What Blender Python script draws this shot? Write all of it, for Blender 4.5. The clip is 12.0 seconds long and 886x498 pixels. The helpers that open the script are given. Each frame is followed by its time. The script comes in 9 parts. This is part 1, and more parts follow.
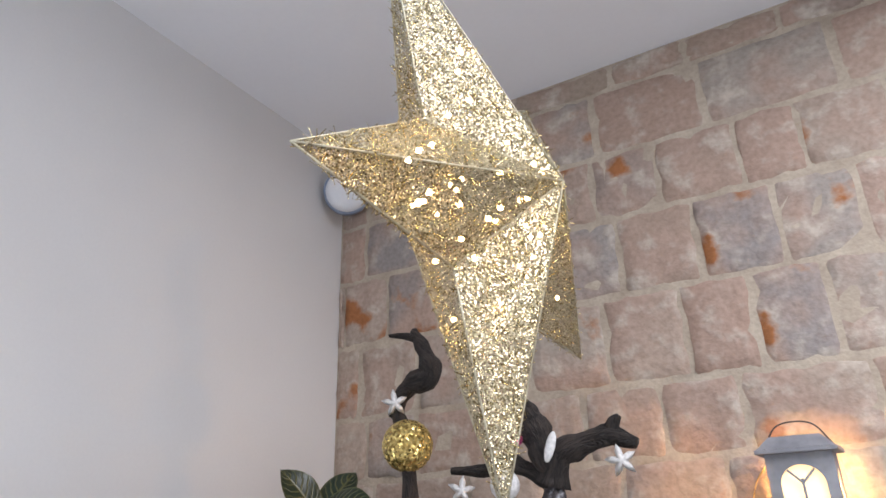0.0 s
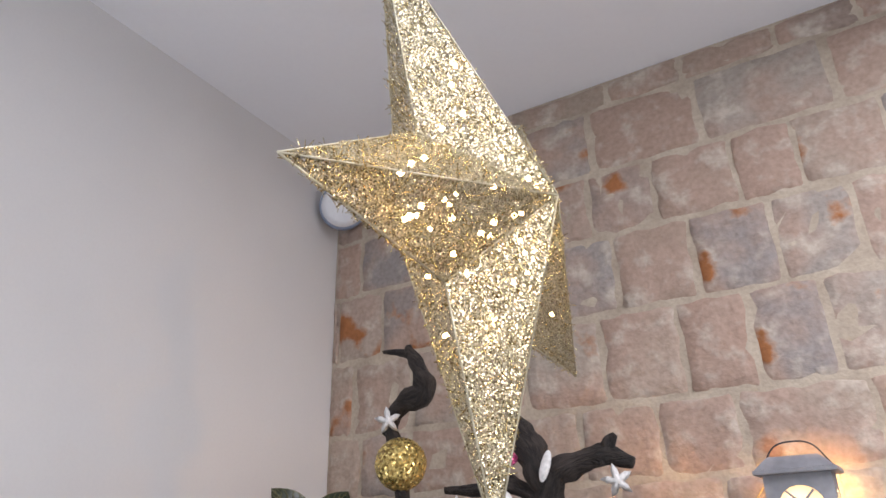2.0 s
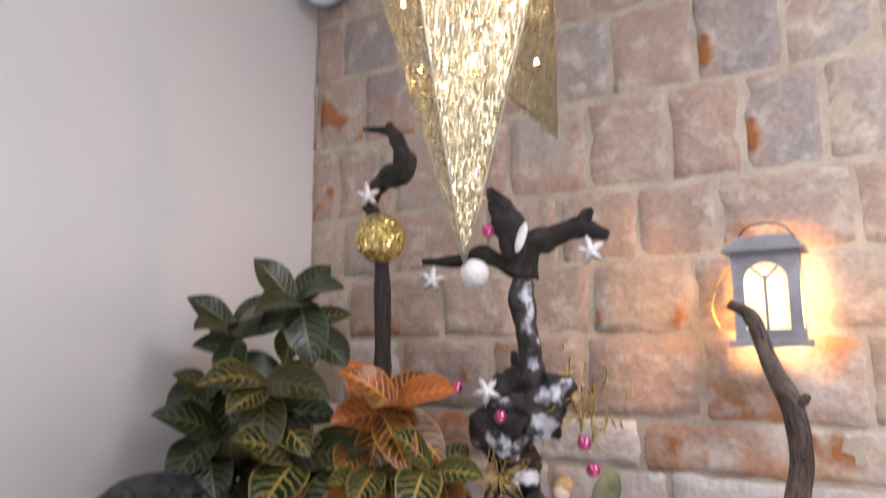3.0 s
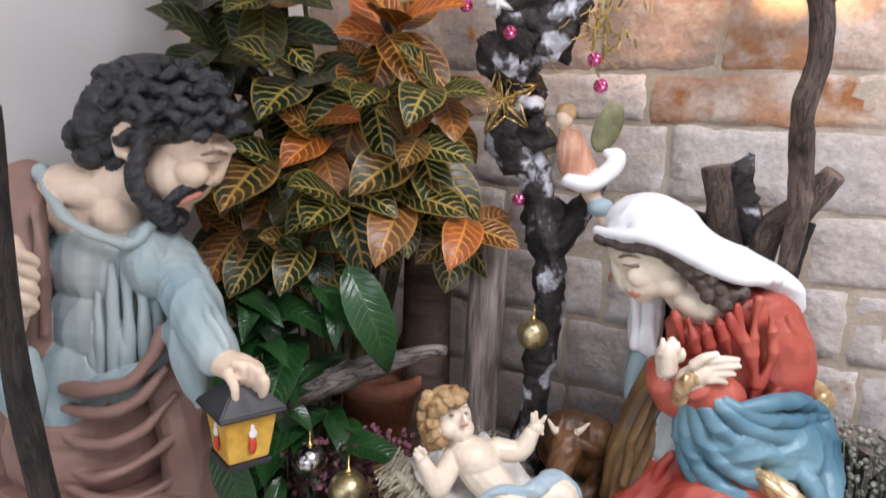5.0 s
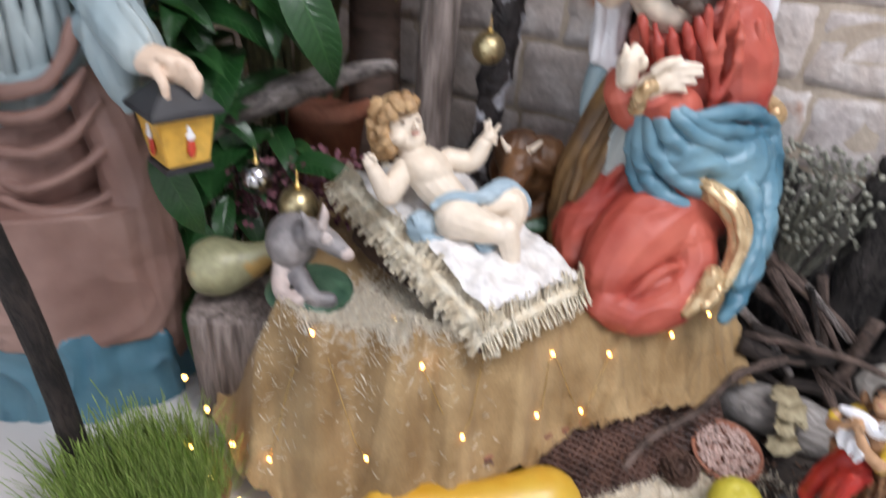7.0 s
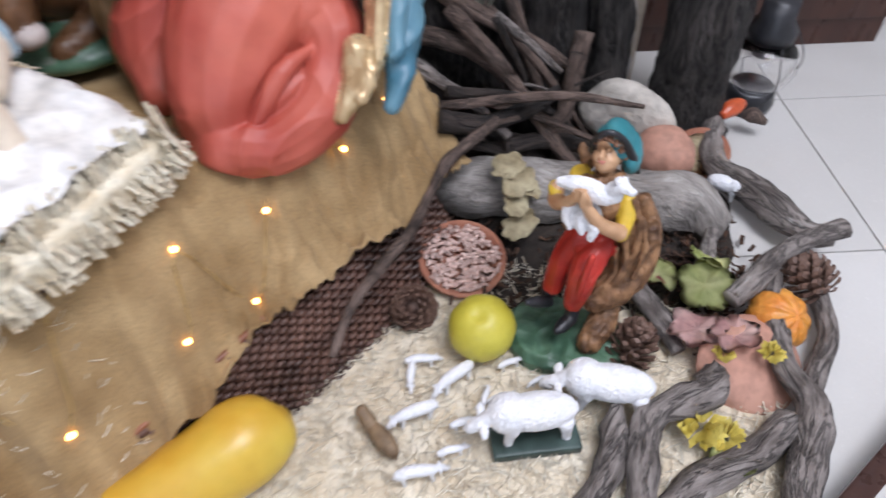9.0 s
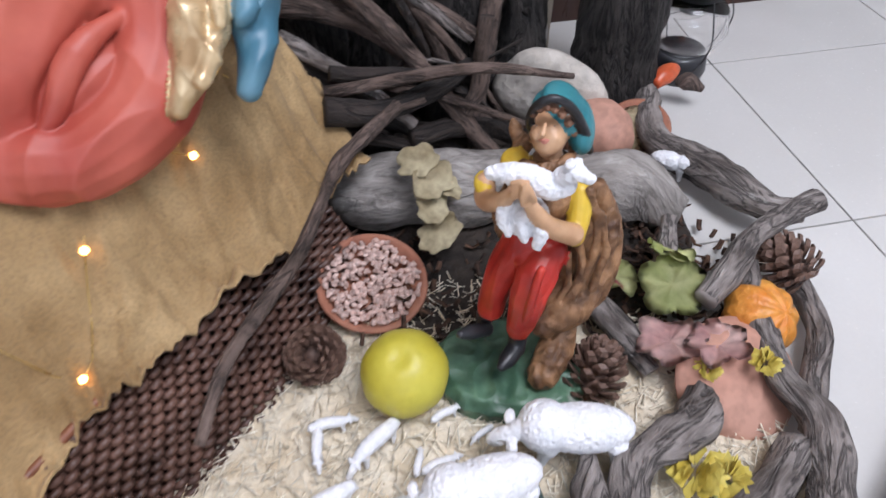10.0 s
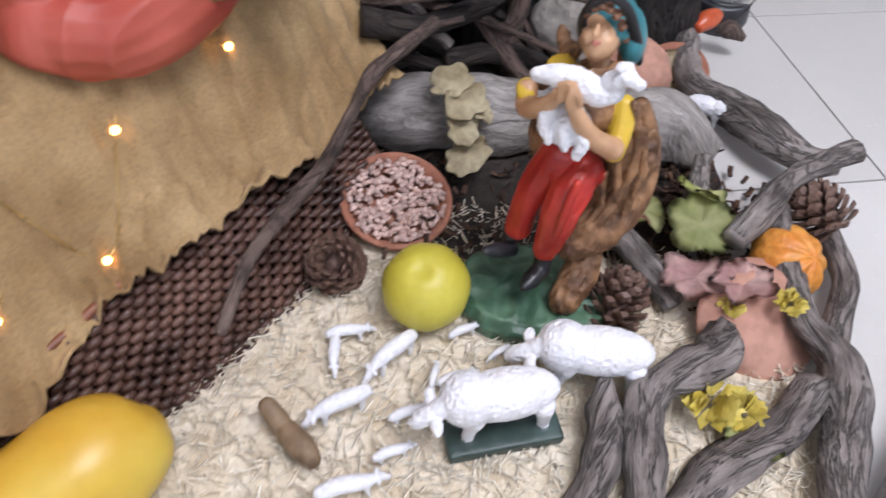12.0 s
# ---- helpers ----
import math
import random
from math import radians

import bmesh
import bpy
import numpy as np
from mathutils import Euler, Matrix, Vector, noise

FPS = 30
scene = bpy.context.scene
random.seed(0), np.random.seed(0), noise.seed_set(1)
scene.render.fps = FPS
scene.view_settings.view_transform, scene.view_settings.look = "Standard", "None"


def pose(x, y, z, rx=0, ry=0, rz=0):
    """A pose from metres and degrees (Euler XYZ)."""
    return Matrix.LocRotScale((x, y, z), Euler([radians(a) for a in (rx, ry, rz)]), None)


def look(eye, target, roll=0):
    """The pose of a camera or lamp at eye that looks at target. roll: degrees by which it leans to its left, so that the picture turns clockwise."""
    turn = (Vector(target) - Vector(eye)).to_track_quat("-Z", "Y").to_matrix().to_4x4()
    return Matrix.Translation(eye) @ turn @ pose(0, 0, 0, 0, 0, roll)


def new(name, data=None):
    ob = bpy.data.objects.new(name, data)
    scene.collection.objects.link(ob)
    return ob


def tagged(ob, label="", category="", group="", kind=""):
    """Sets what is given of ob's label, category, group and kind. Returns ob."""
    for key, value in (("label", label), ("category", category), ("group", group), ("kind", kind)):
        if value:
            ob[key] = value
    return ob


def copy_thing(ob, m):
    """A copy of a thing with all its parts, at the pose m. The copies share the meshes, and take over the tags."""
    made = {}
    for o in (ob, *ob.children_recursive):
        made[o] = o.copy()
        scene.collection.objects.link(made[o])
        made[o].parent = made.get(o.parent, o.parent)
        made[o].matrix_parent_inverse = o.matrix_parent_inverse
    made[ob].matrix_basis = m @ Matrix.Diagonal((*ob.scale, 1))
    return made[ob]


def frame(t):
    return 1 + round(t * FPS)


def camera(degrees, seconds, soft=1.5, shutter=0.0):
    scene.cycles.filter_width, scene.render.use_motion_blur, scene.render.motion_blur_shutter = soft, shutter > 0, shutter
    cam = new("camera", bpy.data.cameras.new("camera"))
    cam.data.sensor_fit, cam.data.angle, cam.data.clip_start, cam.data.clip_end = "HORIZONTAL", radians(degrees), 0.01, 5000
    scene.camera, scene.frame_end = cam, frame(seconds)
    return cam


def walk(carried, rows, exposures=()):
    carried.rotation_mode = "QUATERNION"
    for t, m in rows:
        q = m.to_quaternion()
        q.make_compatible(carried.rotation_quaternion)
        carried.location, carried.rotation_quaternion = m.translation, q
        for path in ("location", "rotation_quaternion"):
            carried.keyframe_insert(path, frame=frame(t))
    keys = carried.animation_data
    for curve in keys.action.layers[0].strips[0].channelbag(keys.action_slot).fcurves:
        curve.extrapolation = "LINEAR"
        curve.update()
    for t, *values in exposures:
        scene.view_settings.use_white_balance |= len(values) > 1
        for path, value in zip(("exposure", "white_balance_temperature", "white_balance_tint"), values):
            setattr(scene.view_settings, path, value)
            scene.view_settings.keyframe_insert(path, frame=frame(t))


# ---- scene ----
cam = camera(68.2, 12.0, 1.5, 0.5)
UPWARD_FILL, CEILING, FLAME = 60.0, 92.0, 8.0
PATH = [
    (0, (1.4880, -1.8184, 1.6272), (0.7584, -0.5392, 2.2520), -1.9),
    (0.5, (1.4736, -1.8008, 1.6328), (0.7360, -0.5336, 2.2728), -1.6),
    (1, (1.4784, -1.8048, 1.6272), (0.7560, -0.5376, 2.2848), -2.0),
    (1.5, (1.4784, -1.8064, 1.6280), (0.7528, -0.5448, 2.2928), -1.5),
    (2, (1.4872, -1.8048, 1.6304), (0.7720, -0.5360, 2.2912), -1.7),
    (2.5, (1.4816, -1.7800, 1.5840), (0.7504, -0.4456, 2.0784), -1.4),
    (3, (1.4696, -1.7432, 1.5496), (0.7112, -0.3544, 1.7848), -0.3),
    (3.5, (1.4536, -1.7176, 1.4968), (0.6696, -0.3240, 1.4432), 1.1),
    (3.7, (1.4488, -1.7144, 1.4800), (0.6680, -0.3256, 1.3368), 1.2),
    (5.3, (1.4456, -1.7168, 1.1456), (0.7144, -0.3232, 0.8568), 3.2),
    (5.5, (1.4472, -1.7200, 1.1400), (0.7256, -0.3248, 0.8344), 3.3),
    (6, (1.4456, -1.7224, 1.1312), (0.7256, -0.3448, 0.7520), 3.5),
    (6.5, (1.4424, -1.7192, 1.1000), (0.7456, -0.3864, 0.5536), 2.9),
    (7, (1.4392, -1.6920, 1.0592), (0.9168, -0.4032, 0.2688), 5.2),
    (7.2, (1.4432, -1.6816, 1.0432), (1.0064, -0.4240, 0.1560), 4.7),
    (8.8, (1.5880, -1.2992, 0.9168), (1.5112, -0.2368, -0.2776), -3.7),
    (9, (1.6040, -1.2432, 0.8688), (1.6216, -0.1512, -0.3000), -2.0),
    (9.5, (1.6192, -1.1440, 0.7616), (1.7656, -0.0872, -0.4312), -0.0),
    (10, (1.6312, -1.0728, 0.7144), (1.8448, 0.0016, -0.4520), -0.3),
    (10.5, (1.6456, -1.0288, 0.6856), (1.9504, 0.0496, -0.4560), 2.1),
    (11, (1.6456, -1.0328, 0.6864), (1.9728, 0.0576, -0.4384), 3.8),
    (11.5, (1.6352, -1.0600, 0.6696), (1.9192, -0.0392, -0.5288), 3.8),
    (12, (1.6008, -1.1048, 0.6688), (1.7912, -0.0912, -0.5544), 3.6),
]
EXPOSURES = [(0, -0.43, 6350, 16), (2.2, -0.46, 6550, 19), (3.5, -0.15, 6600, 22), (5.5, -0.05, 6550, 18), (7.2, -0.07, 6450, 18), (8.8, -0.08, 6200, 18), (9.5, -0.05, 6150, 18), (12, -0.03, 6250, 20)]
walk(cam, [(t, look(eye, target, roll)) for t, eye, target, roll in PATH], exposures=EXPOSURES)

# ---- world and light ----
world = bpy.data.worlds.new("world")
scene.world = world
world.use_nodes = True
_bg = world.node_tree.nodes["Background"]
_sky = world.node_tree.nodes.new("ShaderNodeTexSky")
_sky.sky_type, _sky.sun_disc, _sky.sun_elevation, _sky.sun_rotation = "NISHITA", False, radians(30), radians(150)
world.node_tree.links.new(_sky.outputs[0], _bg.inputs[0])
_bg.inputs[1].default_value = 0.08


def area(name, eye, target, size, size_y, power, colour):
    la = bpy.data.lights.new(name, "AREA")
    la.shape, la.size, la.size_y, la.energy, la.color = "RECTANGLE", size, size_y, power, colour
    ob = new(name, la)
    ob.matrix_world = look(eye, target)
    return ob


def point(name, at, power, colour, radius=0.02):
    la = bpy.data.lights.new(name, "POINT")
    la.energy, la.color, la.shadow_soft_size = power, colour, radius
    ob = new(name, la)
    ob.location = at
    return ob


# added upward fill behind, standing in for skylight, and the room's ceiling lamp
area("window_light", (1.2, -4.10, 1.3), (1.2, -3.2, 3.0), 2.2, 1.2, UPWARD_FILL, (0.80, 0.91, 1.0))
# weak point fill added under the ceiling lamp, with no fitting of its own
point("pendant_lamp_light", (2.6, -1.45, 2.3), CEILING * 0.08, (0.93, 0.97, 1.0), 0.25)
area("ceiling_lamp_panel", (2.5, -1.4, 2.9), (2.5, -1.39, 0), 1.3, 1.3, CEILING * 0.95, (0.93, 0.97, 1.0))
point("lantern_flame", (1.408, -0.12, 1.645), FLAME, (1.0, 0.56, 0.20), 0.012)


# ---- materials ----
def nodes_of(name):
    m = bpy.data.materials.new(name)
    m.use_nodes = True
    t = m.node_tree
    return m, t, t.nodes["Principled BSDF"], t.nodes.new, t.links.new


def mat(name, c1, c2, rough=0.6, scale=8.0, bump=0.3, bscale=60.0, metal=0.0, c3=None, stretch=(1, 1, 1), rnd=0.0, bdist=0.004, rvar=0.15, lo=0.35, hi=0.65, island=False, coat=0.0, sheen=0.0, fine=0.4):
    """Two noise scales mix the colours; a finer one gives relief."""
    m, t, b, N, L = nodes_of(name)
    tc, mp = N("ShaderNodeTexCoord"), N("ShaderNodeMapping")
    mp.inputs["Scale"].default_value = stretch
    L(tc.outputs["Object"], mp.inputs[0])
    n1, n2 = N("ShaderNodeTexNoise"), N("ShaderNodeTexNoise")
    n1.inputs["Scale"].default_value, n1.inputs["Detail"].default_value = scale, 6
    n2.inputs["Scale"].default_value, n2.inputs["Detail"].default_value = bscale, 5
    if rnd:
        oi = N("ShaderNodeObjectInfo") if not island else N("ShaderNodeNewGeometry")
        off = N("ShaderNodeVectorMath")
        off.operation = "SCALE"
        cmb = N("ShaderNodeCombineXYZ")
        r = oi.outputs["Random"] if not island else oi.outputs["Random Per Island"]
        for i in range(3):
            L(r, cmb.inputs[i])
        L(cmb.outputs[0], off.inputs[0])
        off.inputs["Scale"].default_value = 37.0
        add = N("ShaderNodeVectorMath")
        L(mp.outputs[0], add.inputs[0])
        L(off.outputs[0], add.inputs[1])
        vec = add.outputs[0]
    else:
        vec = mp.outputs[0]
    L(vec, n1.inputs["Vector"])
    L(vec, n2.inputs["Vector"])
    ramp = N("ShaderNodeValToRGB")
    ramp.color_ramp.elements[0].position, ramp.color_ramp.elements[1].position = lo, hi
    ramp.color_ramp.elements[0].color, ramp.color_ramp.elements[1].color = (*c1, 1), (*c2, 1)
    if c3:
        e = ramp.color_ramp.elements.new(min(hi + 0.06, 0.98))
        e.color = (*c3, 1)
    L(n1.outputs["Fac"], ramp.inputs[0])
    mul = N("ShaderNodeMix")
    mul.data_type, mul.blend_type = "RGBA", "MULTIPLY"
    mul.inputs["Factor"].default_value = fine
    r2 = N("ShaderNodeValToRGB")
    r2.color_ramp.elements[0].position, r2.color_ramp.elements[1].position = 0.3, 0.6
    r2.color_ramp.elements[0].color = (0.35, 0.35, 0.35, 1)
    L(n2.outputs["Fac"], r2.inputs[0])
    L(ramp.outputs[0], mul.inputs["A"])
    L(r2.outputs[0], mul.inputs["B"])
    col = mul.outputs["Result"]
    if rnd:
        hsv = N("ShaderNodeHueSaturation")
        mr = N("ShaderNodeMapRange")
        mr.inputs["To Min"].default_value, mr.inputs["To Max"].default_value = 1 - rnd, 1 + rnd
        L(r, mr.inputs[0])
        L(mr.outputs[0], hsv.inputs["Value"])
        L(col, hsv.inputs["Color"])
        col = hsv.outputs[0]
    L(col, b.inputs["Base Color"])
    rr = N("ShaderNodeMapRange")
    rr.inputs["To Min"].default_value, rr.inputs["To Max"].default_value = max(rough - rvar, 0.03), min(rough + rvar, 1)
    L(n2.outputs["Fac"], rr.inputs[0])
    L(rr.outputs[0], b.inputs["Roughness"])
    b.inputs["Metallic"].default_value = metal
    b.inputs["Coat Weight"].default_value = coat
    b.inputs["Coat Roughness"].default_value = 0.25
    b.inputs["Sheen Weight"].default_value = sheen
    bp = N("ShaderNodeBump")
    bp.inputs["Strength"].default_value, bp.inputs["Distance"].default_value = bump, bdist
    L(n2.outputs["Fac"], bp.inputs["Height"])
    L(bp.outputs[0], b.inputs["Normal"])
    return m


def glow(name, colour, strength, base=(0.8, 0.6, 0.3)):
    m, t, b, N, L = nodes_of(name)
    b.inputs["Base Color"].default_value = (*base, 1)
    b.inputs["Emission Color"].default_value, b.inputs["Emission Strength"].default_value = (*colour, 1), strength
    return m


def glass(name, colour=(1, 1, 1), rough=0.02):
    m, t, b, N, L = nodes_of(name)
    b.inputs["Base Color"].default_value = (*colour, 1)
    b.inputs["Roughness"].default_value, b.inputs["Transmission Weight"].default_value, b.inputs["IOR"].default_value = rough, 1.0, 1.45
    return m


def leaf_mat(name, body, tip, vein, vein_amt, rough=0.35, stripes=9.0):
    """A leaf blade: midrib and slanting side veins from the blade's own coordinates, tinted leaf by leaf."""
    m, t, b, N, L = nodes_of(name)
    uv, sep = N("ShaderNodeUVMap"), N("ShaderNodeSeparateXYZ")
    L(uv.outputs[0], sep.inputs[0])

    def op(kind, a, c=None, clamp=False):
        n = N("ShaderNodeMath")
        n.operation, n.use_clamp = kind, clamp
        for i, v in enumerate((a, c)):
            if v is None:
                continue
            if isinstance(v, (int, float)):
                n.inputs[i].default_value = v
            else:
                L(v, n.inputs[i])
        return n.outputs[0]

    wob = N("ShaderNodeTexNoise")
    wob.inputs["Scale"].default_value = 5.0
    L(uv.outputs[0], wob.inputs["Vector"])
    u = op("ABSOLUTE", op("MULTIPLY", op("SUBTRACT", sep.outputs[0], 0.5), 2.0))
    phase = op("ADD", op("SUBTRACT", op("MULTIPLY", sep.outputs[1], stripes), op("MULTIPLY", u, 2.2)), op("MULTIPLY", wob.outputs["Fac"], 0.9))
    tri = op("ABSOLUTE", op("SUBTRACT", op("FRACT", phase), 0.5))
    side = op("SUBTRACT", 1.0, op("MULTIPLY", tri, 5.5), True)
    side = op("MULTIPLY", side, op("SUBTRACT", 1.35, u, True), True)
    rib = op("SUBTRACT", 1.0, op("MULTIPLY", u, 9.0), True)
    edge = op("MULTIPLY", op("SUBTRACT", u, 0.86, True), 5.0, True)
    veins = op("MULTIPLY", op("MAXIMUM", op("MAXIMUM", side, rib), edge), vein_amt, True)
    oi = N("ShaderNodeObjectInfo")
    tint = N("ShaderNodeValToRGB")
    els = tint.color_ramp.elements
    els[0].position, els[0].color = 0.45, (*body, 1)
    els[1].position, els[1].color = 1.0, (*tip, 1)
    big = N("ShaderNodeTexNoise")
    big.inputs["Scale"].default_value = 3.0
    L(uv.outputs[0], big.inputs["Vector"])
    L(op("ADD", op("MULTIPLY", oi.outputs["Random"], 0.85), op("MULTIPLY", op("SUBTRACT", big.outputs["Fac"], 0.5), 0.7)), tint.inputs[0])
    vc = N("ShaderNodeMix")
    vc.data_type = "RGBA"
    vc.inputs["A"].default_value = (*vein, 1)
    vc.inputs["B"].default_value = (vein[0] * 1.1, vein[1] * 0.62, vein[2] * 0.6, 1)
    L(op("POWER", oi.outputs["Random"], 2.0), vc.inputs["Factor"])
    mix = N("ShaderNodeMix")
    mix.data_type = "RGBA"
    L(veins, mix.inputs["Factor"])
    L(tint.outputs[0], mix.inputs["A"])
    L(vc.outputs["Result"], mix.inputs["B"])
    L(mix.outputs["Result"], b.inputs["Base Color"])
    b.inputs["Roughness"].default_value = rough
    b.inputs["Subsurface Weight"].default_value = 0.0
    bp = N("ShaderNodeBump")
    bp.inputs["Strength"].default_value, bp.inputs["Distance"].default_value = 0.5, 0.002
    bp.invert = True
    L(op("MAXIMUM", side, rib), bp.inputs["Height"])
    L(bp.outputs[0], b.inputs["Normal"])
    return m


def grain(name, dark, light, across=45.0, along=9.0, bdist=0.012, crack=0.55, pale=None):
    """Weathered wood: fibres and cracks that run along the piece, blotched at a larger scale."""
    m, t, b, N, L = nodes_of(name)
    uv, oi, mp = N("ShaderNodeUVMap"), N("ShaderNodeObjectInfo"), N("ShaderNodeMapping")
    L(uv.outputs[0], mp.inputs[0])
    mp.inputs["Scale"].default_value = (across, along, 1)
    sc = N("ShaderNodeVectorMath")
    sc.operation = "SCALE"
    sc.inputs["Scale"].default_value = 23.0
    cmb, add = N("ShaderNodeCombineXYZ"), N("ShaderNodeVectorMath")
    for i in range(3):
        L(oi.outputs["Random"], cmb.inputs[i])
    L(cmb.outputs[0], sc.inputs[0])
    L(mp.outputs[0], add.inputs[0])
    L(sc.outputs[0], add.inputs[1])
    fib, crk, big = N("ShaderNodeTexNoise"), N("ShaderNodeTexNoise"), N("ShaderNodeTexNoise")
    for n, s, d in ((fib, 3.2, 8), (crk, 1.1, 4)):
        n.inputs["Scale"].default_value, n.inputs["Detail"].default_value, n.inputs["Roughness"].default_value, n.inputs["Distortion"].default_value = s, d, 0.65, 0.6
        L(add.outputs[0], n.inputs["Vector"])
    tc = N("ShaderNodeTexCoord")
    L(tc.outputs["Object"], big.inputs["Vector"])
    big.inputs["Scale"].default_value, big.inputs["Detail"].default_value = 14.0, 5
    sub_, ab, cr = N("ShaderNodeMath"), N("ShaderNodeMath"), N("ShaderNodeMapRange")
    sub_.operation, ab.operation = "SUBTRACT", "ABSOLUTE"
    sub_.inputs[1].default_value = 0.5
    L(crk.outputs["Fac"], sub_.inputs[0])
    L(sub_.outputs[0], ab.inputs[0])
    L(ab.outputs[0], cr.inputs[0])
    cr.inputs["From Max"].default_value = 0.045
    cr.inputs["To Min"].default_value = 1 - crack
    mixf = N("ShaderNodeMath")
    mixf.operation = "MULTIPLY_ADD"
    mixf.inputs[1].default_value = 0.5
    half = N("ShaderNodeMath")
    half.operation = "MULTIPLY"
    half.inputs[1].default_value = 0.5
    L(big.outputs["Fac"], half.inputs[0])
    L(fib.outputs["Fac"], mixf.inputs[0])
    L(half.outputs[0], mixf.inputs[2])
    ramp = N("ShaderNodeValToRGB")
    els = ramp.color_ramp.elements
    els[0].position, els[0].color = 0.38, (*dark, 1)
    els[1].position, els[1].color = 0.60, (*light, 1)
    if pale:
        e = els.new(0.68)
        e.color = (*pale, 1)
    L(mixf.outputs[0], ramp.inputs[0])
    mul = N("ShaderNodeMix")
    mul.data_type, mul.blend_type = "RGBA", "MULTIPLY"
    mul.inputs["Factor"].default_value = 1.0
    L(ramp.outputs[0], mul.inputs["A"])
    L(cr.outputs[0], mul.inputs["B"])
    L(mul.outputs["Result"], b.inputs["Base Color"])
    b.inputs["Roughness"].default_value = 0.82
    hm = N("ShaderNodeMath")
    hm.operation = "MULTIPLY"
    L(fib.outputs["Fac"], hm.inputs[0])
    L(cr.outputs[0], hm.inputs[1])
    bp = N("ShaderNodeBump")
    bp.inputs["Strength"].default_value, bp.inputs["Distance"].default_value = 1.0, bdist
    L(hm.outputs[0], bp.inputs["Height"])
    L(bp.outputs[0], b.inputs["Normal"])
    return m


M_PLASTER = mat("painted_plaster", (0.69, 0.68, 0.675), (0.74, 0.73, 0.725), 0.85, 1.2, 0.05, 120, bdist=0.001, fine=0.03)
M_CEIL = mat("ceiling_paint", (0.82, 0.82, 0.85), (0.86, 0.86, 0.88), 0.9, 1.0, 0.03, 60, fine=0.02)
M_MORTAR = mat("mortar", (0.38, 0.31, 0.24), (0.52, 0.44, 0.35), 0.95, 9, 0.6, 90, fine=0.25)
M_TILE = mat("glazed_floor_tile", (0.56, 0.545, 0.52), (0.62, 0.605, 0.58), 0.25, 2.5, 0.03, 200, rnd=0.03, rvar=0.06, fine=0.03)
M_GROUT = mat("grout", (0.42, 0.39, 0.36), (0.50, 0.47, 0.43), 0.9, 20, 0.3, 150)
M_SKIN = mat("painted_flesh", (0.74, 0.56, 0.42), (0.80, 0.63, 0.49), 0.42, 9, 0.1, 40, rvar=0.08, fine=0.15)
M_PALE = mat("painted_pale_flesh", (0.74, 0.62, 0.48), (0.82, 0.71, 0.58), 0.4, 14, 0.1, 60, rvar=0.08, fine=0.15)
M_HAIR = mat("painted_black_hair", (0.012, 0.012, 0.014), (0.035, 0.034, 0.038), 0.45, 22, 0.9, 55, bdist=0.012)
M_BROWNHAIR = mat("painted_brown_hair", (0.05, 0.032, 0.025), (0.13, 0.09, 0.07), 0.5, 25, 0.9, 60, bdist=0.01)
M_TUNIC = mat("painted_grey_blue", (0.21, 0.31, 0.35), (0.46, 0.51, 0.49), 0.5, 5, 0.15, 30, stretch=(1, 1, 0.4), fine=0.15)
M_ROBE = mat("painted_mauve_brown", (0.24, 0.135, 0.108), (0.40, 0.255, 0.21), 0.5, 4, 0.15, 30, fine=0.15)
M_RED = mat("painted_coral_red", (0.34, 0.042, 0.028), (0.54, 0.13, 0.085), 0.5, 6, 0.12, 30, fine=0.15)
M_BLUE = mat("painted_blue", (0.055, 0.165, 0.235), (0.18, 0.33, 0.40), 0.42, 6, 0.12, 30, fine=0.15)
M_GOLDCLOTH = mat("painted_gold", (0.40, 0.25, 0.12), (0.72, 0.55, 0.32), 0.26, 22, 0.15, 30, fine=0.15, metal=0.35)
M_DARKGOLD = mat("painted_dark_gold", (0.10, 0.055, 0.025), (0.28, 0.16, 0.06), 0.45, 10, 0.2, 30)
M_VEIL = mat("painted_white", (0.74, 0.74, 0.76), (0.84, 0.84, 0.85), 0.5, 8, 0.1, 30, fine=0.15)
M_BABYBLUE = mat("painted_pale_blue", (0.25, 0.36, 0.43), (0.40, 0.50, 0.55), 0.5, 12, 0.15, 40, fine=0.15)
M_STRAWPAINT = mat("moulded_straw", (0.74, 0.62, 0.43), (0.90, 0.83, 0.66), 0.6, 40, 0.7, 120, stretch=(1, 1, 1), bdist=0.006)
M_BLACK = mat("black_painted_metal", (0.012, 0.013, 0.016), (0.03, 0.03, 0.035), 0.4, 14, 0.2, 60)
M_AMBER = mat("painted_amber_panel", (0.62, 0.33, 0.04), (0.78, 0.47, 0.09), 0.4, 9, 0.1, 50)
M_CANDLE = mat("red_candle", (0.55, 0.04, 0.02), (0.65, 0.08, 0.04), 0.4, 20, 0.1, 60)
M_DRIFT = grain("grey_driftwood", (0.10, 0.08, 0.07), (0.37, 0.325, 0.30), 40, 8, 0.010, 0.7, (0.58, 0.55, 0.53))
M_DARKWOOD = grain("dark_gnarled_wood", (0.009, 0.007, 0.006), (0.05, 0.036, 0.03), 40, 8, 0.01, 0.7)
M_TWIG = grain("brown_twig_bark", (0.05, 0.032, 0.024), (0.20, 0.14, 0.115), 45, 9, 0.008, 0.6, (0.34, 0.27, 0.23))
M_BURNT = mat("charred_wood_with_ash", (0.012, 0.010, 0.010), (0.05, 0.04, 0.04), 0.7, 14, 1.0, 40, c3=(0.60, 0.61, 0.66), lo=0.38, hi=0.54, bdist=0.015)
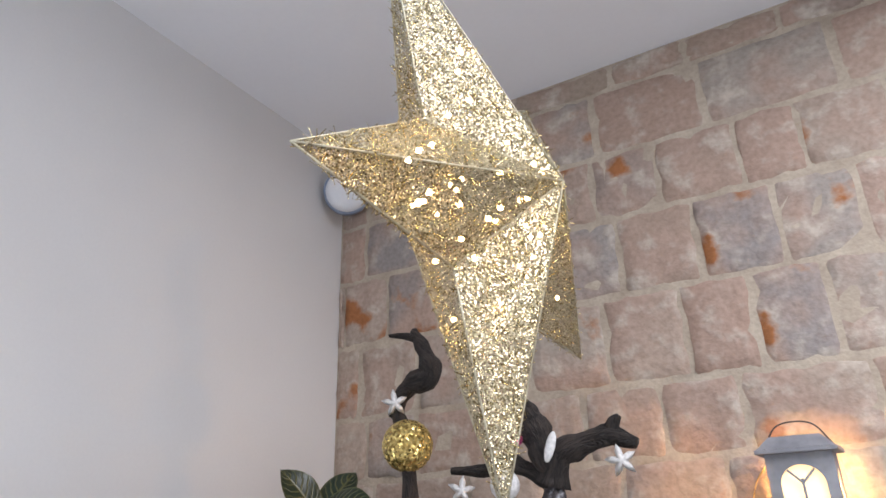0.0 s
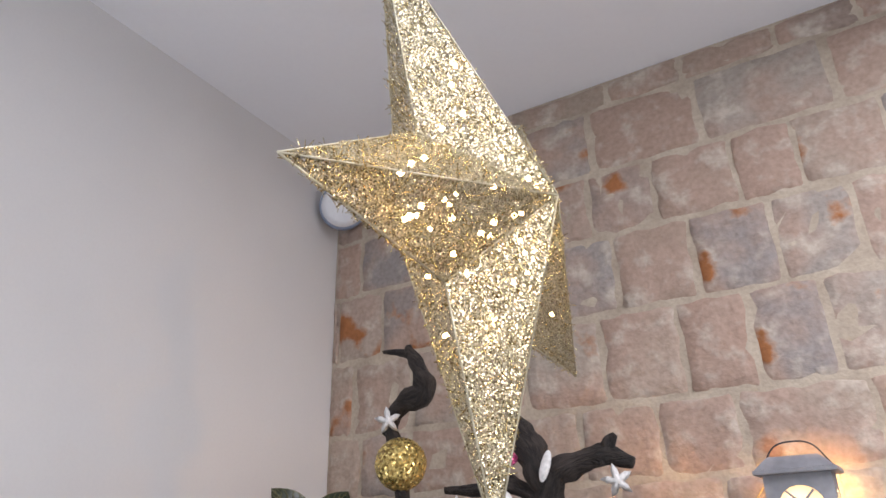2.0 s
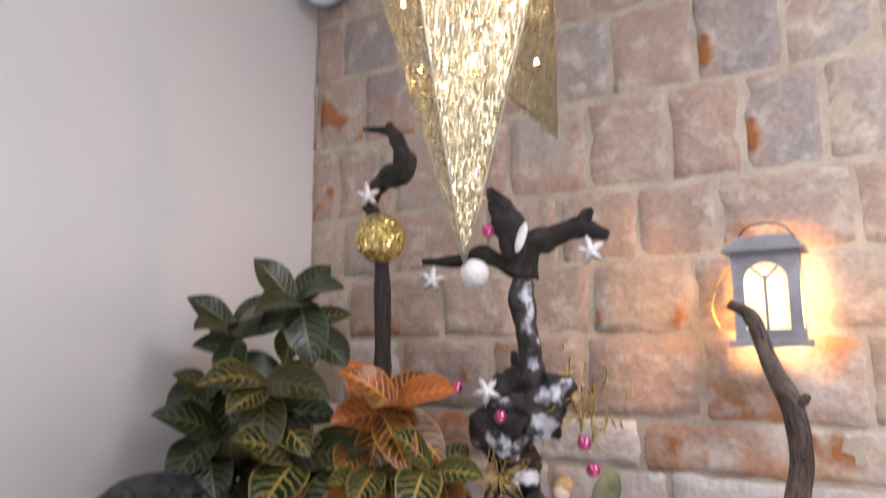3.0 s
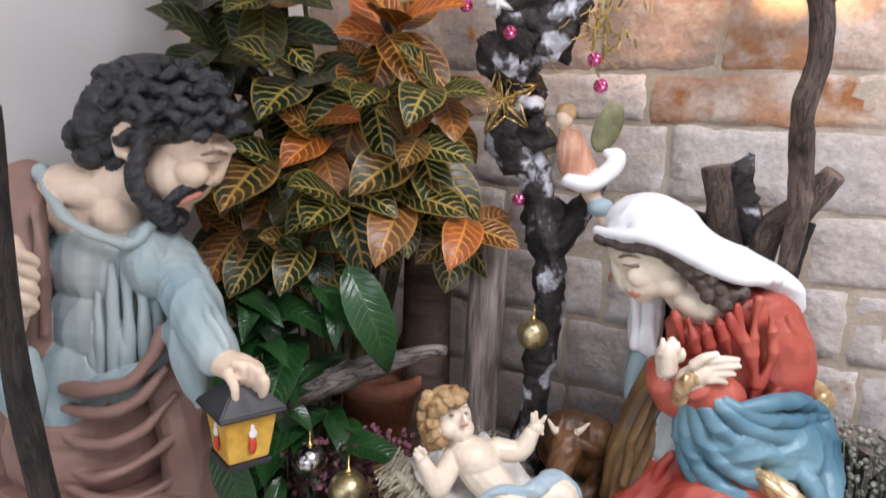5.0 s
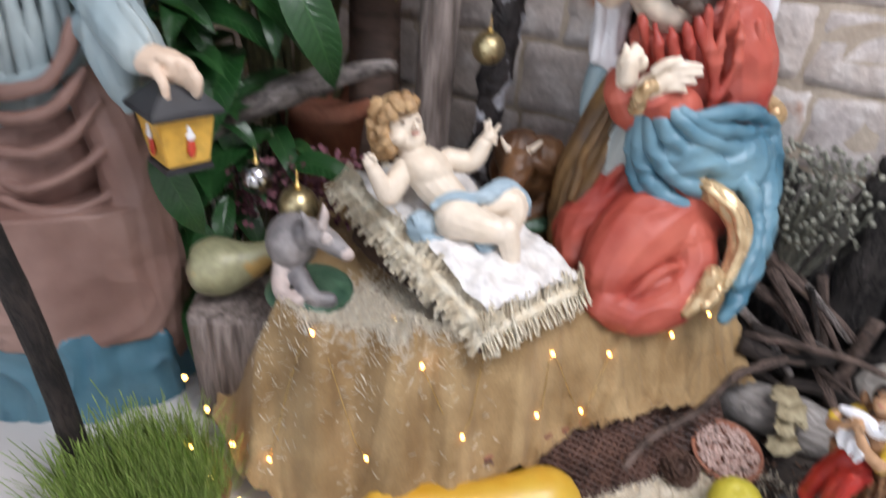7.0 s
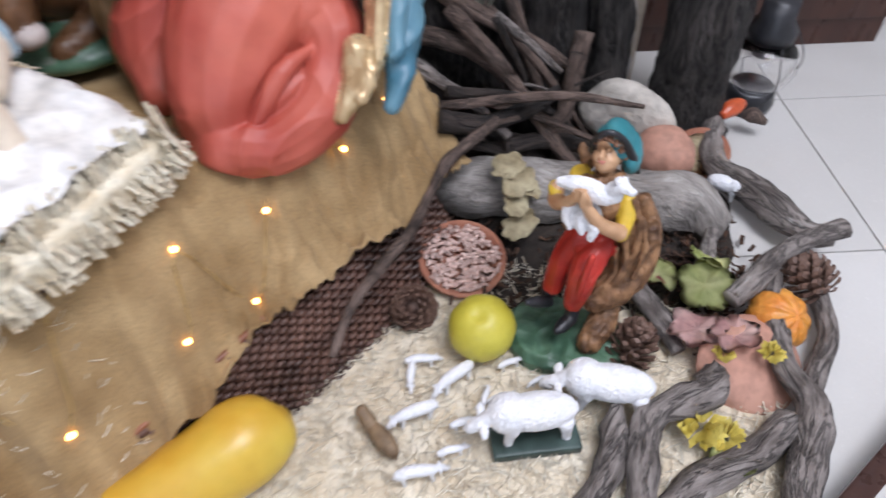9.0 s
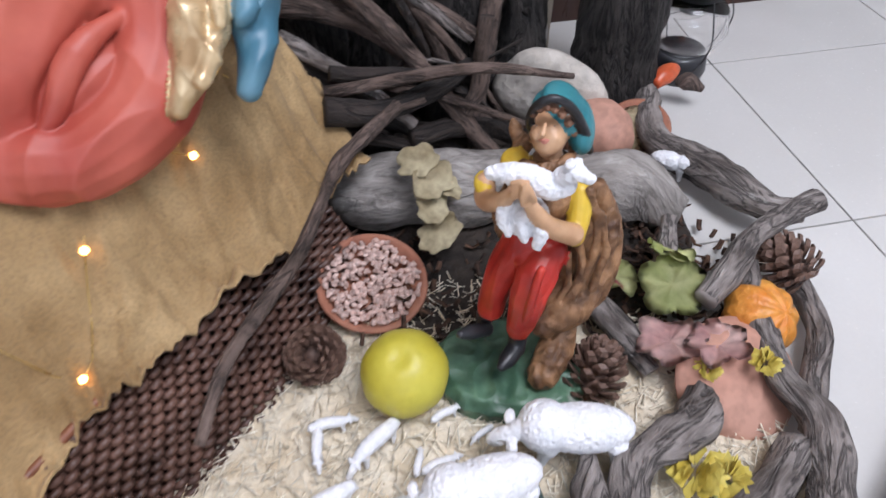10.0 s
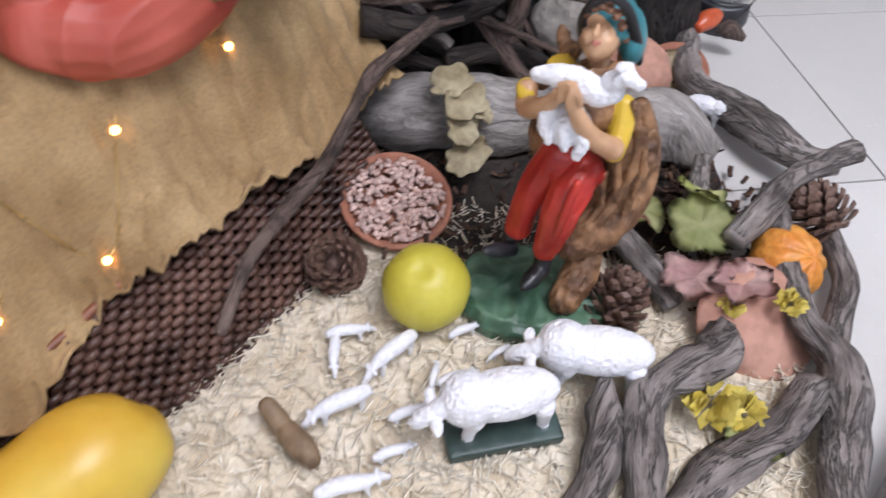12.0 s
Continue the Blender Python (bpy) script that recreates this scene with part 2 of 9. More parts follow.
M_POST = mat("weathered_post", (0.13, 0.10, 0.085), (0.34, 0.28, 0.25), 0.85, 14, 0.9, 40, stretch=(4, 4, 0.4), bdist=0.008, fine=0.6)
M_TERRA = mat("terracotta", (0.30, 0.105, 0.06), (0.42, 0.19, 0.12), 0.8, 8, 0.3, 70)
M_PINKCLAY = mat("pink_terracotta", (0.48, 0.24, 0.17), (0.56, 0.31, 0.23), 0.75, 7, 0.2, 60)
M_HEM = mat("painted_deep_blue", (0.05, 0.15, 0.21), (0.12, 0.25, 0.31), 0.5, 6, 0.15, 30, fine=0.15)
M_BROW = mat("painted_soft_brow", (0.16, 0.10, 0.07), (0.24, 0.16, 0.12), 0.5, 20, 0.1, 60, fine=0.1)
M_LIP = mat("painted_lips", (0.50, 0.17, 0.12), (0.58, 0.23, 0.17), 0.45, 30, 0.05, 60, fine=0.1)
# soil colour, also used for the shade sheet behind the wicker
M_SOIL_SHADE = mat("dark_soil_and_gap_shade", (0.015, 0.011, 0.009), (0.045, 0.033, 0.025), 0.95, 25, 1.0, 60, bdist=0.012)


# ---- mesh helpers ----
def link_mesh(name, bm, material, parent=None, label="", smooth=True, mats=None):
    me = bpy.data.meshes.new(name)
    bm.normal_update()
    bm.to_mesh(me)
    bm.free()
    for m in (mats or [material]):
        me.materials.append(m)
    if smooth:
        me.polygons.foreach_set("use_smooth", [True] * len(me.polygons))
    ob = new(name, me)
    if parent:
        ob.parent = parent
    if label:
        ob["label"] = label
    return ob


def part(name, bm, material, parent, label="", smooth=True):
    return link_mesh(name, bm, material, parent, label, smooth)


def thing(name, label, category, m=None, group="", kind=""):
    ob = new(name)
    ob.empty_display_size = 0.05
    if m is not None:
        ob.matrix_world = m
    return tagged(ob, label, category, group, kind)


def N3(seed, p, f):
    return noise.noise(Vector((p[0] * f + seed * 7.3, p[1] * f - seed * 3.1, p[2] * f + seed * 1.7)))


def box(bm, lo, hi, bevel=0.0, m=None):
    r = bmesh.ops.create_cube(bm, size=1.0)
    s = [hi[i] - lo[i] for i in range(3)]
    c = [(hi[i] + lo[i]) / 2 for i in range(3)]
    bmesh.ops.transform(bm, matrix=Matrix.Translation(c) @ Matrix.Diagonal((*s, 1)), verts=r["verts"])
    vs = r["verts"]
    if bevel:
        es = list({e for v in vs for e in v.link_edges})
        g = bmesh.ops.bevel(bm, geom=es, offset=bevel, segments=2, affect="EDGES", profile=0.7)
        vs = list({v for f in g["faces"] for v in f.verts} | {v for v in vs if v.is_valid})
    if m is not None:
        bmesh.ops.transform(bm, matrix=m, verts=[v for v in vs if v.is_valid])
    return bm


def ball(bm, c, r, rot=(0, 0, 0), seg=20, rings=14):
    r = (r, r, r) if isinstance(r, (int, float)) else r
    g = bmesh.ops.create_uvsphere(bm, u_segments=seg, v_segments=rings, radius=1.0)
    bmesh.ops.transform(bm, matrix=Matrix.LocRotScale(c, Euler([radians(a) for a in rot]), r), verts=g["verts"])
    return g["verts"]


def catmull(pts, n):
    """Points and radii along a smooth line through pts (x, y, z, r)."""
    p = [Vector(q) for q in pts]
    p = [p[0] * 2 - p[1]] + p + [p[-1] * 2 - p[-2]]
    out = []
    for i in range(1, len(p) - 2):
        for k in range(n):
            t = k / n
            a, b, c, d = p[i - 1], p[i], p[i + 1], p[i + 2]
            out.append(0.5 * ((2 * b) + (c - a) * t + (2 * a - 5 * b + 4 * c - d) * t * t + (3 * b - a - 3 * c + d) * t ** 3))
    out.append(p[-2].copy())
    return out


def tube(bm, pts, n=6, seg=10, rough=0.0, seed=0, freq=30.0, flat=1.0, cap=True):
    """A tapered tube through (x, y, z, r) points; rough swells and furrows it."""
    line = catmull([(*q[:3], q[3]) for q in pts], n)
    rings, side, run, uvs = [], None, 0.0, {}
    layer = bm.loops.layers.uv.verify()
    for i, q in enumerate(line):
        a, b = line[max(i - 1, 0)], line[min(i + 1, len(line) - 1)]
        d = Vector((b - a)[:3]).normalized()
        if side is None:
            side = d.orthogonal().normalized()
        side = (side - d * side.dot(d)).normalized()
        up = d.cross(side)
        ring = []
        run += Vector((q - a)[:3]).length
        for k in range(seg):
            an = 2 * math.pi * k / seg
            r = max(q[3], 0.0008)
            if rough:
                ridge = N3(seed + 5, (math.cos(an) * 1.9, math.sin(an) * 1.9, i * 0.10), 1.6)
                r *= 1 + rough * (ridge + 0.7 * N3(seed, q[:3], freq))
            ring.append(bm.verts.new(Vector(q[:3]) + (side * math.cos(an) + up * math.sin(an) * flat) * r))
            uvs[ring[-1]] = ((1 - abs(2 * k / seg - 1)) * math.pi * q[3], run + seed * 3.7)
        rings.append(ring)
    for a, b in zip(rings, rings[1:]):
        for k in range(seg):
            fc = bm.faces.new((a[k], a[(k + 1) % seg], b[(k + 1) % seg], b[k]))
            for lp in fc.loops:
                lp[layer].uv = uvs[lp.vert]
    if cap:
        bm.faces.new(rings[0][::-1])
        bm.faces.new(rings[-1])
    return bm


def loft(bm, rings, seg=28, cap=True, wave=0.0, waves=9, seed=0):
    """Closed skin over ellipses (cx, cy, z, rx, ry)."""
    rows = []
    for j, (cx, cy, z, rx, ry) in enumerate(rings):
        row = []
        for k in range(seg):
            an = 2 * math.pi * k / seg
            w = 1 + wave * math.sin(waves * an + seed + 0.6 * math.sin(3 * an + seed))
            row.append(bm.verts.new((cx + rx * w * math.cos(an), cy + ry * w * math.sin(an), z)))
        rows.append(row)
    for a, b in zip(rows, rows[1:]):
        for k in range(seg):
            bm.faces.new((a[k], a[(k + 1) % seg], b[(k + 1) % seg], b[k]))
    if cap:
        bm.faces.new(rows[0][::-1])
        bm.faces.new(rows[-1])
    return bm


def lathe(bm, prof, seg=28, m=None):
    """A turned shape from (r, z) pairs."""
    rows, vs = [], []
    for r, z in prof:
        rows.append([bm.verts.new((max(r, 1e-4) * math.cos(2 * math.pi * k / seg), max(r, 1e-4) * math.sin(2 * math.pi * k / seg), z)) for k in range(seg)])
        vs += rows[-1]
    for a, b in zip(rows, rows[1:]):
        for k in range(seg):
            bm.faces.new((a[k], a[(k + 1) % seg], b[(k + 1) % seg], b[k]))
    bm.faces.new(rows[0][::-1])
    bm.faces.new(rows[-1])
    if m is not None:
        bmesh.ops.transform(bm, matrix=m, verts=vs)
    return bm


def sculpt(name, pieces, mats, voxel, folds=None, smooth=3):
    """One statue mesh: the pieces melted together, each face painted like the piece it came from; folds: {paint: (depth, across, along, lengthwise axis)}."""
    from mathutils.bvhtree import BVHTree
    verts, faces, owner = [], [], []
    for paint, make in pieces:
        bm = bmesh.new()
        make(bm)
        bmesh.ops.recalc_face_normals(bm, faces=bm.faces)
        bm.verts.index_update()
        base = len(verts)
        verts += [v.co.copy() for v in bm.verts]
        faces += [[v.index + base for v in f.verts] for f in bm.faces]
        owner += [paint] * len(bm.faces)
        bm.free()
    tree = BVHTree.FromPolygons(verts, faces)
    raw = bpy.data.meshes.new("raw")
    raw.from_pydata(verts, [], faces)
    tmp = new("raw", raw)
    md = tmp.modifiers.new("melt", "REMESH")
    md.mode, md.voxel_size, md.use_smooth_shade = "VOXEL", voxel, True
    if smooth:
        sm = tmp.modifiers.new("soft", "SMOOTH")
        sm.factor, sm.iterations = 0.5, smooth
    me = bpy.data.meshes.new_from_object(tmp.evaluated_get(bpy.context.evaluated_depsgraph_get()))
    me.name = name
    bpy.data.objects.remove(tmp)
    me.materials.clear()
    for m in mats:
        me.materials.append(m)
    paint = [owner[tree.find_nearest(p.center)[2]] for p in me.polygons]
    me.polygons.foreach_set("material_index", paint)
    me.polygons.foreach_set("use_smooth", [True] * len(paint))
    if folds:
        vp = [0] * len(me.vertices)
        for p, k in zip(me.polygons, paint):
            for v in p.vertices:
                vp[v] = k
        new_co = []
        for v in me.vertices:
            c = v.co.copy()
            if vp[v.index] in folds:
                depth, across, along, ax = folds[vp[v.index]]
                a = Vector(ax).normalized()
                q = c * across - a * (c.dot(a) * (across - along))
                w = noise.noise(q + Vector((3.1, 7.7, 1.3)) + 0.6 * noise.noise_vector(c * 9))
                c += v.normal * depth * (1 - 2.2 * abs(w))
            new_co.append(c)
        for v, c in zip(me.vertices, new_co):
            v.co = c
    return new(name, me)


def E(c, r, rot=(0, 0, 0)):
    return lambda bm: ball(bm, c, r, rot)


def T(*pts, n=5, seg=14):
    return lambda bm: (tube(bm, pts, n, seg), ball(bm, pts[0][:3], pts[0][3]), ball(bm, pts[-1][:3], pts[-1][3]))


def Lo(rings, **k):
    return lambda bm: loft(bm, rings, **k)


# the nativity's own frame: x to the viewer's right, y away, z up
NAT = pose(1.4472, -1.72, 0, 0, 0, 27.35)


def nat(x, y, z, rx=0, ry=0, rz=0):
    return NAT @ pose(x, y, z, rx, ry, rz)


# ---- setting ----
CEIL = 3.02
bm = box(bmesh.new(), (-0.2, -4.4, CEIL), (5.2, 3.2, CEIL + 0.15))
tagged(link_mesh("ceiling", bm, M_CEIL, smooth=False), "plain white painted ceiling", "ceiling", kind="structure")
bm = box(bmesh.new(), (-0.2, -4.4, 0), (0, 0.25, CEIL))
tagged(link_mesh("wall_west", bm, M_PLASTER, smooth=False), "smooth off-white plastered wall", "wall", kind="structure")
bm = box(bmesh.new(), (5.0, -4.4, 0), (5.2, 3.2, CEIL))
tagged(link_mesh("wall_east", bm, M_PLASTER, smooth=False), "plain off-white plastered wall", "wall", kind="structure")
# closing wall out of view; its opening is added for the fill light
bm = bmesh.new()
box(bm, (0, -4.4, 0), (5.0, -4.2, 0.9))
box(bm, (0, -4.4, 2.5), (5.0, -4.2, CEIL))
box(bm, (0, -4.4, 0.9), (0.1, -4.2, 2.5))
box(bm, (2.3, -4.4, 0.9), (5.0, -4.2, 2.5))
tagged(link_mesh("wall_south", bm, M_PLASTER, smooth=False), "plain off-white wall with an added, unseen opening", "wall", kind="structure")
bm = box(bmesh.new(), (2.05, 3.0, 0), (5.0, 3.2, CEIL))
tagged(link_mesh("wall_far", bm, M_PLASTER, smooth=False), "plain off-white wall at the far end", "wall", kind="structure")
bm = box(bmesh.new(), (1.85, 0.3, 0), (2.05, 3.2, CEIL))
tagged(link_mesh("wall_side", bm, M_PLASTER, smooth=False), "plain off-white wall behind the stone wall's end", "wall", kind="structure")
bm = box(bmesh.new(), (0, 0.0, 0), (2.05, 0.3, CEIL))
WALL = tagged(link_mesh("wall_north", bm, M_MORTAR, smooth=False), "rough wall of pinkish beige dressed stones in sandy mortar", "stone wall", kind="structure")
bm = box(bmesh.new(), (-0.2, -4.4, -0.15), (5.2, 3.2, -0.006))
FLOOR = tagged(link_mesh("floor", bm, M_GROUT, smooth=False), "pale glossy ceramic tiled floor", "floor", kind="structure")


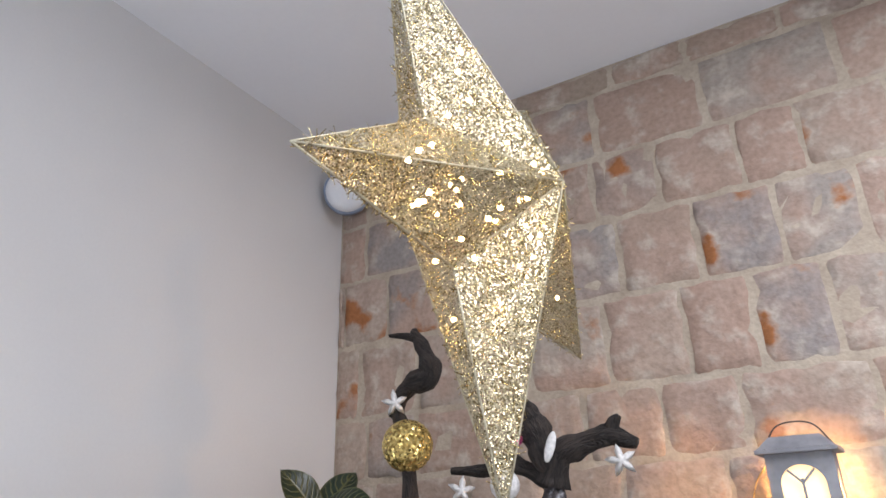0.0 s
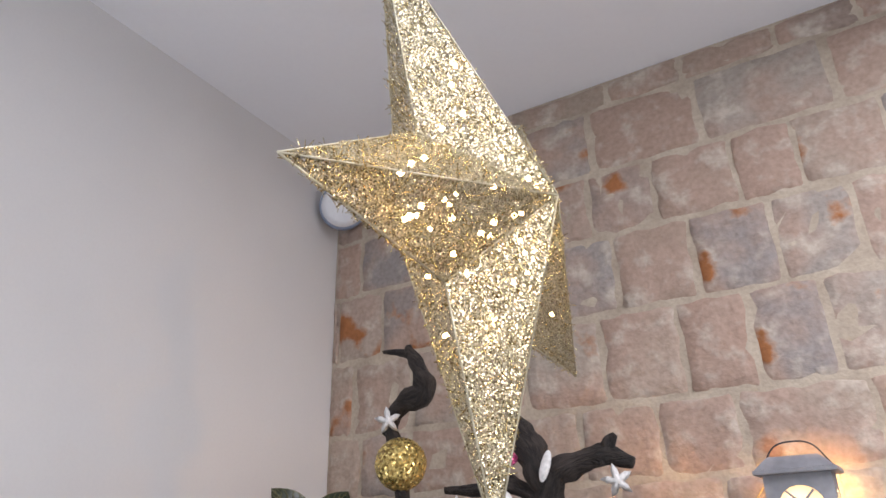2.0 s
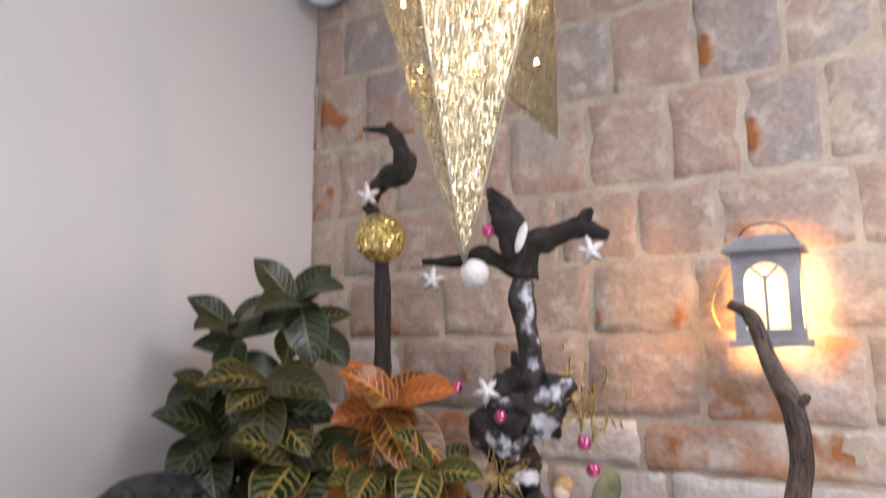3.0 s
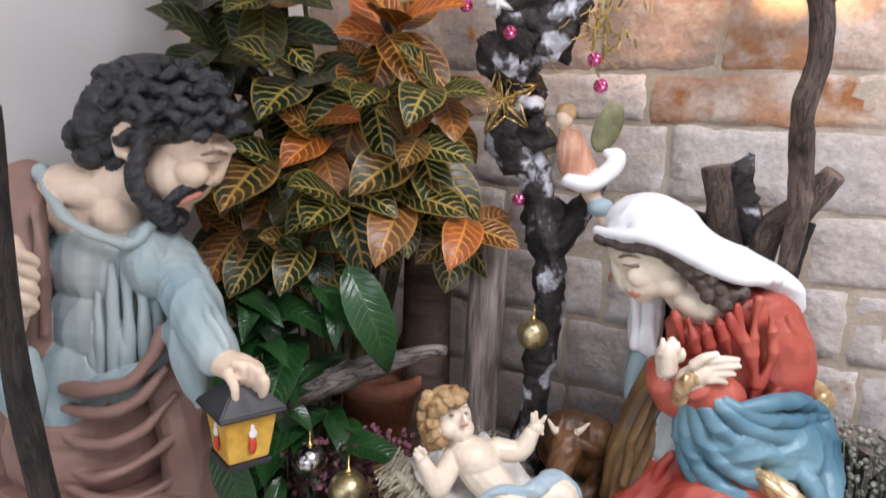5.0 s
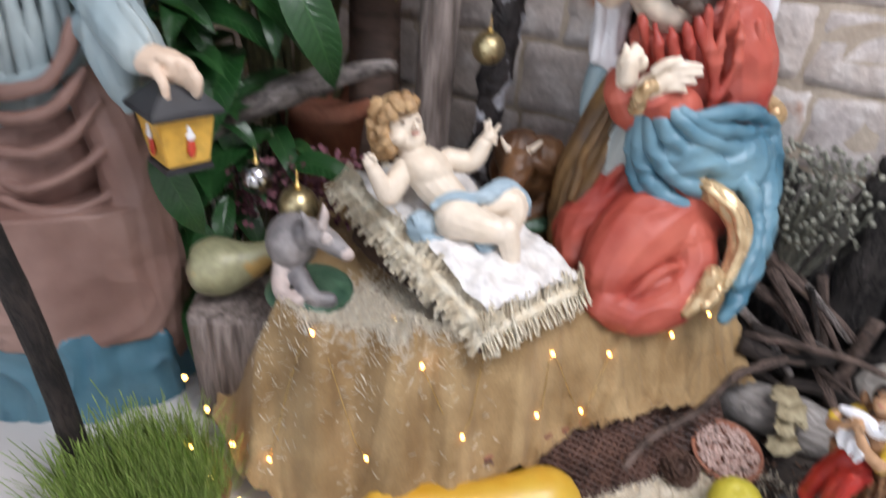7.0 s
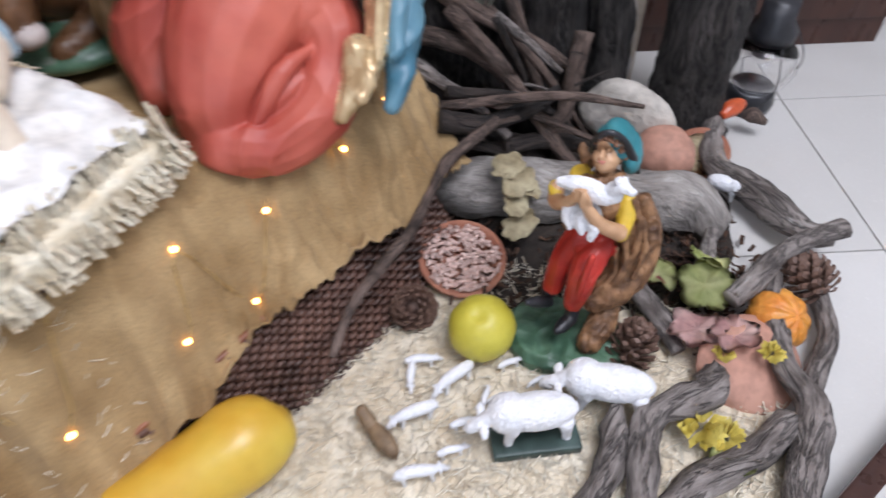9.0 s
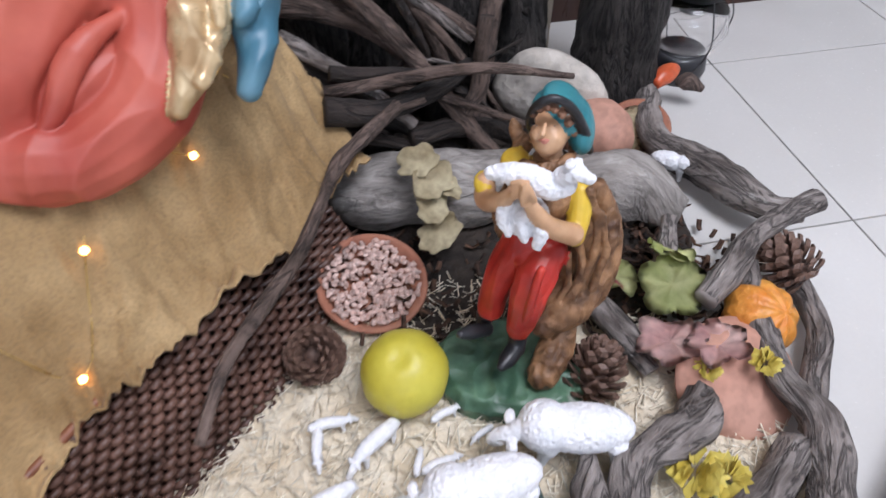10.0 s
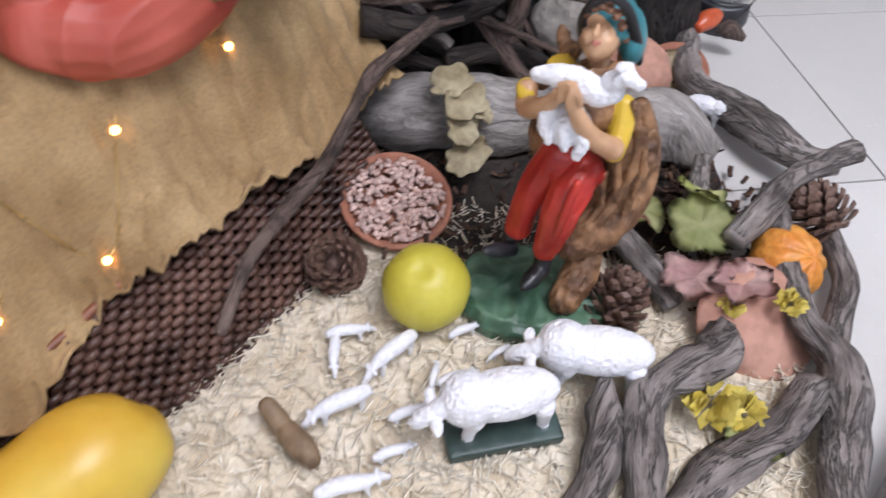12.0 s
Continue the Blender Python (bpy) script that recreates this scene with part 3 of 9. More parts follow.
# ---- statues ----
def make_joseph():
    P = [
        (0, E((-0.504, 1.27, 1.139), (0.0621, 0.062, 0.0517))), (0, E((-0.537, 1.27, 1.089), (0.0701, 0.058, 0.0673))), (0, E((-0.514, 1.27, 1.062), (0.0283, 0.036, 0.0283))), (0, E((-0.547, 1.27, 1.027), (0.0343, 0.04, 0.0329))),
        (0, T((-0.441, 1.27, 1.127, 0.0084), (-0.452, 1.27, 1.102, 0.0105), (-0.465, 1.27, 1.081, 0.0137), (-0.483, 1.27, 1.07, 0.0095))), (0, E((-0.47, 1.254, 1.075), (0.0101, 0.01, 0.0075))),
        (0, E((-0.445, 1.252, 1.142), (0.026, 0.03, 0.0138), (0, 12, 0))), (0, E((-0.492, 1.225, 1.093), (0.0331, 0.022, 0.0272))), (0, T((-0.465, 1.23, 1.116, 0.0051), (-0.452, 1.236, 1.121, 0.0061), (-0.443, 1.246, 1.12, 0.0051))),
        (6, T((-0.468, 1.21, 1.126, 0.003), (-0.444, 1.214, 1.133, 0.004), (-0.429, 1.234, 1.129, 0.0031))), (6, T((-0.465, 1.214, 1.113, 0.002), (-0.45, 1.218, 1.112, 0.0026), (-0.44, 1.228, 1.114, 0.002))),
        (0, T((-0.615, 1.204, 1.125, 0.0106), (-0.616, 1.2, 1.151, 0.0115), (-0.6, 1.198, 1.17, 0.0096), (-0.586, 1.202, 1.157, 0.0087))), (0, E((-0.609, 1.212, 1.142), (0.0138, 0.016, 0.0246))),
        (0, E((-0.603, 1.204, 1.12), (0.0092, 0.012, 0.0102))), (0, T((-0.726, 1.29, 1.007, 0.0773), (-0.664, 1.28, 1.046, 0.0645), (-0.612, 1.28, 1.101, 0.054))), (0, E((-0.719, 1.28, 1.046), (0.0885, 0.085, 0.0484), (0, 12, 0))),
        (0, E((-0.655, 1.26, 1.002), (0.0485, 0.055, 0.048))), (4, T((-0.485, 1.242, 1.051, 0.0062), (-0.499, 1.228, 1.044, 0.0061), (-0.515, 1.224, 1.033, 0.0051))),
        (1, T((-0.478, 1.25, 1.066, 0.0073), (-0.494, 1.226, 1.065, 0.0091), (-0.515, 1.216, 1.051, 0.01), (-0.532, 1.214, 1.032, 0.011), (-0.532, 1.22, 1.015, 0.0111))),
        (1, T((-0.568, 1.202, 1.158, 0.0165), (-0.577, 1.198, 1.123, 0.0165), (-0.586, 1.196, 1.088, 0.0165), (-0.579, 1.2, 1.053, 0.0186), (-0.561, 1.21, 1.026, 0.0209), (-0.545, 1.228, 1.007, 0.0234))),
        (1, T((-0.632, 1.332, 1.157, 0.0161), (-0.654, 1.33, 1.082, 0.0151), (-0.616, 1.318, 1.013, 0.0195), (-0.58, 1.302, 0.994, 0.0216))), (1, E((-0.551, 1.262, 1.001), (0.0321, 0.046, 0.024))),
        (1, E((-0.53, 1.26, 1.014), (0.0141, 0.03, 0.0174))), (1, E((-0.592, 1.21, 1.1), (0.0084, 0.01, 0.0093))), (1, E((-0.597, 1.21, 1.07), (0.0084, 0.01, 0.0093))), (1, E((-0.582, 1.21, 1.036), (0.0085, 0.01, 0.0094))),
        (1, E((-0.558, 1.21, 1.014), (0.0086, 0.01, 0.0094))), (1, E((-0.555, 1.236, 0.988), (0.0088, 0.01, 0.0097))), (1, E((-0.534, 1.236, 0.984), (0.0089, 0.01, 0.0097))), (1, E((-0.521, 1.236, 0.999), (0.0089, 0.01, 0.0096))),
        (1, E((-0.542, 1.236, 1.008), (0.0088, 0.01, 0.0096))), (1, E((-0.572, 1.21, 1.144), (0.0083, 0.01, 0.0092))), (1, E((-0.584, 1.275, 1.22), (0.1185, 0.094, 0.0875), (0, -4, 0))),
        (1, E((-0.669, 1.275, 1.172), (0.0553, 0.082, 0.071))), (1, E((-0.479, 1.27, 1.205), (0.0579, 0.078, 0.0384), (0, 14, 0))), (1, E((-0.549, 1.225, 1.178), (0.0566, 0.042, 0.0351), (0, 6, 0))),
        (1, E((-0.513, 1.218, 1.168), (0.0322, 0.026, 0.0226))), (1, E((-0.719, 1.27, 1.148), (0.0225, 0.06, 0.0366))), (1, E((-0.683, 1.27, 1.113), (0.0496, 0.06, 0.0303))), (1, E((-0.436, 1.27, 1.187), (0.0202, 0.05, 0.0171))),
        (1, T((-0.624, 1.223, 1.282, 0.0057), (-0.609, 1.215, 1.287, 0.0105), (-0.595, 1.215, 1.278, 0.0105), (-0.588, 1.225, 1.289, 0.0058))),
        (1, T((-0.587, 1.216, 1.276, 0.0057), (-0.57, 1.208, 1.27, 0.0105), (-0.553, 1.208, 1.279, 0.0105), (-0.545, 1.218, 1.274, 0.0058))),
        (1, T((-0.544, 1.215, 1.281, 0.0058), (-0.529, 1.207, 1.289, 0.0105), (-0.514, 1.207, 1.277, 0.0106), (-0.506, 1.217, 1.29, 0.0058))),
        (1, T((-0.511, 1.22, 1.284, 0.0058), (-0.497, 1.212, 1.278, 0.0106), (-0.482, 1.212, 1.288, 0.0106), (-0.475, 1.222, 1.282, 0.0059))),
        (1, T((-0.665, 1.22, 1.262, 0.0057), (-0.645, 1.212, 1.271, 0.0104), (-0.625, 1.212, 1.258, 0.0105), (-0.614, 1.222, 1.272, 0.0058))),
        (1, T((-0.622, 1.207, 1.263, 0.0057), (-0.605, 1.199, 1.257, 0.0104), (-0.586, 1.199, 1.268, 0.0104), (-0.577, 1.209, 1.261, 0.0057))),
        (1, T((-0.575, 1.197, 1.266, 0.0057), (-0.561, 1.189, 1.275, 0.0103), (-0.547, 1.189, 1.262, 0.0104), (-0.54, 1.199, 1.276, 0.0057))),
        (1, T((-0.535, 1.197, 1.268, 0.0057), (-0.521, 1.189, 1.261, 0.0104), (-0.505, 1.189, 1.273, 0.0104), (-0.499, 1.199, 1.265, 0.0057))),
        (1, T((-0.505, 1.202, 1.266, 0.0058), (-0.486, 1.194, 1.275, 0.0105), (-0.466, 1.194, 1.262, 0.0105), (-0.454, 1.204, 1.276, 0.0058))),
        (1, T((-0.474, 1.214, 1.261, 0.0058), (-0.457, 1.206, 1.251, 0.0107), (-0.438, 1.206, 1.267, 0.0107), (-0.428, 1.216, 1.256, 0.0059))),
        (1, T((-0.674, 1.213, 1.238, 0.0057), (-0.657, 1.205, 1.231, 0.0104), (-0.639, 1.205, 1.243, 0.0104), (-0.632, 1.215, 1.235, 0.0057))),
        (1, T((-0.627, 1.196, 1.236, 0.0056), (-0.611, 1.188, 1.241, 0.0103), (-0.595, 1.188, 1.233, 0.0103), (-0.588, 1.198, 1.243, 0.0057))),
        (1, T((-0.59, 1.186, 1.244, 0.0056), (-0.572, 1.178, 1.239, 0.0103), (-0.553, 1.178, 1.248, 0.0103), (-0.544, 1.188, 1.243, 0.0057))),
        (1, T((-0.55, 1.182, 1.236, 0.0056), (-0.534, 1.174, 1.243, 0.0103), (-0.518, 1.174, 1.233, 0.0103), (-0.51, 1.184, 1.244, 0.0057))),
        (1, T((-0.517, 1.184, 1.239, 0.0057), (-0.502, 1.176, 1.233, 0.0104), (-0.487, 1.176, 1.244, 0.0104), (-0.48, 1.186, 1.236, 0.0057))),
        (1, T((-0.485, 1.193, 1.242, 0.0057), (-0.467, 1.185, 1.236, 0.0105), (-0.448, 1.185, 1.247, 0.0105), (-0.437, 1.195, 1.24, 0.0058))),
        (1, T((-0.453, 1.209, 1.245, 0.0059), (-0.439, 1.201, 1.254, 0.0107), (-0.424, 1.201, 1.24, 0.0107), (-0.417, 1.211, 1.254, 0.0059))),
        (1, T((-0.685, 1.212, 1.215, 0.0057), (-0.666, 1.204, 1.224, 0.0104), (-0.648, 1.204, 1.211, 0.0104), (-0.638, 1.214, 1.225, 0.0057))),
        (1, T((-0.638, 1.194, 1.218, 0.0056), (-0.621, 1.186, 1.213, 0.0103), (-0.604, 1.186, 1.223, 0.0103), (-0.596, 1.196, 1.216, 0.0057))),
        (1, T((-0.592, 1.181, 1.21, 0.0056), (-0.571, 1.173, 1.22, 0.0102), (-0.551, 1.173, 1.207, 0.0103), (-0.539, 1.183, 1.221, 0.0057))),
        (1, T((-0.546, 1.176, 1.209, 0.0056), (-0.531, 1.168, 1.205, 0.0103), (-0.515, 1.168, 1.213, 0.0103), (-0.508, 1.178, 1.208, 0.0057))),
        (1, T((-0.507, 1.18, 1.212, 0.0057), (-0.488, 1.172, 1.219, 0.0104), (-0.467, 1.172, 1.21, 0.0104), (-0.455, 1.182, 1.221, 0.0057))),
        (1, T((-0.47, 1.192, 1.213, 0.0058), (-0.456, 1.184, 1.207, 0.0106), (-0.441, 1.184, 1.217, 0.0106), (-0.433, 1.194, 1.21, 0.0058))),
        (1, T((-0.443, 1.208, 1.213, 0.0059), (-0.423, 1.2, 1.22, 0.0107), (-0.402, 1.2, 1.211, 0.0108), (-0.389, 1.21, 1.222, 0.0059))),
        (1, T((-0.699, 1.219, 1.179, 0.0058), (-0.683, 1.211, 1.175, 0.0105), (-0.667, 1.211, 1.184, 0.0105), (-0.661, 1.221, 1.177, 0.0058))),
        (1, T((-0.651, 1.199, 1.178, 0.0057), (-0.636, 1.191, 1.172, 0.0104), (-0.621, 1.191, 1.183, 0.0104), (-0.615, 1.201, 1.175, 0.0057))),
        (1, T((-0.605, 1.186, 1.192, 0.0057), (-0.591, 1.178, 1.198, 0.0103), (-0.577, 1.178, 1.19, 0.0103), (-0.571, 1.188, 1.199, 0.0057))),
        (1, T((-0.568, 1.179, 1.194, 0.0057), (-0.554, 1.171, 1.186, 0.0103), (-0.539, 1.171, 1.2, 0.0103), (-0.533, 1.181, 1.19, 0.0057))),
        (1, T((-0.53, 1.179, 1.193, 0.0057), (-0.511, 1.171, 1.2, 0.0104), (-0.49, 1.171, 1.191, 0.0104), (-0.478, 1.181, 1.201, 0.0057))),
        (1, T((-0.495, 1.185, 1.179, 0.0058), (-0.48, 1.177, 1.171, 0.0105), (-0.463, 1.177, 1.186, 0.0105), (-0.454, 1.187, 1.175, 0.0058))),
        (1, T((-0.463, 1.198, 1.191, 0.0058), (-0.447, 1.19, 1.197, 0.0107), (-0.43, 1.19, 1.188, 0.0107), (-0.421, 1.2, 1.198, 0.0059))),
        (1, T((-0.432, 1.218, 1.178, 0.006), (-0.414, 1.21, 1.173, 0.0109), (-0.393, 1.21, 1.184, 0.0109), (-0.38, 1.22, 1.176, 0.006))),
        (1, T((-0.708, 1.231, 1.161, 0.0058), (-0.692, 1.223, 1.156, 0.0106), (-0.675, 1.223, 1.166, 0.0106), (-0.669, 1.233, 1.159, 0.0059))),
        (1, T((-0.662, 1.211, 1.164, 0.0058), (-0.641, 1.203, 1.171, 0.0105), (-0.621, 1.203, 1.162, 0.0106), (-0.61, 1.213, 1.172, 0.0058))),
        (1, T((-0.622, 1.198, 1.154, 0.0057), (-0.604, 1.19, 1.145, 0.0105), (-0.585, 1.19, 1.161, 0.0105), (-0.577, 1.2, 1.149, 0.0058))),
        (1, T((-0.538, 1.188, 1.167, 0.0058), (-0.524, 1.18, 1.16, 0.0105), (-0.509, 1.18, 1.173, 0.0105), (-0.503, 1.19, 1.164, 0.0058))),
        (1, T((-0.498, 1.195, 1.163, 0.0058), (-0.479, 1.187, 1.173, 0.0106), (-0.458, 1.187, 1.159, 0.0107), (-0.446, 1.197, 1.174, 0.0059))),
        (1, T((-0.719, 1.247, 1.126, 0.0059), (-0.699, 1.239, 1.136, 0.0108), (-0.68, 1.239, 1.122, 0.0109), (-0.67, 1.249, 1.136, 0.006))),
        (1, T((-0.667, 1.225, 1.136, 0.0059), (-0.648, 1.217, 1.129, 0.0107), (-0.628, 1.217, 1.143, 0.0107), (-0.618, 1.227, 1.132, 0.0059))),
        (1, T((-0.716, 1.256, 1.101, 0.006), (-0.699, 1.248, 1.112, 0.011), (-0.685, 1.248, 1.097, 0.011), (-0.678, 1.258, 1.111, 0.006))),
        (1, T((-0.657, 1.235, 1.105, 0.0059), (-0.642, 1.227, 1.098, 0.0109), (-0.627, 1.227, 1.112, 0.0109), (-0.622, 1.237, 1.1, 0.006))), (2, E((-0.686, 1.3, 0.895), (0.1299, 0.115, 0.1085))),
        (2, E((-0.697, 1.3, 0.776), (0.1319, 0.12, 0.1394))), (2, E((-0.708, 1.3, 0.641), (0.1174, 0.11, 0.0888))), (2, E((-0.579, 1.26, 0.913), (0.0524, 0.09, 0.0796), (0, -10, 0))),
        (2, T((-0.788, 1.24, 1.079, 0.0137), (-0.735, 1.195, 1.021, 0.0096), (-0.683, 1.175, 0.987, 0.0086), (-0.631, 1.17, 0.968, 0.0086), (-0.586, 1.175, 0.96, 0.0097), (-0.573, 1.2, 0.98, 0.0099), (-0.567, 1.24, 1.003, 0.0103))),
        (2, T((-0.769, 1.263, 0.973, 0.0051), (-0.774, 1.249, 0.824, 0.0093), (-0.79, 1.257, 0.663, 0.0086))), (2, T((-0.713, 1.226, 0.905, 0.005), (-0.717, 1.212, 0.797, 0.0081), (-0.731, 1.22, 0.68, 0.0075))),
        (2, T((-0.692, 1.21, 0.832, 0.005), (-0.686, 1.196, 0.761, 0.0091), (-0.693, 1.204, 0.681, 0.0083))), (2, T((-0.666, 1.2, 0.869, 0.005), (-0.656, 1.186, 0.785, 0.008), (-0.661, 1.194, 0.693, 0.0074))),
        (2, T((-0.635, 1.196, 0.914, 0.005), (-0.628, 1.182, 0.806, 0.01), (-0.636, 1.19, 0.689, 0.0092))), (2, T((-0.613, 1.201, 0.936, 0.005), (-0.601, 1.187, 0.823, 0.009), (-0.607, 1.195, 0.7, 0.0083))),
        (2, T((-0.598, 1.215, 0.94, 0.005), (-0.58, 1.201, 0.828, 0.0112), (-0.582, 1.209, 0.706, 0.0103))), (2, T((-0.589, 1.236, 0.932, 0.0052), (-0.564, 1.222, 0.828, 0.0104), (-0.562, 1.23, 0.714, 0.0096))),
        (2, T((-0.581, 1.263, 0.94, 0.0053), (-0.55, 1.249, 0.849, 0.0106), (-0.546, 1.257, 0.749, 0.0098))), (2, T((-0.755, 1.245, 0.809, 0.0052), (-0.751, 1.231, 0.739, 0.0083), (-0.76, 1.239, 0.66, 0.0076))),
        (2, T((-0.681, 1.204, 0.779, 0.0051), (-0.673, 1.19, 0.733, 0.0081), (-0.68, 1.198, 0.679, 0.0074))), (2, T((-0.621, 1.198, 0.806, 0.0051), (-0.611, 1.184, 0.753, 0.0081), (-0.616, 1.192, 0.691, 0.0074))),
        (2, T((-0.78, 1.22, 0.665, 0.0134), (-0.708, 1.188, 0.671, 0.0132), (-0.635, 1.176, 0.694, 0.0141), (-0.574, 1.185, 0.719, 0.0133), (-0.541, 1.22, 0.742, 0.0127))),
        (2, T((-0.546, 1.26, 0.909, 0.0489), (-0.498, 1.21, 0.866, 0.0516), (-0.445, 1.155, 0.811, 0.046), (-0.408, 1.12, 0.776, 0.0363))),
        (2, T((-0.487, 1.18, 0.797, 0.0428), (-0.467, 1.155, 0.745, 0.0343), (-0.456, 1.15, 0.693, 0.0203), (-0.452, 1.15, 0.671, 0.0092))),
        (2, T((-0.502, 1.175, 0.883, 0.008), (-0.446, 1.122, 0.825, 0.0078), (-0.421, 1.1, 0.76, 0.0067))), (2, T((-0.525, 1.19, 0.846, 0.0091), (-0.479, 1.145, 0.785, 0.0089), (-0.456, 1.13, 0.716, 0.0069))),
        (2, T((-0.472, 1.178, 0.884, 0.007), (-0.418, 1.122, 0.837, 0.0078), (-0.385, 1.1, 0.798, 0.0058))), (0, T((-0.395, 1.105, 0.768, 0.0243), (-0.36, 1.09, 0.765, 0.0279), (-0.338, 1.09, 0.758, 0.0241))),
        (0, T((-0.358, 1.065, 0.783, 0.0094), (-0.342, 1.06, 0.78, 0.0094), (-0.346, 1.065, 0.756, 0.0075), (-0.355, 1.075, 0.744, 0.0067))),
        (0, T((-0.342, 1.065, 0.782, 0.0094), (-0.327, 1.06, 0.779, 0.0094), (-0.331, 1.065, 0.755, 0.0076), (-0.34, 1.075, 0.742, 0.0067))),
        (0, T((-0.329, 1.065, 0.775, 0.0094), (-0.314, 1.06, 0.771, 0.0094), (-0.317, 1.065, 0.747, 0.0076), (-0.326, 1.075, 0.735, 0.0067))),
        (0, T((-0.321, 1.065, 0.761, 0.0095), (-0.306, 1.06, 0.758, 0.0094), (-0.309, 1.065, 0.734, 0.0076), (-0.318, 1.075, 0.721, 0.0067))),
        (0, T((-0.368, 1.06, 0.766, 0.0103), (-0.353, 1.045, 0.75, 0.0083), (-0.351, 1.045, 0.728, 0.0065))),
        (3, T((-0.834, 1.27, 1.044, 0.0502), (-0.807, 1.21, 0.976, 0.0406), (-0.777, 1.185, 0.876, 0.0251), (-0.773, 1.185, 0.778, 0.0196), (-0.775, 1.19, 0.664, 0.0181), (-0.779, 1.2, 0.591, 0.0164))),
        (3, E((-0.884, 1.3, 1.008), (0.0559, 0.1, 0.0674))), (3, T((-0.888, 1.29, 0.93, 0.0619), (-0.925, 1.29, 0.741, 0.0633), (-0.929, 1.29, 0.531, 0.0654))),
        (3, T((-0.756, 1.17, 1.014, 0.0065), (-0.744, 1.16, 0.913, 0.0066), (-0.749, 1.165, 0.785, 0.0058))),
        (2, T((-0.873, 1.17, 0.883, 0.0542), (-0.816, 1.11, 0.796, 0.0507), (-0.754, 1.07, 0.729, 0.041), (-0.735, 1.07, 0.689, 0.0324))),
        (2, T((-0.715, 1.06, 0.775, 0.0159), (-0.704, 1.055, 0.717, 0.0195), (-0.708, 1.06, 0.653, 0.0126))), (2, T((-0.748, 1.05, 0.757, 0.0122), (-0.719, 1.03, 0.706, 0.0112), (-0.717, 1.035, 0.653, 0.0079))),
        (0, T((-0.761, 1.08, 0.807, 0.0266), (-0.744, 1.075, 0.859, 0.0298), (-0.733, 1.075, 0.908, 0.0278))),
        (0, T((-0.74, 1.055, 0.964, 0.0093), (-0.7, 1.045, 0.956, 0.0101), (-0.691, 1.06, 0.942, 0.0086), (-0.708, 1.065, 0.927, 0.0069))),
        (0, T((-0.741, 1.055, 0.939, 0.0093), (-0.702, 1.045, 0.932, 0.0101), (-0.692, 1.06, 0.917, 0.0086), (-0.71, 1.065, 0.902, 0.0069))),
        (0, T((-0.743, 1.055, 0.915, 0.0093), (-0.704, 1.045, 0.908, 0.0102), (-0.694, 1.06, 0.892, 0.0087), (-0.711, 1.065, 0.877, 0.007))),
        (0, T((-0.745, 1.055, 0.89, 0.0094), (-0.705, 1.045, 0.883, 0.0102), (-0.696, 1.06, 0.867, 0.0087), (-0.713, 1.065, 0.851, 0.007))), (0, T((-0.732, 1.07, 0.976, 0.0103), (-0.709, 1.055, 0.951, 0.011))),
        (2, T((-0.734, 1.25, 0.681, 0.0962), (-0.741, 1.25, 0.632, 0.0974))), (3, E((-0.737, 1.3, 0.57), (0.1613, 0.15, 0.1151))), (3, E((-0.735, 1.3, 0.511), (0.175, 0.158, 0.1352))), (3, E((-0.734, 1.3, 0.374), (0.2021, 0.165, 0.1651))),
        (3, E((-0.758, 1.3, 0.179), (0.2255, 0.175, 0.1725))), (3, E((-0.785, 1.3, 0.016), (0.2395, 0.18, 0.1238))),
        (3, T((-0.573, 1.25, 0.748, 0.0322), (-0.541, 1.24, 0.647, 0.0505), (-0.512, 1.24, 0.524, 0.0524), (-0.5, 1.24, 0.364, 0.0618), (-0.498, 1.24, 0.22, 0.0566), (-0.51, 1.25, 0.041, 0.0568))),
        (3, T((-0.815, 1.222, 0.708, 0.0097), (-0.709, 1.163, 0.681, 0.0118), (-0.6, 1.143, 0.697, 0.0117), (-0.547, 1.159, 0.749, 0.0118), (-0.528, 1.169, 0.803, 0.0094))),
        (3, T((-0.804, 1.211, 0.665, 0.0067), (-0.688, 1.153, 0.639, 0.0081), (-0.585, 1.147, 0.658, 0.0081), (-0.528, 1.176, 0.725, 0.0067))),
        (3, T((-0.794, 1.201, 0.622, 0.0062), (-0.683, 1.15, 0.578, 0.0076), (-0.583, 1.15, 0.595, 0.0077), (-0.518, 1.192, 0.664, 0.0063))),
        (3, T((-0.834, 1.222, 0.594, 0.0069), (-0.736, 1.163, 0.496, 0.0085), (-0.618, 1.144, 0.462, 0.0086), (-0.534, 1.192, 0.481, 0.0089), (-0.501, 1.233, 0.515, 0.0074))),
        (3, T((-0.745, 1.169, 0.529, 0.0063), (-0.644, 1.142, 0.511, 0.0077), (-0.552, 1.169, 0.553, 0.0079), (-0.509, 1.211, 0.598, 0.0066))),
        (3, T((-0.745, 1.163, 0.432, 0.0075), (-0.639, 1.143, 0.372, 0.0094), (-0.553, 1.184, 0.366, 0.0098), (-0.498, 1.252, 0.399, 0.0083))),
        (3, T((-0.73, 1.153, 0.334, 0.0065), (-0.627, 1.147, 0.29, 0.0083), (-0.544, 1.201, 0.28, 0.0087), (-0.494, 1.272, 0.288, 0.0074))),
        (3, T((-0.922, 1.272, 0.538, 0.0071), (-0.911, 1.245, 0.364, 0.0091), (-0.873, 1.206, 0.191, 0.0093), (-0.868, 1.192, 0.05, 0.0077))),
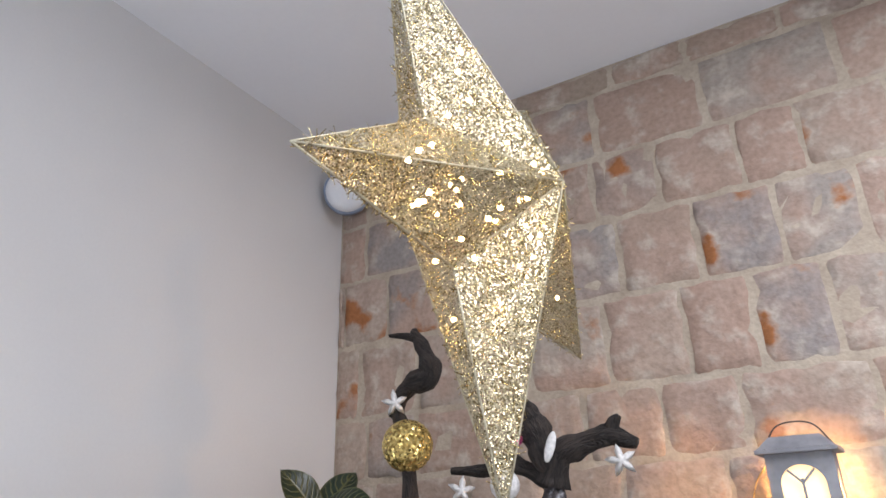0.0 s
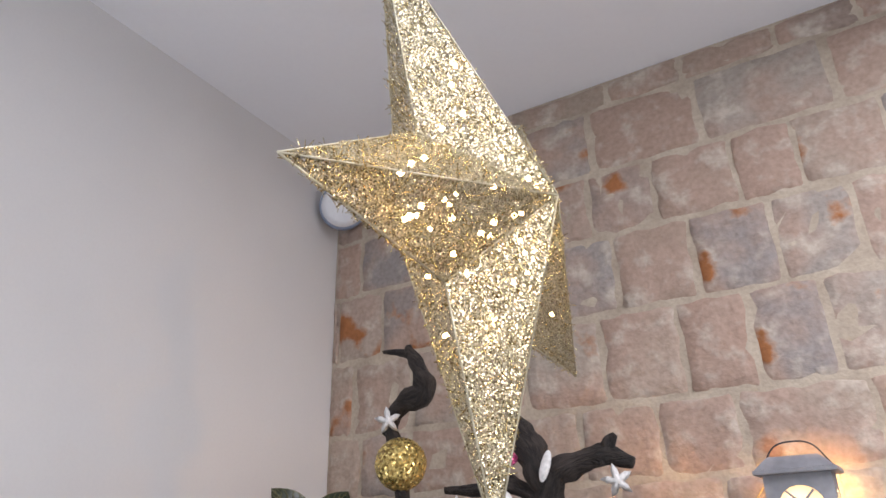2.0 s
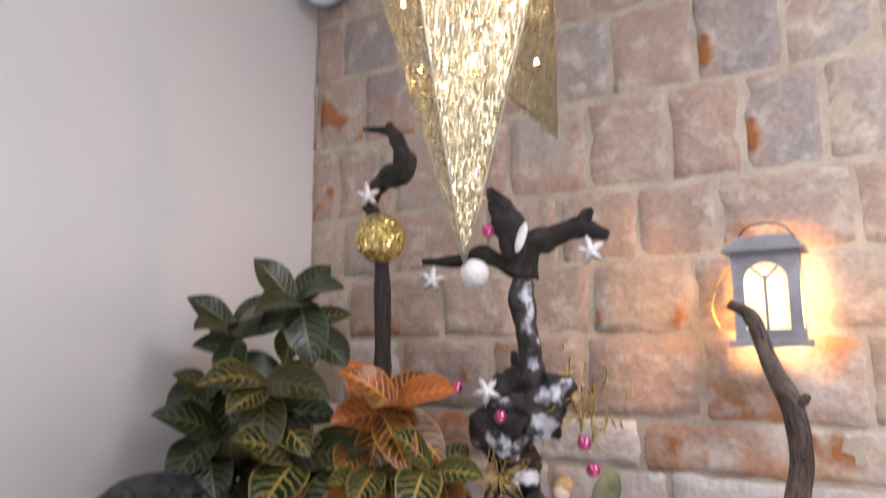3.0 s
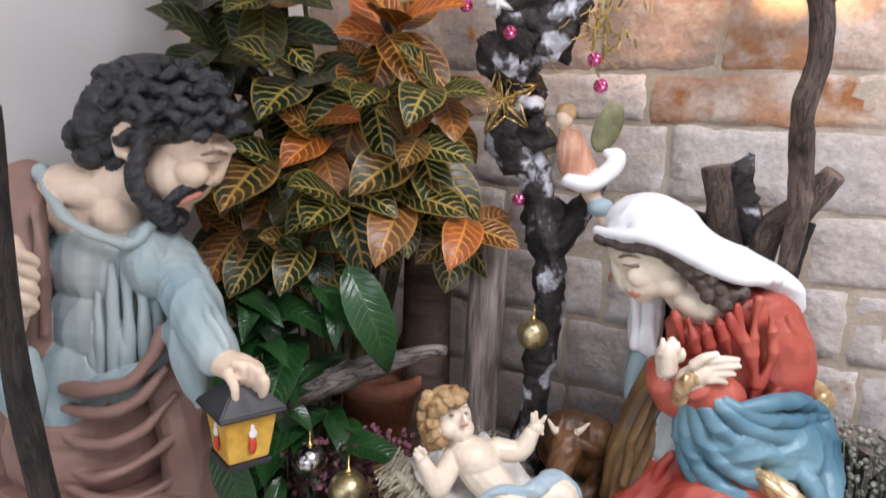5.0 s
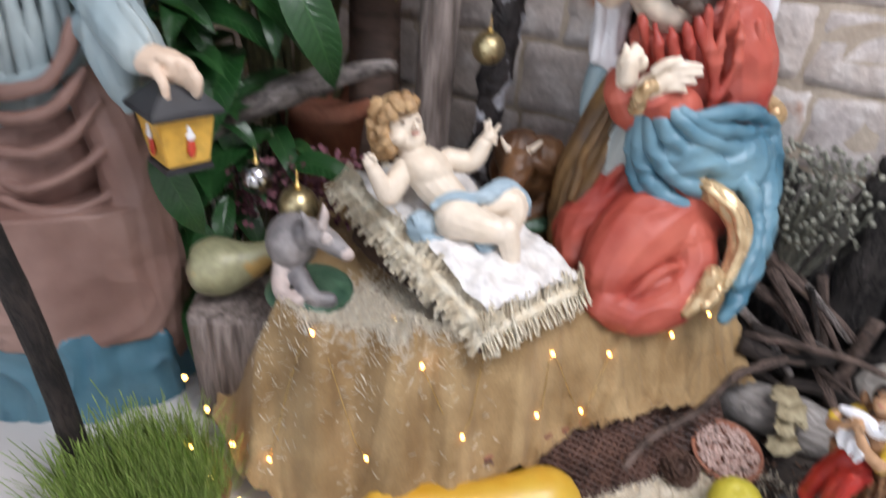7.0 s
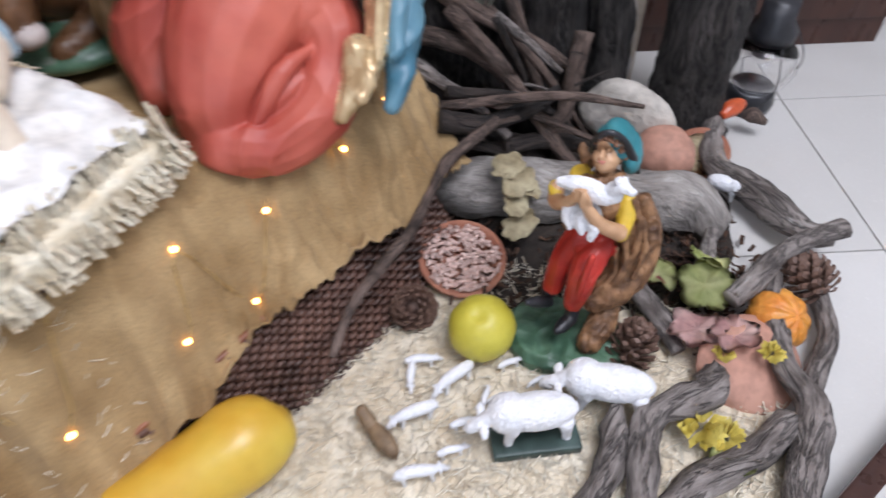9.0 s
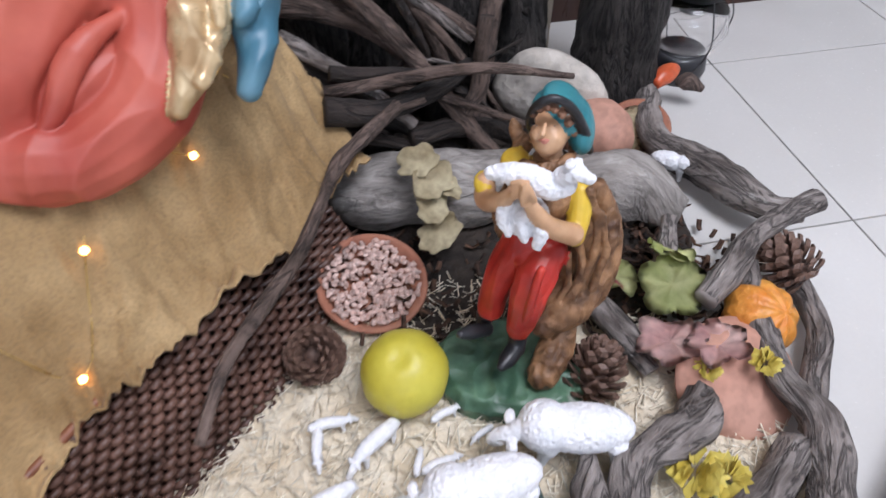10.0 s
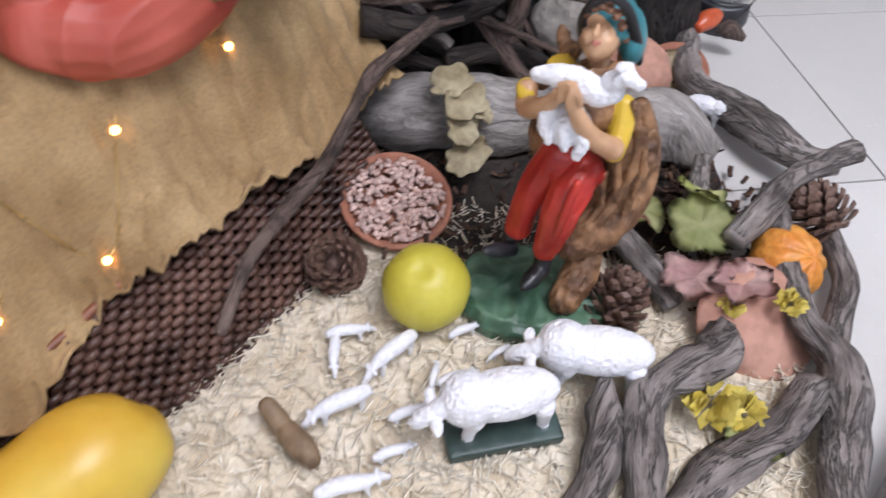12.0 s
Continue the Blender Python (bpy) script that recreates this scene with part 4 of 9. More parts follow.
        (3, T((-0.847, 1.222, 0.513, 0.0065), (-0.817, 1.192, 0.372, 0.0082), (-0.775, 1.163, 0.227, 0.0084), (-0.748, 1.15, 0.108, 0.0069))),
        (3, T((-0.712, 1.147, 0.271, 0.0066), (-0.664, 1.142, 0.207, 0.0084), (-0.631, 1.151, 0.114, 0.007))), (3, T((-0.581, 1.169, 0.257, 0.0069), (-0.603, 1.161, 0.183, 0.0086), (-0.616, 1.158, 0.11, 0.0071))),
        (3, T((-0.521, 1.233, 0.253, 0.0073), (-0.541, 1.216, 0.16, 0.0091), (-0.557, 1.206, 0.074, 0.0074))), (3, T((-0.988, 1.302, 0.414, 0.0063), (-1.001, 1.286, 0.218, 0.0082), (-0.995, 1.258, 0.003, 0.0068))),
        (3, Lo([(-0.69, 1.27, 0.17, 0.245, 0.175), (-0.69, 1.27, 0.34, 0.235, 0.17), (-0.685, 1.27, 0.46, 0.225, 0.165)], wave=0.03, waves=7)),
        (5, Lo([(-0.69, 1.25, 0.0, 0.25, 0.175), (-0.69, 1.25, 0.10, 0.24, 0.165), (-0.69, 1.26, 0.20, 0.225, 0.155)], wave=0.05, waves=9)),
    ]
    ob = sculpt("male_saint_statue", P, [M_SKIN, M_HAIR, M_TUNIC, M_ROBE, M_LIP, M_HEM, M_BROW], 0.0027, {1: (0.003, 60, 30, (1, 0, 0.3)), 2: (0.004, 26, 4, (0.1, 0.1, 1)), 5: (0.012, 17, 2, (0, 0, 1)), 3: (0.005, 14, 3, (0.85, 0.1, 0.5))}, 2)
    ob.matrix_world = NAT
    return tagged(ob, "painted statue of bearded saint in blue tunic, brown robe", "statue")


def make_mary():
    P = [
        (0, E((0.409, 1.33, 0.954), (0.0686, 0.06, 0.0672))), (0, E((0.37, 1.33, 0.968), (0.049, 0.05, 0.0393))), (0, E((0.398, 1.326, 0.918), (0.0512, 0.046, 0.0464))), (0, E((0.4, 1.326, 0.883), (0.0246, 0.026, 0.0175))),
        (0, E((0.376, 1.33, 0.893), (0.0169, 0.024, 0.0164))), (0, T((0.334, 1.326, 0.95, 0.008), (0.343, 1.326, 0.922, 0.0091), (0.356, 1.324, 0.9, 0.0109), (0.366, 1.322, 0.898, 0.008))),
        (0, E((0.361, 1.31, 0.902), (0.0067, 0.008, 0.0057))), (0, E((0.38, 1.29, 0.93), (0.0282, 0.016, 0.0248))), (0, T((0.344, 1.3, 0.952, 0.0045), (0.356, 1.289, 0.954, 0.0055), (0.373, 1.282, 0.954, 0.0044))),
        (9, T((0.334, 1.294, 0.963, 0.0022), (0.348, 1.281, 0.97, 0.0028), (0.371, 1.272, 0.967, 0.0022))), (9, T((0.342, 1.292, 0.949, 0.002), (0.355, 1.281, 0.948, 0.0025), (0.369, 1.276, 0.951, 0.002))),
        (8, T((0.363, 1.304, 0.891, 0.0034), (0.372, 1.296, 0.891, 0.004), (0.382, 1.29, 0.889, 0.0029))), (8, T((0.37, 1.302, 0.884, 0.0038), (0.378, 1.296, 0.884, 0.0038))),
        (0, T((0.461, 1.34, 0.937, 0.0501), (0.496, 1.34, 0.892, 0.0502), (0.523, 1.33, 0.859, 0.0477))), (0, E((0.504, 1.3, 0.873), (0.0557, 0.04, 0.0344), (0, 20, 0))), (0, E((0.442, 1.31, 0.912), (0.037, 0.04, 0.0298))),
        (1, T((0.296, 1.31, 0.996, 0.0101), (0.34, 1.28, 0.989, 0.0109), (0.396, 1.262, 0.986, 0.0118), (0.439, 1.258, 0.965, 0.0128), (0.472, 1.258, 0.942, 0.0149), (0.503, 1.26, 0.919, 0.0192), (0.536, 1.264, 0.902, 0.0235), (0.571, 1.28, 0.887, 0.013))),
        (1, E((0.478, 1.248, 0.949), (0.0132, 0.014, 0.0131))), (1, E((0.503, 1.248, 0.937), (0.0132, 0.014, 0.0131))), (1, E((0.519, 1.248, 0.918), (0.0132, 0.014, 0.0131))), (1, E((0.501, 1.248, 0.903), (0.0133, 0.014, 0.0132))),
        (1, E((0.536, 1.248, 0.887), (0.0132, 0.014, 0.0132))), (1, E((0.548, 1.248, 0.908), (0.0131, 0.014, 0.0132))), (1, E((0.565, 1.248, 0.915), (0.013, 0.014, 0.0131))),
        (2, E((0.401, 1.335, 1.018), (0.0925, 0.08, 0.0714), (0, 4, 0))), (2, E((0.357, 1.33, 1.009), (0.051, 0.066, 0.0391), (0, -18, 0))), (2, E((0.465, 1.335, 0.987), (0.0721, 0.078, 0.044), (0, 28, 0))),
        (2, T((0.292, 1.318, 1.011, 0.0079), (0.326, 1.278, 1.011, 0.0098), (0.373, 1.25, 1.012, 0.0106), (0.426, 1.24, 0.995, 0.0115), (0.484, 1.24, 0.968, 0.0125), (0.547, 1.242, 0.947, 0.0125), (0.608, 1.255, 0.939, 0.0115))),
        (2, T((0.446, 1.33, 1.014, 0.0581), (0.522, 1.33, 0.977, 0.0423), (0.597, 1.31, 0.954, 0.0327), (0.655, 1.3, 0.934, 0.0248), (0.691, 1.3, 0.91, 0.0193), (0.707, 1.3, 0.878, 0.0097))),
        (2, T((0.364, 1.278, 1.021, 0.0238), (0.431, 1.27, 0.996, 0.0236), (0.5, 1.27, 0.973, 0.0213), (0.569, 1.272, 0.957, 0.0191), (0.638, 1.28, 0.939, 0.0148))),
        (2, T((0.435, 1.4, 0.907, 0.0359), (0.434, 1.4, 0.831, 0.0363), (0.433, 1.39, 0.77, 0.034), (0.448, 1.38, 0.738, 0.0193))), (2, T((0.398, 1.375, 0.872, 0.0095), (0.404, 1.37, 0.799, 0.0096), (0.406, 1.37, 0.759, 0.0096))),
        (2, T((0.432, 1.372, 0.863, 0.0095), (0.436, 1.366, 0.789, 0.0095), (0.449, 1.36, 0.748, 0.0083))), (3, E((0.601, 1.36, 0.738), (0.1259, 0.1, 0.1341))), (3, E((0.531, 1.34, 0.802), (0.069, 0.075, 0.0524))),
        (3, T((0.65, 1.32, 0.844, 0.0689), (0.679, 1.3, 0.774, 0.0639), (0.691, 1.29, 0.693, 0.0575))), (3, E((0.608, 1.33, 0.858), (0.0665, 0.08, 0.047), (0, 20, 0))),
        (3, T((0.451, 1.275, 0.86, 0.0044), (0.46, 1.267, 0.832, 0.0077), (0.473, 1.271, 0.8, 0.0055))), (3, T((0.474, 1.26, 0.85, 0.0043), (0.483, 1.252, 0.821, 0.0076), (0.496, 1.256, 0.788, 0.0054))),
        (3, T((0.5, 1.252, 0.85, 0.0043), (0.509, 1.244, 0.823, 0.0075), (0.522, 1.248, 0.792, 0.0054))), (3, T((0.525, 1.25, 0.861, 0.0043), (0.537, 1.242, 0.83, 0.0074), (0.554, 1.246, 0.795, 0.0053))),
        (3, T((0.542, 1.248, 0.874, 0.0042), (0.56, 1.24, 0.837, 0.0074), (0.584, 1.244, 0.797, 0.0053))), (3, T((0.557, 1.246, 0.887, 0.0042), (0.578, 1.238, 0.822, 0.0074), (0.606, 1.242, 0.753, 0.0053))),
        (3, T((0.595, 1.238, 0.902, 0.0062), (0.594, 1.238, 0.823, 0.0063), (0.611, 1.238, 0.731, 0.0064))), (3, T((0.622, 1.238, 0.87, 0.0062), (0.636, 1.238, 0.791, 0.0063), (0.608, 1.238, 0.707, 0.0064))),
        (3, T((0.664, 1.255, 0.868, 0.0063), (0.691, 1.255, 0.777, 0.0064), (0.647, 1.238, 0.704, 0.0064))), (3, T((0.691, 1.255, 0.8, 0.0063), (0.694, 1.255, 0.742, 0.0064), (0.69, 1.255, 0.7, 0.0064))),
        (3, T((0.474, 1.27, 0.687, 0.0403), (0.448, 1.27, 0.716, 0.038), (0.436, 1.27, 0.745, 0.0267))), (3, T((0.542, 1.23, 0.706, 0.0429), (0.482, 1.21, 0.731, 0.0296))),
        (0, E((0.435, 1.25, 0.773), (0.0213, 0.022, 0.0336), (0, -10, 0))), (0, T((0.437, 1.24, 0.755, 0.0196), (0.433, 1.235, 0.791, 0.0161), (0.439, 1.24, 0.813, 0.0086))),
        (0, T((0.417, 1.232, 0.791, 0.0086), (0.418, 1.228, 0.805, 0.0075), (0.418, 1.232, 0.816, 0.0054))), (0, T((0.443, 1.232, 0.79, 0.0086), (0.446, 1.228, 0.801, 0.0075), (0.448, 1.232, 0.81, 0.0053))),
        (0, T((0.456, 1.232, 0.78, 0.0086), (0.458, 1.228, 0.79, 0.0075), (0.458, 1.232, 0.798, 0.0053))), (0, T((0.465, 1.2, 0.752, 0.0231), (0.49, 1.195, 0.771, 0.0228), (0.51, 1.195, 0.779, 0.0165))),
        (0, T((0.49, 1.182, 0.795, 0.0082), (0.516, 1.18, 0.8, 0.0081), (0.547, 1.188, 0.799, 0.0051))), (0, T((0.496, 1.182, 0.782, 0.0082), (0.521, 1.18, 0.787, 0.0081), (0.551, 1.188, 0.786, 0.0051))),
        (0, T((0.498, 1.182, 0.769, 0.0082), (0.518, 1.18, 0.773, 0.0082), (0.543, 1.188, 0.77, 0.0051))), (0, T((0.495, 1.182, 0.758, 0.0082), (0.51, 1.18, 0.761, 0.0082), (0.53, 1.188, 0.753, 0.0051))),
        (0, T((0.463, 1.18, 0.787, 0.0103), (0.478, 1.175, 0.803, 0.0091), (0.502, 1.18, 0.81, 0.0061))), (5, T((0.451, 1.2, 0.712, 0.0127), (0.447, 1.18, 0.744, 0.0124), (0.462, 1.18, 0.761, 0.0113), (0.48, 1.19, 0.749, 0.0093))),
        (4, E((0.681, 1.3, 0.594), (0.1118, 0.12, 0.093), (0, 6, 0))), (4, E((0.577, 1.26, 0.624), (0.0766, 0.1, 0.0715), (0, 24, 0))),
        (4, T((0.476, 1.231, 0.702, 0.0104), (0.492, 1.226, 0.61, 0.0175), (0.528, 1.198, 0.553, 0.0172), (0.592, 1.18, 0.521, 0.0169), (0.683, 1.205, 0.508, 0.0094))),
        (4, T((0.479, 1.225, 0.714, 0.0097), (0.508, 1.206, 0.631, 0.016), (0.562, 1.182, 0.581, 0.0157), (0.648, 1.193, 0.557, 0.0158), (0.777, 1.266, 0.549, 0.009))),
        (4, T((0.487, 1.214, 0.727, 0.0096), (0.527, 1.19, 0.663, 0.0157), (0.601, 1.182, 0.619, 0.0156), (0.717, 1.231, 0.591, 0.016), (0.8, 1.289, 0.597, 0.0091))),
        (4, T((0.505, 1.198, 0.727, 0.0088), (0.559, 1.181, 0.681, 0.0144), (0.634, 1.193, 0.65, 0.0145), (0.745, 1.253, 0.631, 0.0151), (0.794, 1.289, 0.637, 0.0085))),
        (4, T((0.534, 1.185, 0.717, 0.0081), (0.59, 1.182, 0.691, 0.0133), (0.673, 1.213, 0.674, 0.0136), (0.778, 1.28, 0.662, 0.0078))),
        (4, T((0.565, 1.18, 0.71, 0.0086), (0.611, 1.188, 0.715, 0.0143), (0.682, 1.221, 0.712, 0.0146), (0.776, 1.28, 0.672, 0.0084))),
        (4, T((0.472, 1.242, 0.674, 0.0086), (0.481, 1.242, 0.602, 0.0144), (0.508, 1.217, 0.542, 0.0142), (0.553, 1.187, 0.518, 0.0076))),
        (4, T((0.583, 1.181, 0.506, 0.0095), (0.657, 1.193, 0.494, 0.0159), (0.768, 1.253, 0.489, 0.0165), (0.825, 1.298, 0.52, 0.0093))), (4, T((0.576, 1.18, 0.636, 0.0087), (0.688, 1.213, 0.574, 0.0148), (0.804, 1.28, 0.502, 0.0086))),
        (4, T((0.562, 1.18, 0.704, 0.0062), (0.582, 1.181, 0.671, 0.0103), (0.638, 1.193, 0.622, 0.0057))), (4, T((0.772, 1.3, 0.618, 0.0446), (0.793, 1.28, 0.54, 0.0377), (0.768, 1.25, 0.478, 0.0395))),
        (5, E((0.777, 1.33, 0.689), (0.0316, 0.06, 0.0264), (0, 30, 0))),
        (4, T((0.749, 1.27, 0.608, 0.0373), (0.764, 1.23, 0.551, 0.0302), (0.752, 1.17, 0.492, 0.0273), (0.719, 1.11, 0.437, 0.0245), (0.679, 1.06, 0.38, 0.0181), (0.658, 1.04, 0.355, 0.008))),
        (4, T((0.686, 1.21, 0.606, 0.0211), (0.716, 1.16, 0.545, 0.0144), (0.713, 1.11, 0.487, 0.0121), (0.679, 1.06, 0.417, 0.0099))), (4, T((0.777, 1.23, 0.551, 0.0108), (0.772, 1.17, 0.48, 0.0105), (0.713, 1.08, 0.406, 0.0091))),
        (5, T((0.607, 1.19, 0.571, 0.017), (0.651, 1.16, 0.551, 0.0228), (0.683, 1.135, 0.512, 0.0225), (0.683, 1.105, 0.458, 0.0183), (0.652, 1.07, 0.409, 0.0121), (0.619, 1.045, 0.379, 0.007))),
        (5, T((0.605, 1.165, 0.578, 0.0062), (0.655, 1.125, 0.548, 0.0071), (0.679, 1.1, 0.49, 0.007), (0.652, 1.06, 0.416, 0.005))), (5, T((0.638, 1.085, 0.423, 0.0183), (0.615, 1.065, 0.379, 0.0163), (0.593, 1.06, 0.351, 0.0103))),
        (3, T((0.632, 1.27, 0.497, 0.0989), (0.525, 1.21, 0.443, 0.0929), (0.46, 1.16, 0.376, 0.065), (0.448, 1.13, 0.321, 0.0446))),
        (3, T((0.575, 1.35, 0.565, 0.0843), (0.491, 1.32, 0.491, 0.0752), (0.42, 1.29, 0.412, 0.0562), (0.406, 1.25, 0.357, 0.041))),
        (3, T((0.606, 1.21, 0.448, 0.0784), (0.624, 1.15, 0.406, 0.0497), (0.585, 1.11, 0.351, 0.047), (0.506, 1.09, 0.321, 0.0386), (0.443, 1.11, 0.329, 0.0372))), (3, E((0.541, 1.16, 0.354), (0.0968, 0.07, 0.0694))),
        (3, T((0.474, 1.266, 0.569, 0.0057), (0.439, 1.266, 0.488, 0.0106), (0.408, 1.266, 0.39, 0.006))), (3, T((0.54, 1.236, 0.535, 0.0056), (0.47, 1.206, 0.481, 0.0101), (0.422, 1.156, 0.403, 0.0056))),
        (3, T((0.622, 1.186, 0.488, 0.0054), (0.517, 1.131, 0.456, 0.0096), (0.453, 1.111, 0.375, 0.0054))), (3, T((0.619, 1.136, 0.427, 0.0053), (0.535, 1.108, 0.408, 0.0095), (0.47, 1.091, 0.338, 0.0054))),
        (6, T((0.468, 1.35, 0.708, 0.0403), (0.44, 1.35, 0.629, 0.0409), (0.41, 1.34, 0.539, 0.0412), (0.393, 1.33, 0.45, 0.0367), (0.389, 1.31, 0.38, 0.0292))),
        (6, T((0.441, 1.3, 0.698, 0.0092), (0.41, 1.295, 0.611, 0.0093), (0.383, 1.285, 0.486, 0.0094))), (6, T((0.467, 1.295, 0.665, 0.0092), (0.442, 1.295, 0.575, 0.0093), (0.403, 1.285, 0.474, 0.0094))),
        (7, T((0.427, 1.39, 0.731, 0.0269), (0.418, 1.39, 0.678, 0.0222), (0.409, 1.38, 0.641, 0.0123))), (7, T((0.51, 1.3, 0.665, 0.0504), (0.489, 1.3, 0.601, 0.0464), (0.47, 1.3, 0.555, 0.0304))),
    ]
    ob = sculpt("kneeling_woman_statue", P, [M_PALE, M_BROWNHAIR, M_VEIL, M_RED, M_BLUE, M_GOLDCLOTH, M_DARKGOLD, M_TUNIC, M_LIP, M_BROW], 0.0025,
                {1: (0.003, 60, 40, (1, 0, 0)), 2: (0.003, 26, 5, (1, 0, -0.5)), 3: (0.006, 18, 3.5, (0.85, 0.3, 0.35)), 4: (0.005, 26, 4, (0.9, 0, 0.3)), 5: (0.004, 45, 6, (-0.1, 0.5, 0.8)), 6: (0.006, 34, 4, (0.3, 0, 1))}, 2)
    ob.matrix_world = NAT
    return tagged(ob, "painted kneeling woman statue, red dress, blue cloak, white veil", "statue")


make_joseph()
make_mary()


# ---- platform, burlap, crib ----
M_BURLAP = mat("burlap_cloth", (0.265, 0.158, 0.06), (0.465, 0.315, 0.15), 0.8, 9, 0.6, 260, bdist=0.003, sheen=0.1)
M_STRAW = mat("straw", (0.50, 0.38, 0.20), (0.78, 0.66, 0.44), 0.6, 30, 0.4, 120)
M_WOODDARK = mat("dark_wooden_board", (0.05, 0.03, 0.022), (0.13, 0.08, 0.06), 0.7, 6, 0.5, 40, stretch=(1, 6, 6))
M_FAIRY = glow("warm_fairy_bulb", (1.0, 0.50, 0.12), 14.0)


def step(a, b, x):
    t = min(max((x - a) / (b - a), 0), 1)
    return t * t * (3 - 2 * t)


def edge_f(r):
    """The burlap's front edge in the nativity frame."""
    ks = ((-0.34, 1.02), (-0.22, 0.86), (-0.05, 0.79), (0.10, 0.80), (0.25, 0.872), (0.40, 0.957), (0.60, 1.015), (0.80, 1.10))
    for (a, fa), (b, fb) in zip(ks, ks[1:]):
        if r <= b:
            return fa + (fb - fa) * step(a, b, max(r, a))
    return ks[-1][1]


def cloth_z(r, f):
    d = f - edge_f(r)
    d += ((0.022 - 0.017 * step(0.0, 0.14, r)) * math.sin(23 * r + 2.2 * math.sin(6 * r)) + 0.014 * math.sin(51 * r + 8 * f)) * (1 - step(0.14, 0.26, d)) * (1 - 0.7 * step(0.2, 0.4, r))
    low = 0.02 + 0.12 * step(0.12, 0.42, r)
    side = step(-0.36, -0.16, r) * (1 - 0.75 * step(0.74, 0.84, r))
    z = low + (0.335 - low) * step(0.0, 0.17, d) * (0.15 + 0.85 * side)
    w = noise.noise(Vector((r * 7 + 2, f * 4, 0.3)))
    w2 = noise.noise(Vector((r * 19, f * 7 + r * 6, 1.3)))
    w3 = noise.noise(Vector((r * 34 + 9 * w, f * 20 - r * 12, 4.1)))
    crease = 0.026 * max(0, 1 - 4 * abs(w2)) + 0.014 * max(0, 1 - 4 * abs(w3))
    z -= crease * step(0.16, 0.3, r) * (1 - step(0.2, 0.34, d))
    return z + (0.085 * (0.5 - abs(w)) + 0.055 * (0.5 - abs(w2)) + 0.022 * (0.5 - abs(w3))) * (1 - 0.88 * step(0.12, 0.24, d)) * (1 - 0.7 * step(0.26, 0.42, r))


def cloth_surface(z_off, nr=190, nf=120):
    bm = bmesh.new()
    rows = []
    for i in range(nr + 1):
        r = -0.34 + 1.16 * i / nr
        e = edge_f(r)
        rows.append([bm.verts.new((r, e + (1.62 - e) * (j / nf) ** 1.3, cloth_z(r, e + (1.62 - e) * (j / nf) ** 1.3) + z_off)) for j in range(nf + 1)])
    for a, b in zip(rows, rows[1:]):
        for j in range(nf):
            bm.faces.new((a[j], b[j], b[j + 1], a[j + 1]))
    return bm


bm = cloth_surface(0.0)
burlap = link_mesh("burlap_cloth", bm, M_BURLAP)
burlap.matrix_world = NAT
sd = burlap.modifiers.new("thickness", "SOLIDIFY")
sd.thickness, sd.offset = 0.004, -1
tagged(burlap, "crumpled brown burlap cloth draped over the low platform", "cloth")
bm = bmesh.new()
for r0, r1, f0, f1 in ((-0.18, 0.30, 1.10, 1.6), (0.30, 0.74, 1.28, 1.6)):
    box(bm, (r0, f0, 0), (r1, f1, 0.26), 0.004)
plat = link_mesh("platform_box", bm, M_WOODDARK, smooth=False)
plat.matrix_world = NAT
tagged(plat, "dark wooden boxes under the burlap cloth", "platform")


def strand(bm, a, b, w, up=(0, 0, 1)):
    a, b = Vector(a), Vector(b)
    s = (b - a).cross(Vector(up))
    s = s.normalized() * w if s.length > 1e-6 else Vector((w, 0, 0))
    n = (b - a).cross(s).normalized() * w
    m = (a + b) / 2 + n * random.uniform(0.5, 3)
    q = [[bm.verts.new(p + o) for o in (s, n, -s)] for p in (a, m, b)]
    for x, y in zip(q, q[1:]):
        for k in range(3):
            bm.faces.new((x[k], x[(k + 1) % 3], y[(k + 1) % 3], y[k]))


# crib: a tilted straw bed on a wooden wedge
CRIB = nat(0.14, 1.16, 0.468) @ pose(0, 0, 0, 0, 0, -52) @ pose(0, 0, 0, 0, 13, 0)


def make_crib():
    random.seed(3)
    crib = thing("crib", "straw-edged manger bed with white cloth, tilted on a dark wooden wedge", "crib", CRIB)
    bm = bmesh.new()
    box(bm, (-0.235, -0.13, -0.06), (0.235, 0.13, -0.012), 0.012)
    for v in bm.verts:
        v.co += v.normal * 0.006 * N3(2, v.co, 25)
    board = part("base_board", bm, M_STRAWPAINT, crib)
    bm = bmesh.new()
    rim = [(-0.24, -0.135), (0.24, -0.135), (0.24, 0.135), (-0.24, 0.135), (-0.24, -0.135)]
    for (x0, y0), (x1, y1) in zip(rim, rim[1:]):
        L = math.hypot(x1 - x0, y1 - y0)
        for i in range(int(L * 520)):
            t = random.random()
            x, y = x0 + (x1 - x0) * t, y0 + (y1 - y0) * t
            ox, oy = (y1 - y0) / L, -(x1 - x0) / L
            sp, h = random.uniform(-0.02, 0.02), random.uniform(-0.01, 0.02)
            strand(bm, (x - ox * 0.03 + random.uniform(-.008, .008), y - oy * 0.03, h), (x + ox * random.uniform(0.006, 0.020) + sp * (x1 - x0), y + oy * random.uniform(0.006, 0.020) + sp * (y1 - y0), random.uniform(-0.07, -0.03)), random.uniform(0.0018, 0.0042))
    part("straw_fringe", bm, M_STRAWPAINT, board)
    bm = bmesh.new()
    g = bmesh.ops.create_grid(bm, x_segments=60, y_segments=34, size=1)
    for v in g["verts"]:
        x, y = v.co.x * 0.215, v.co.y * 0.115
        d = max(abs(v.co.x), abs(v.co.y))
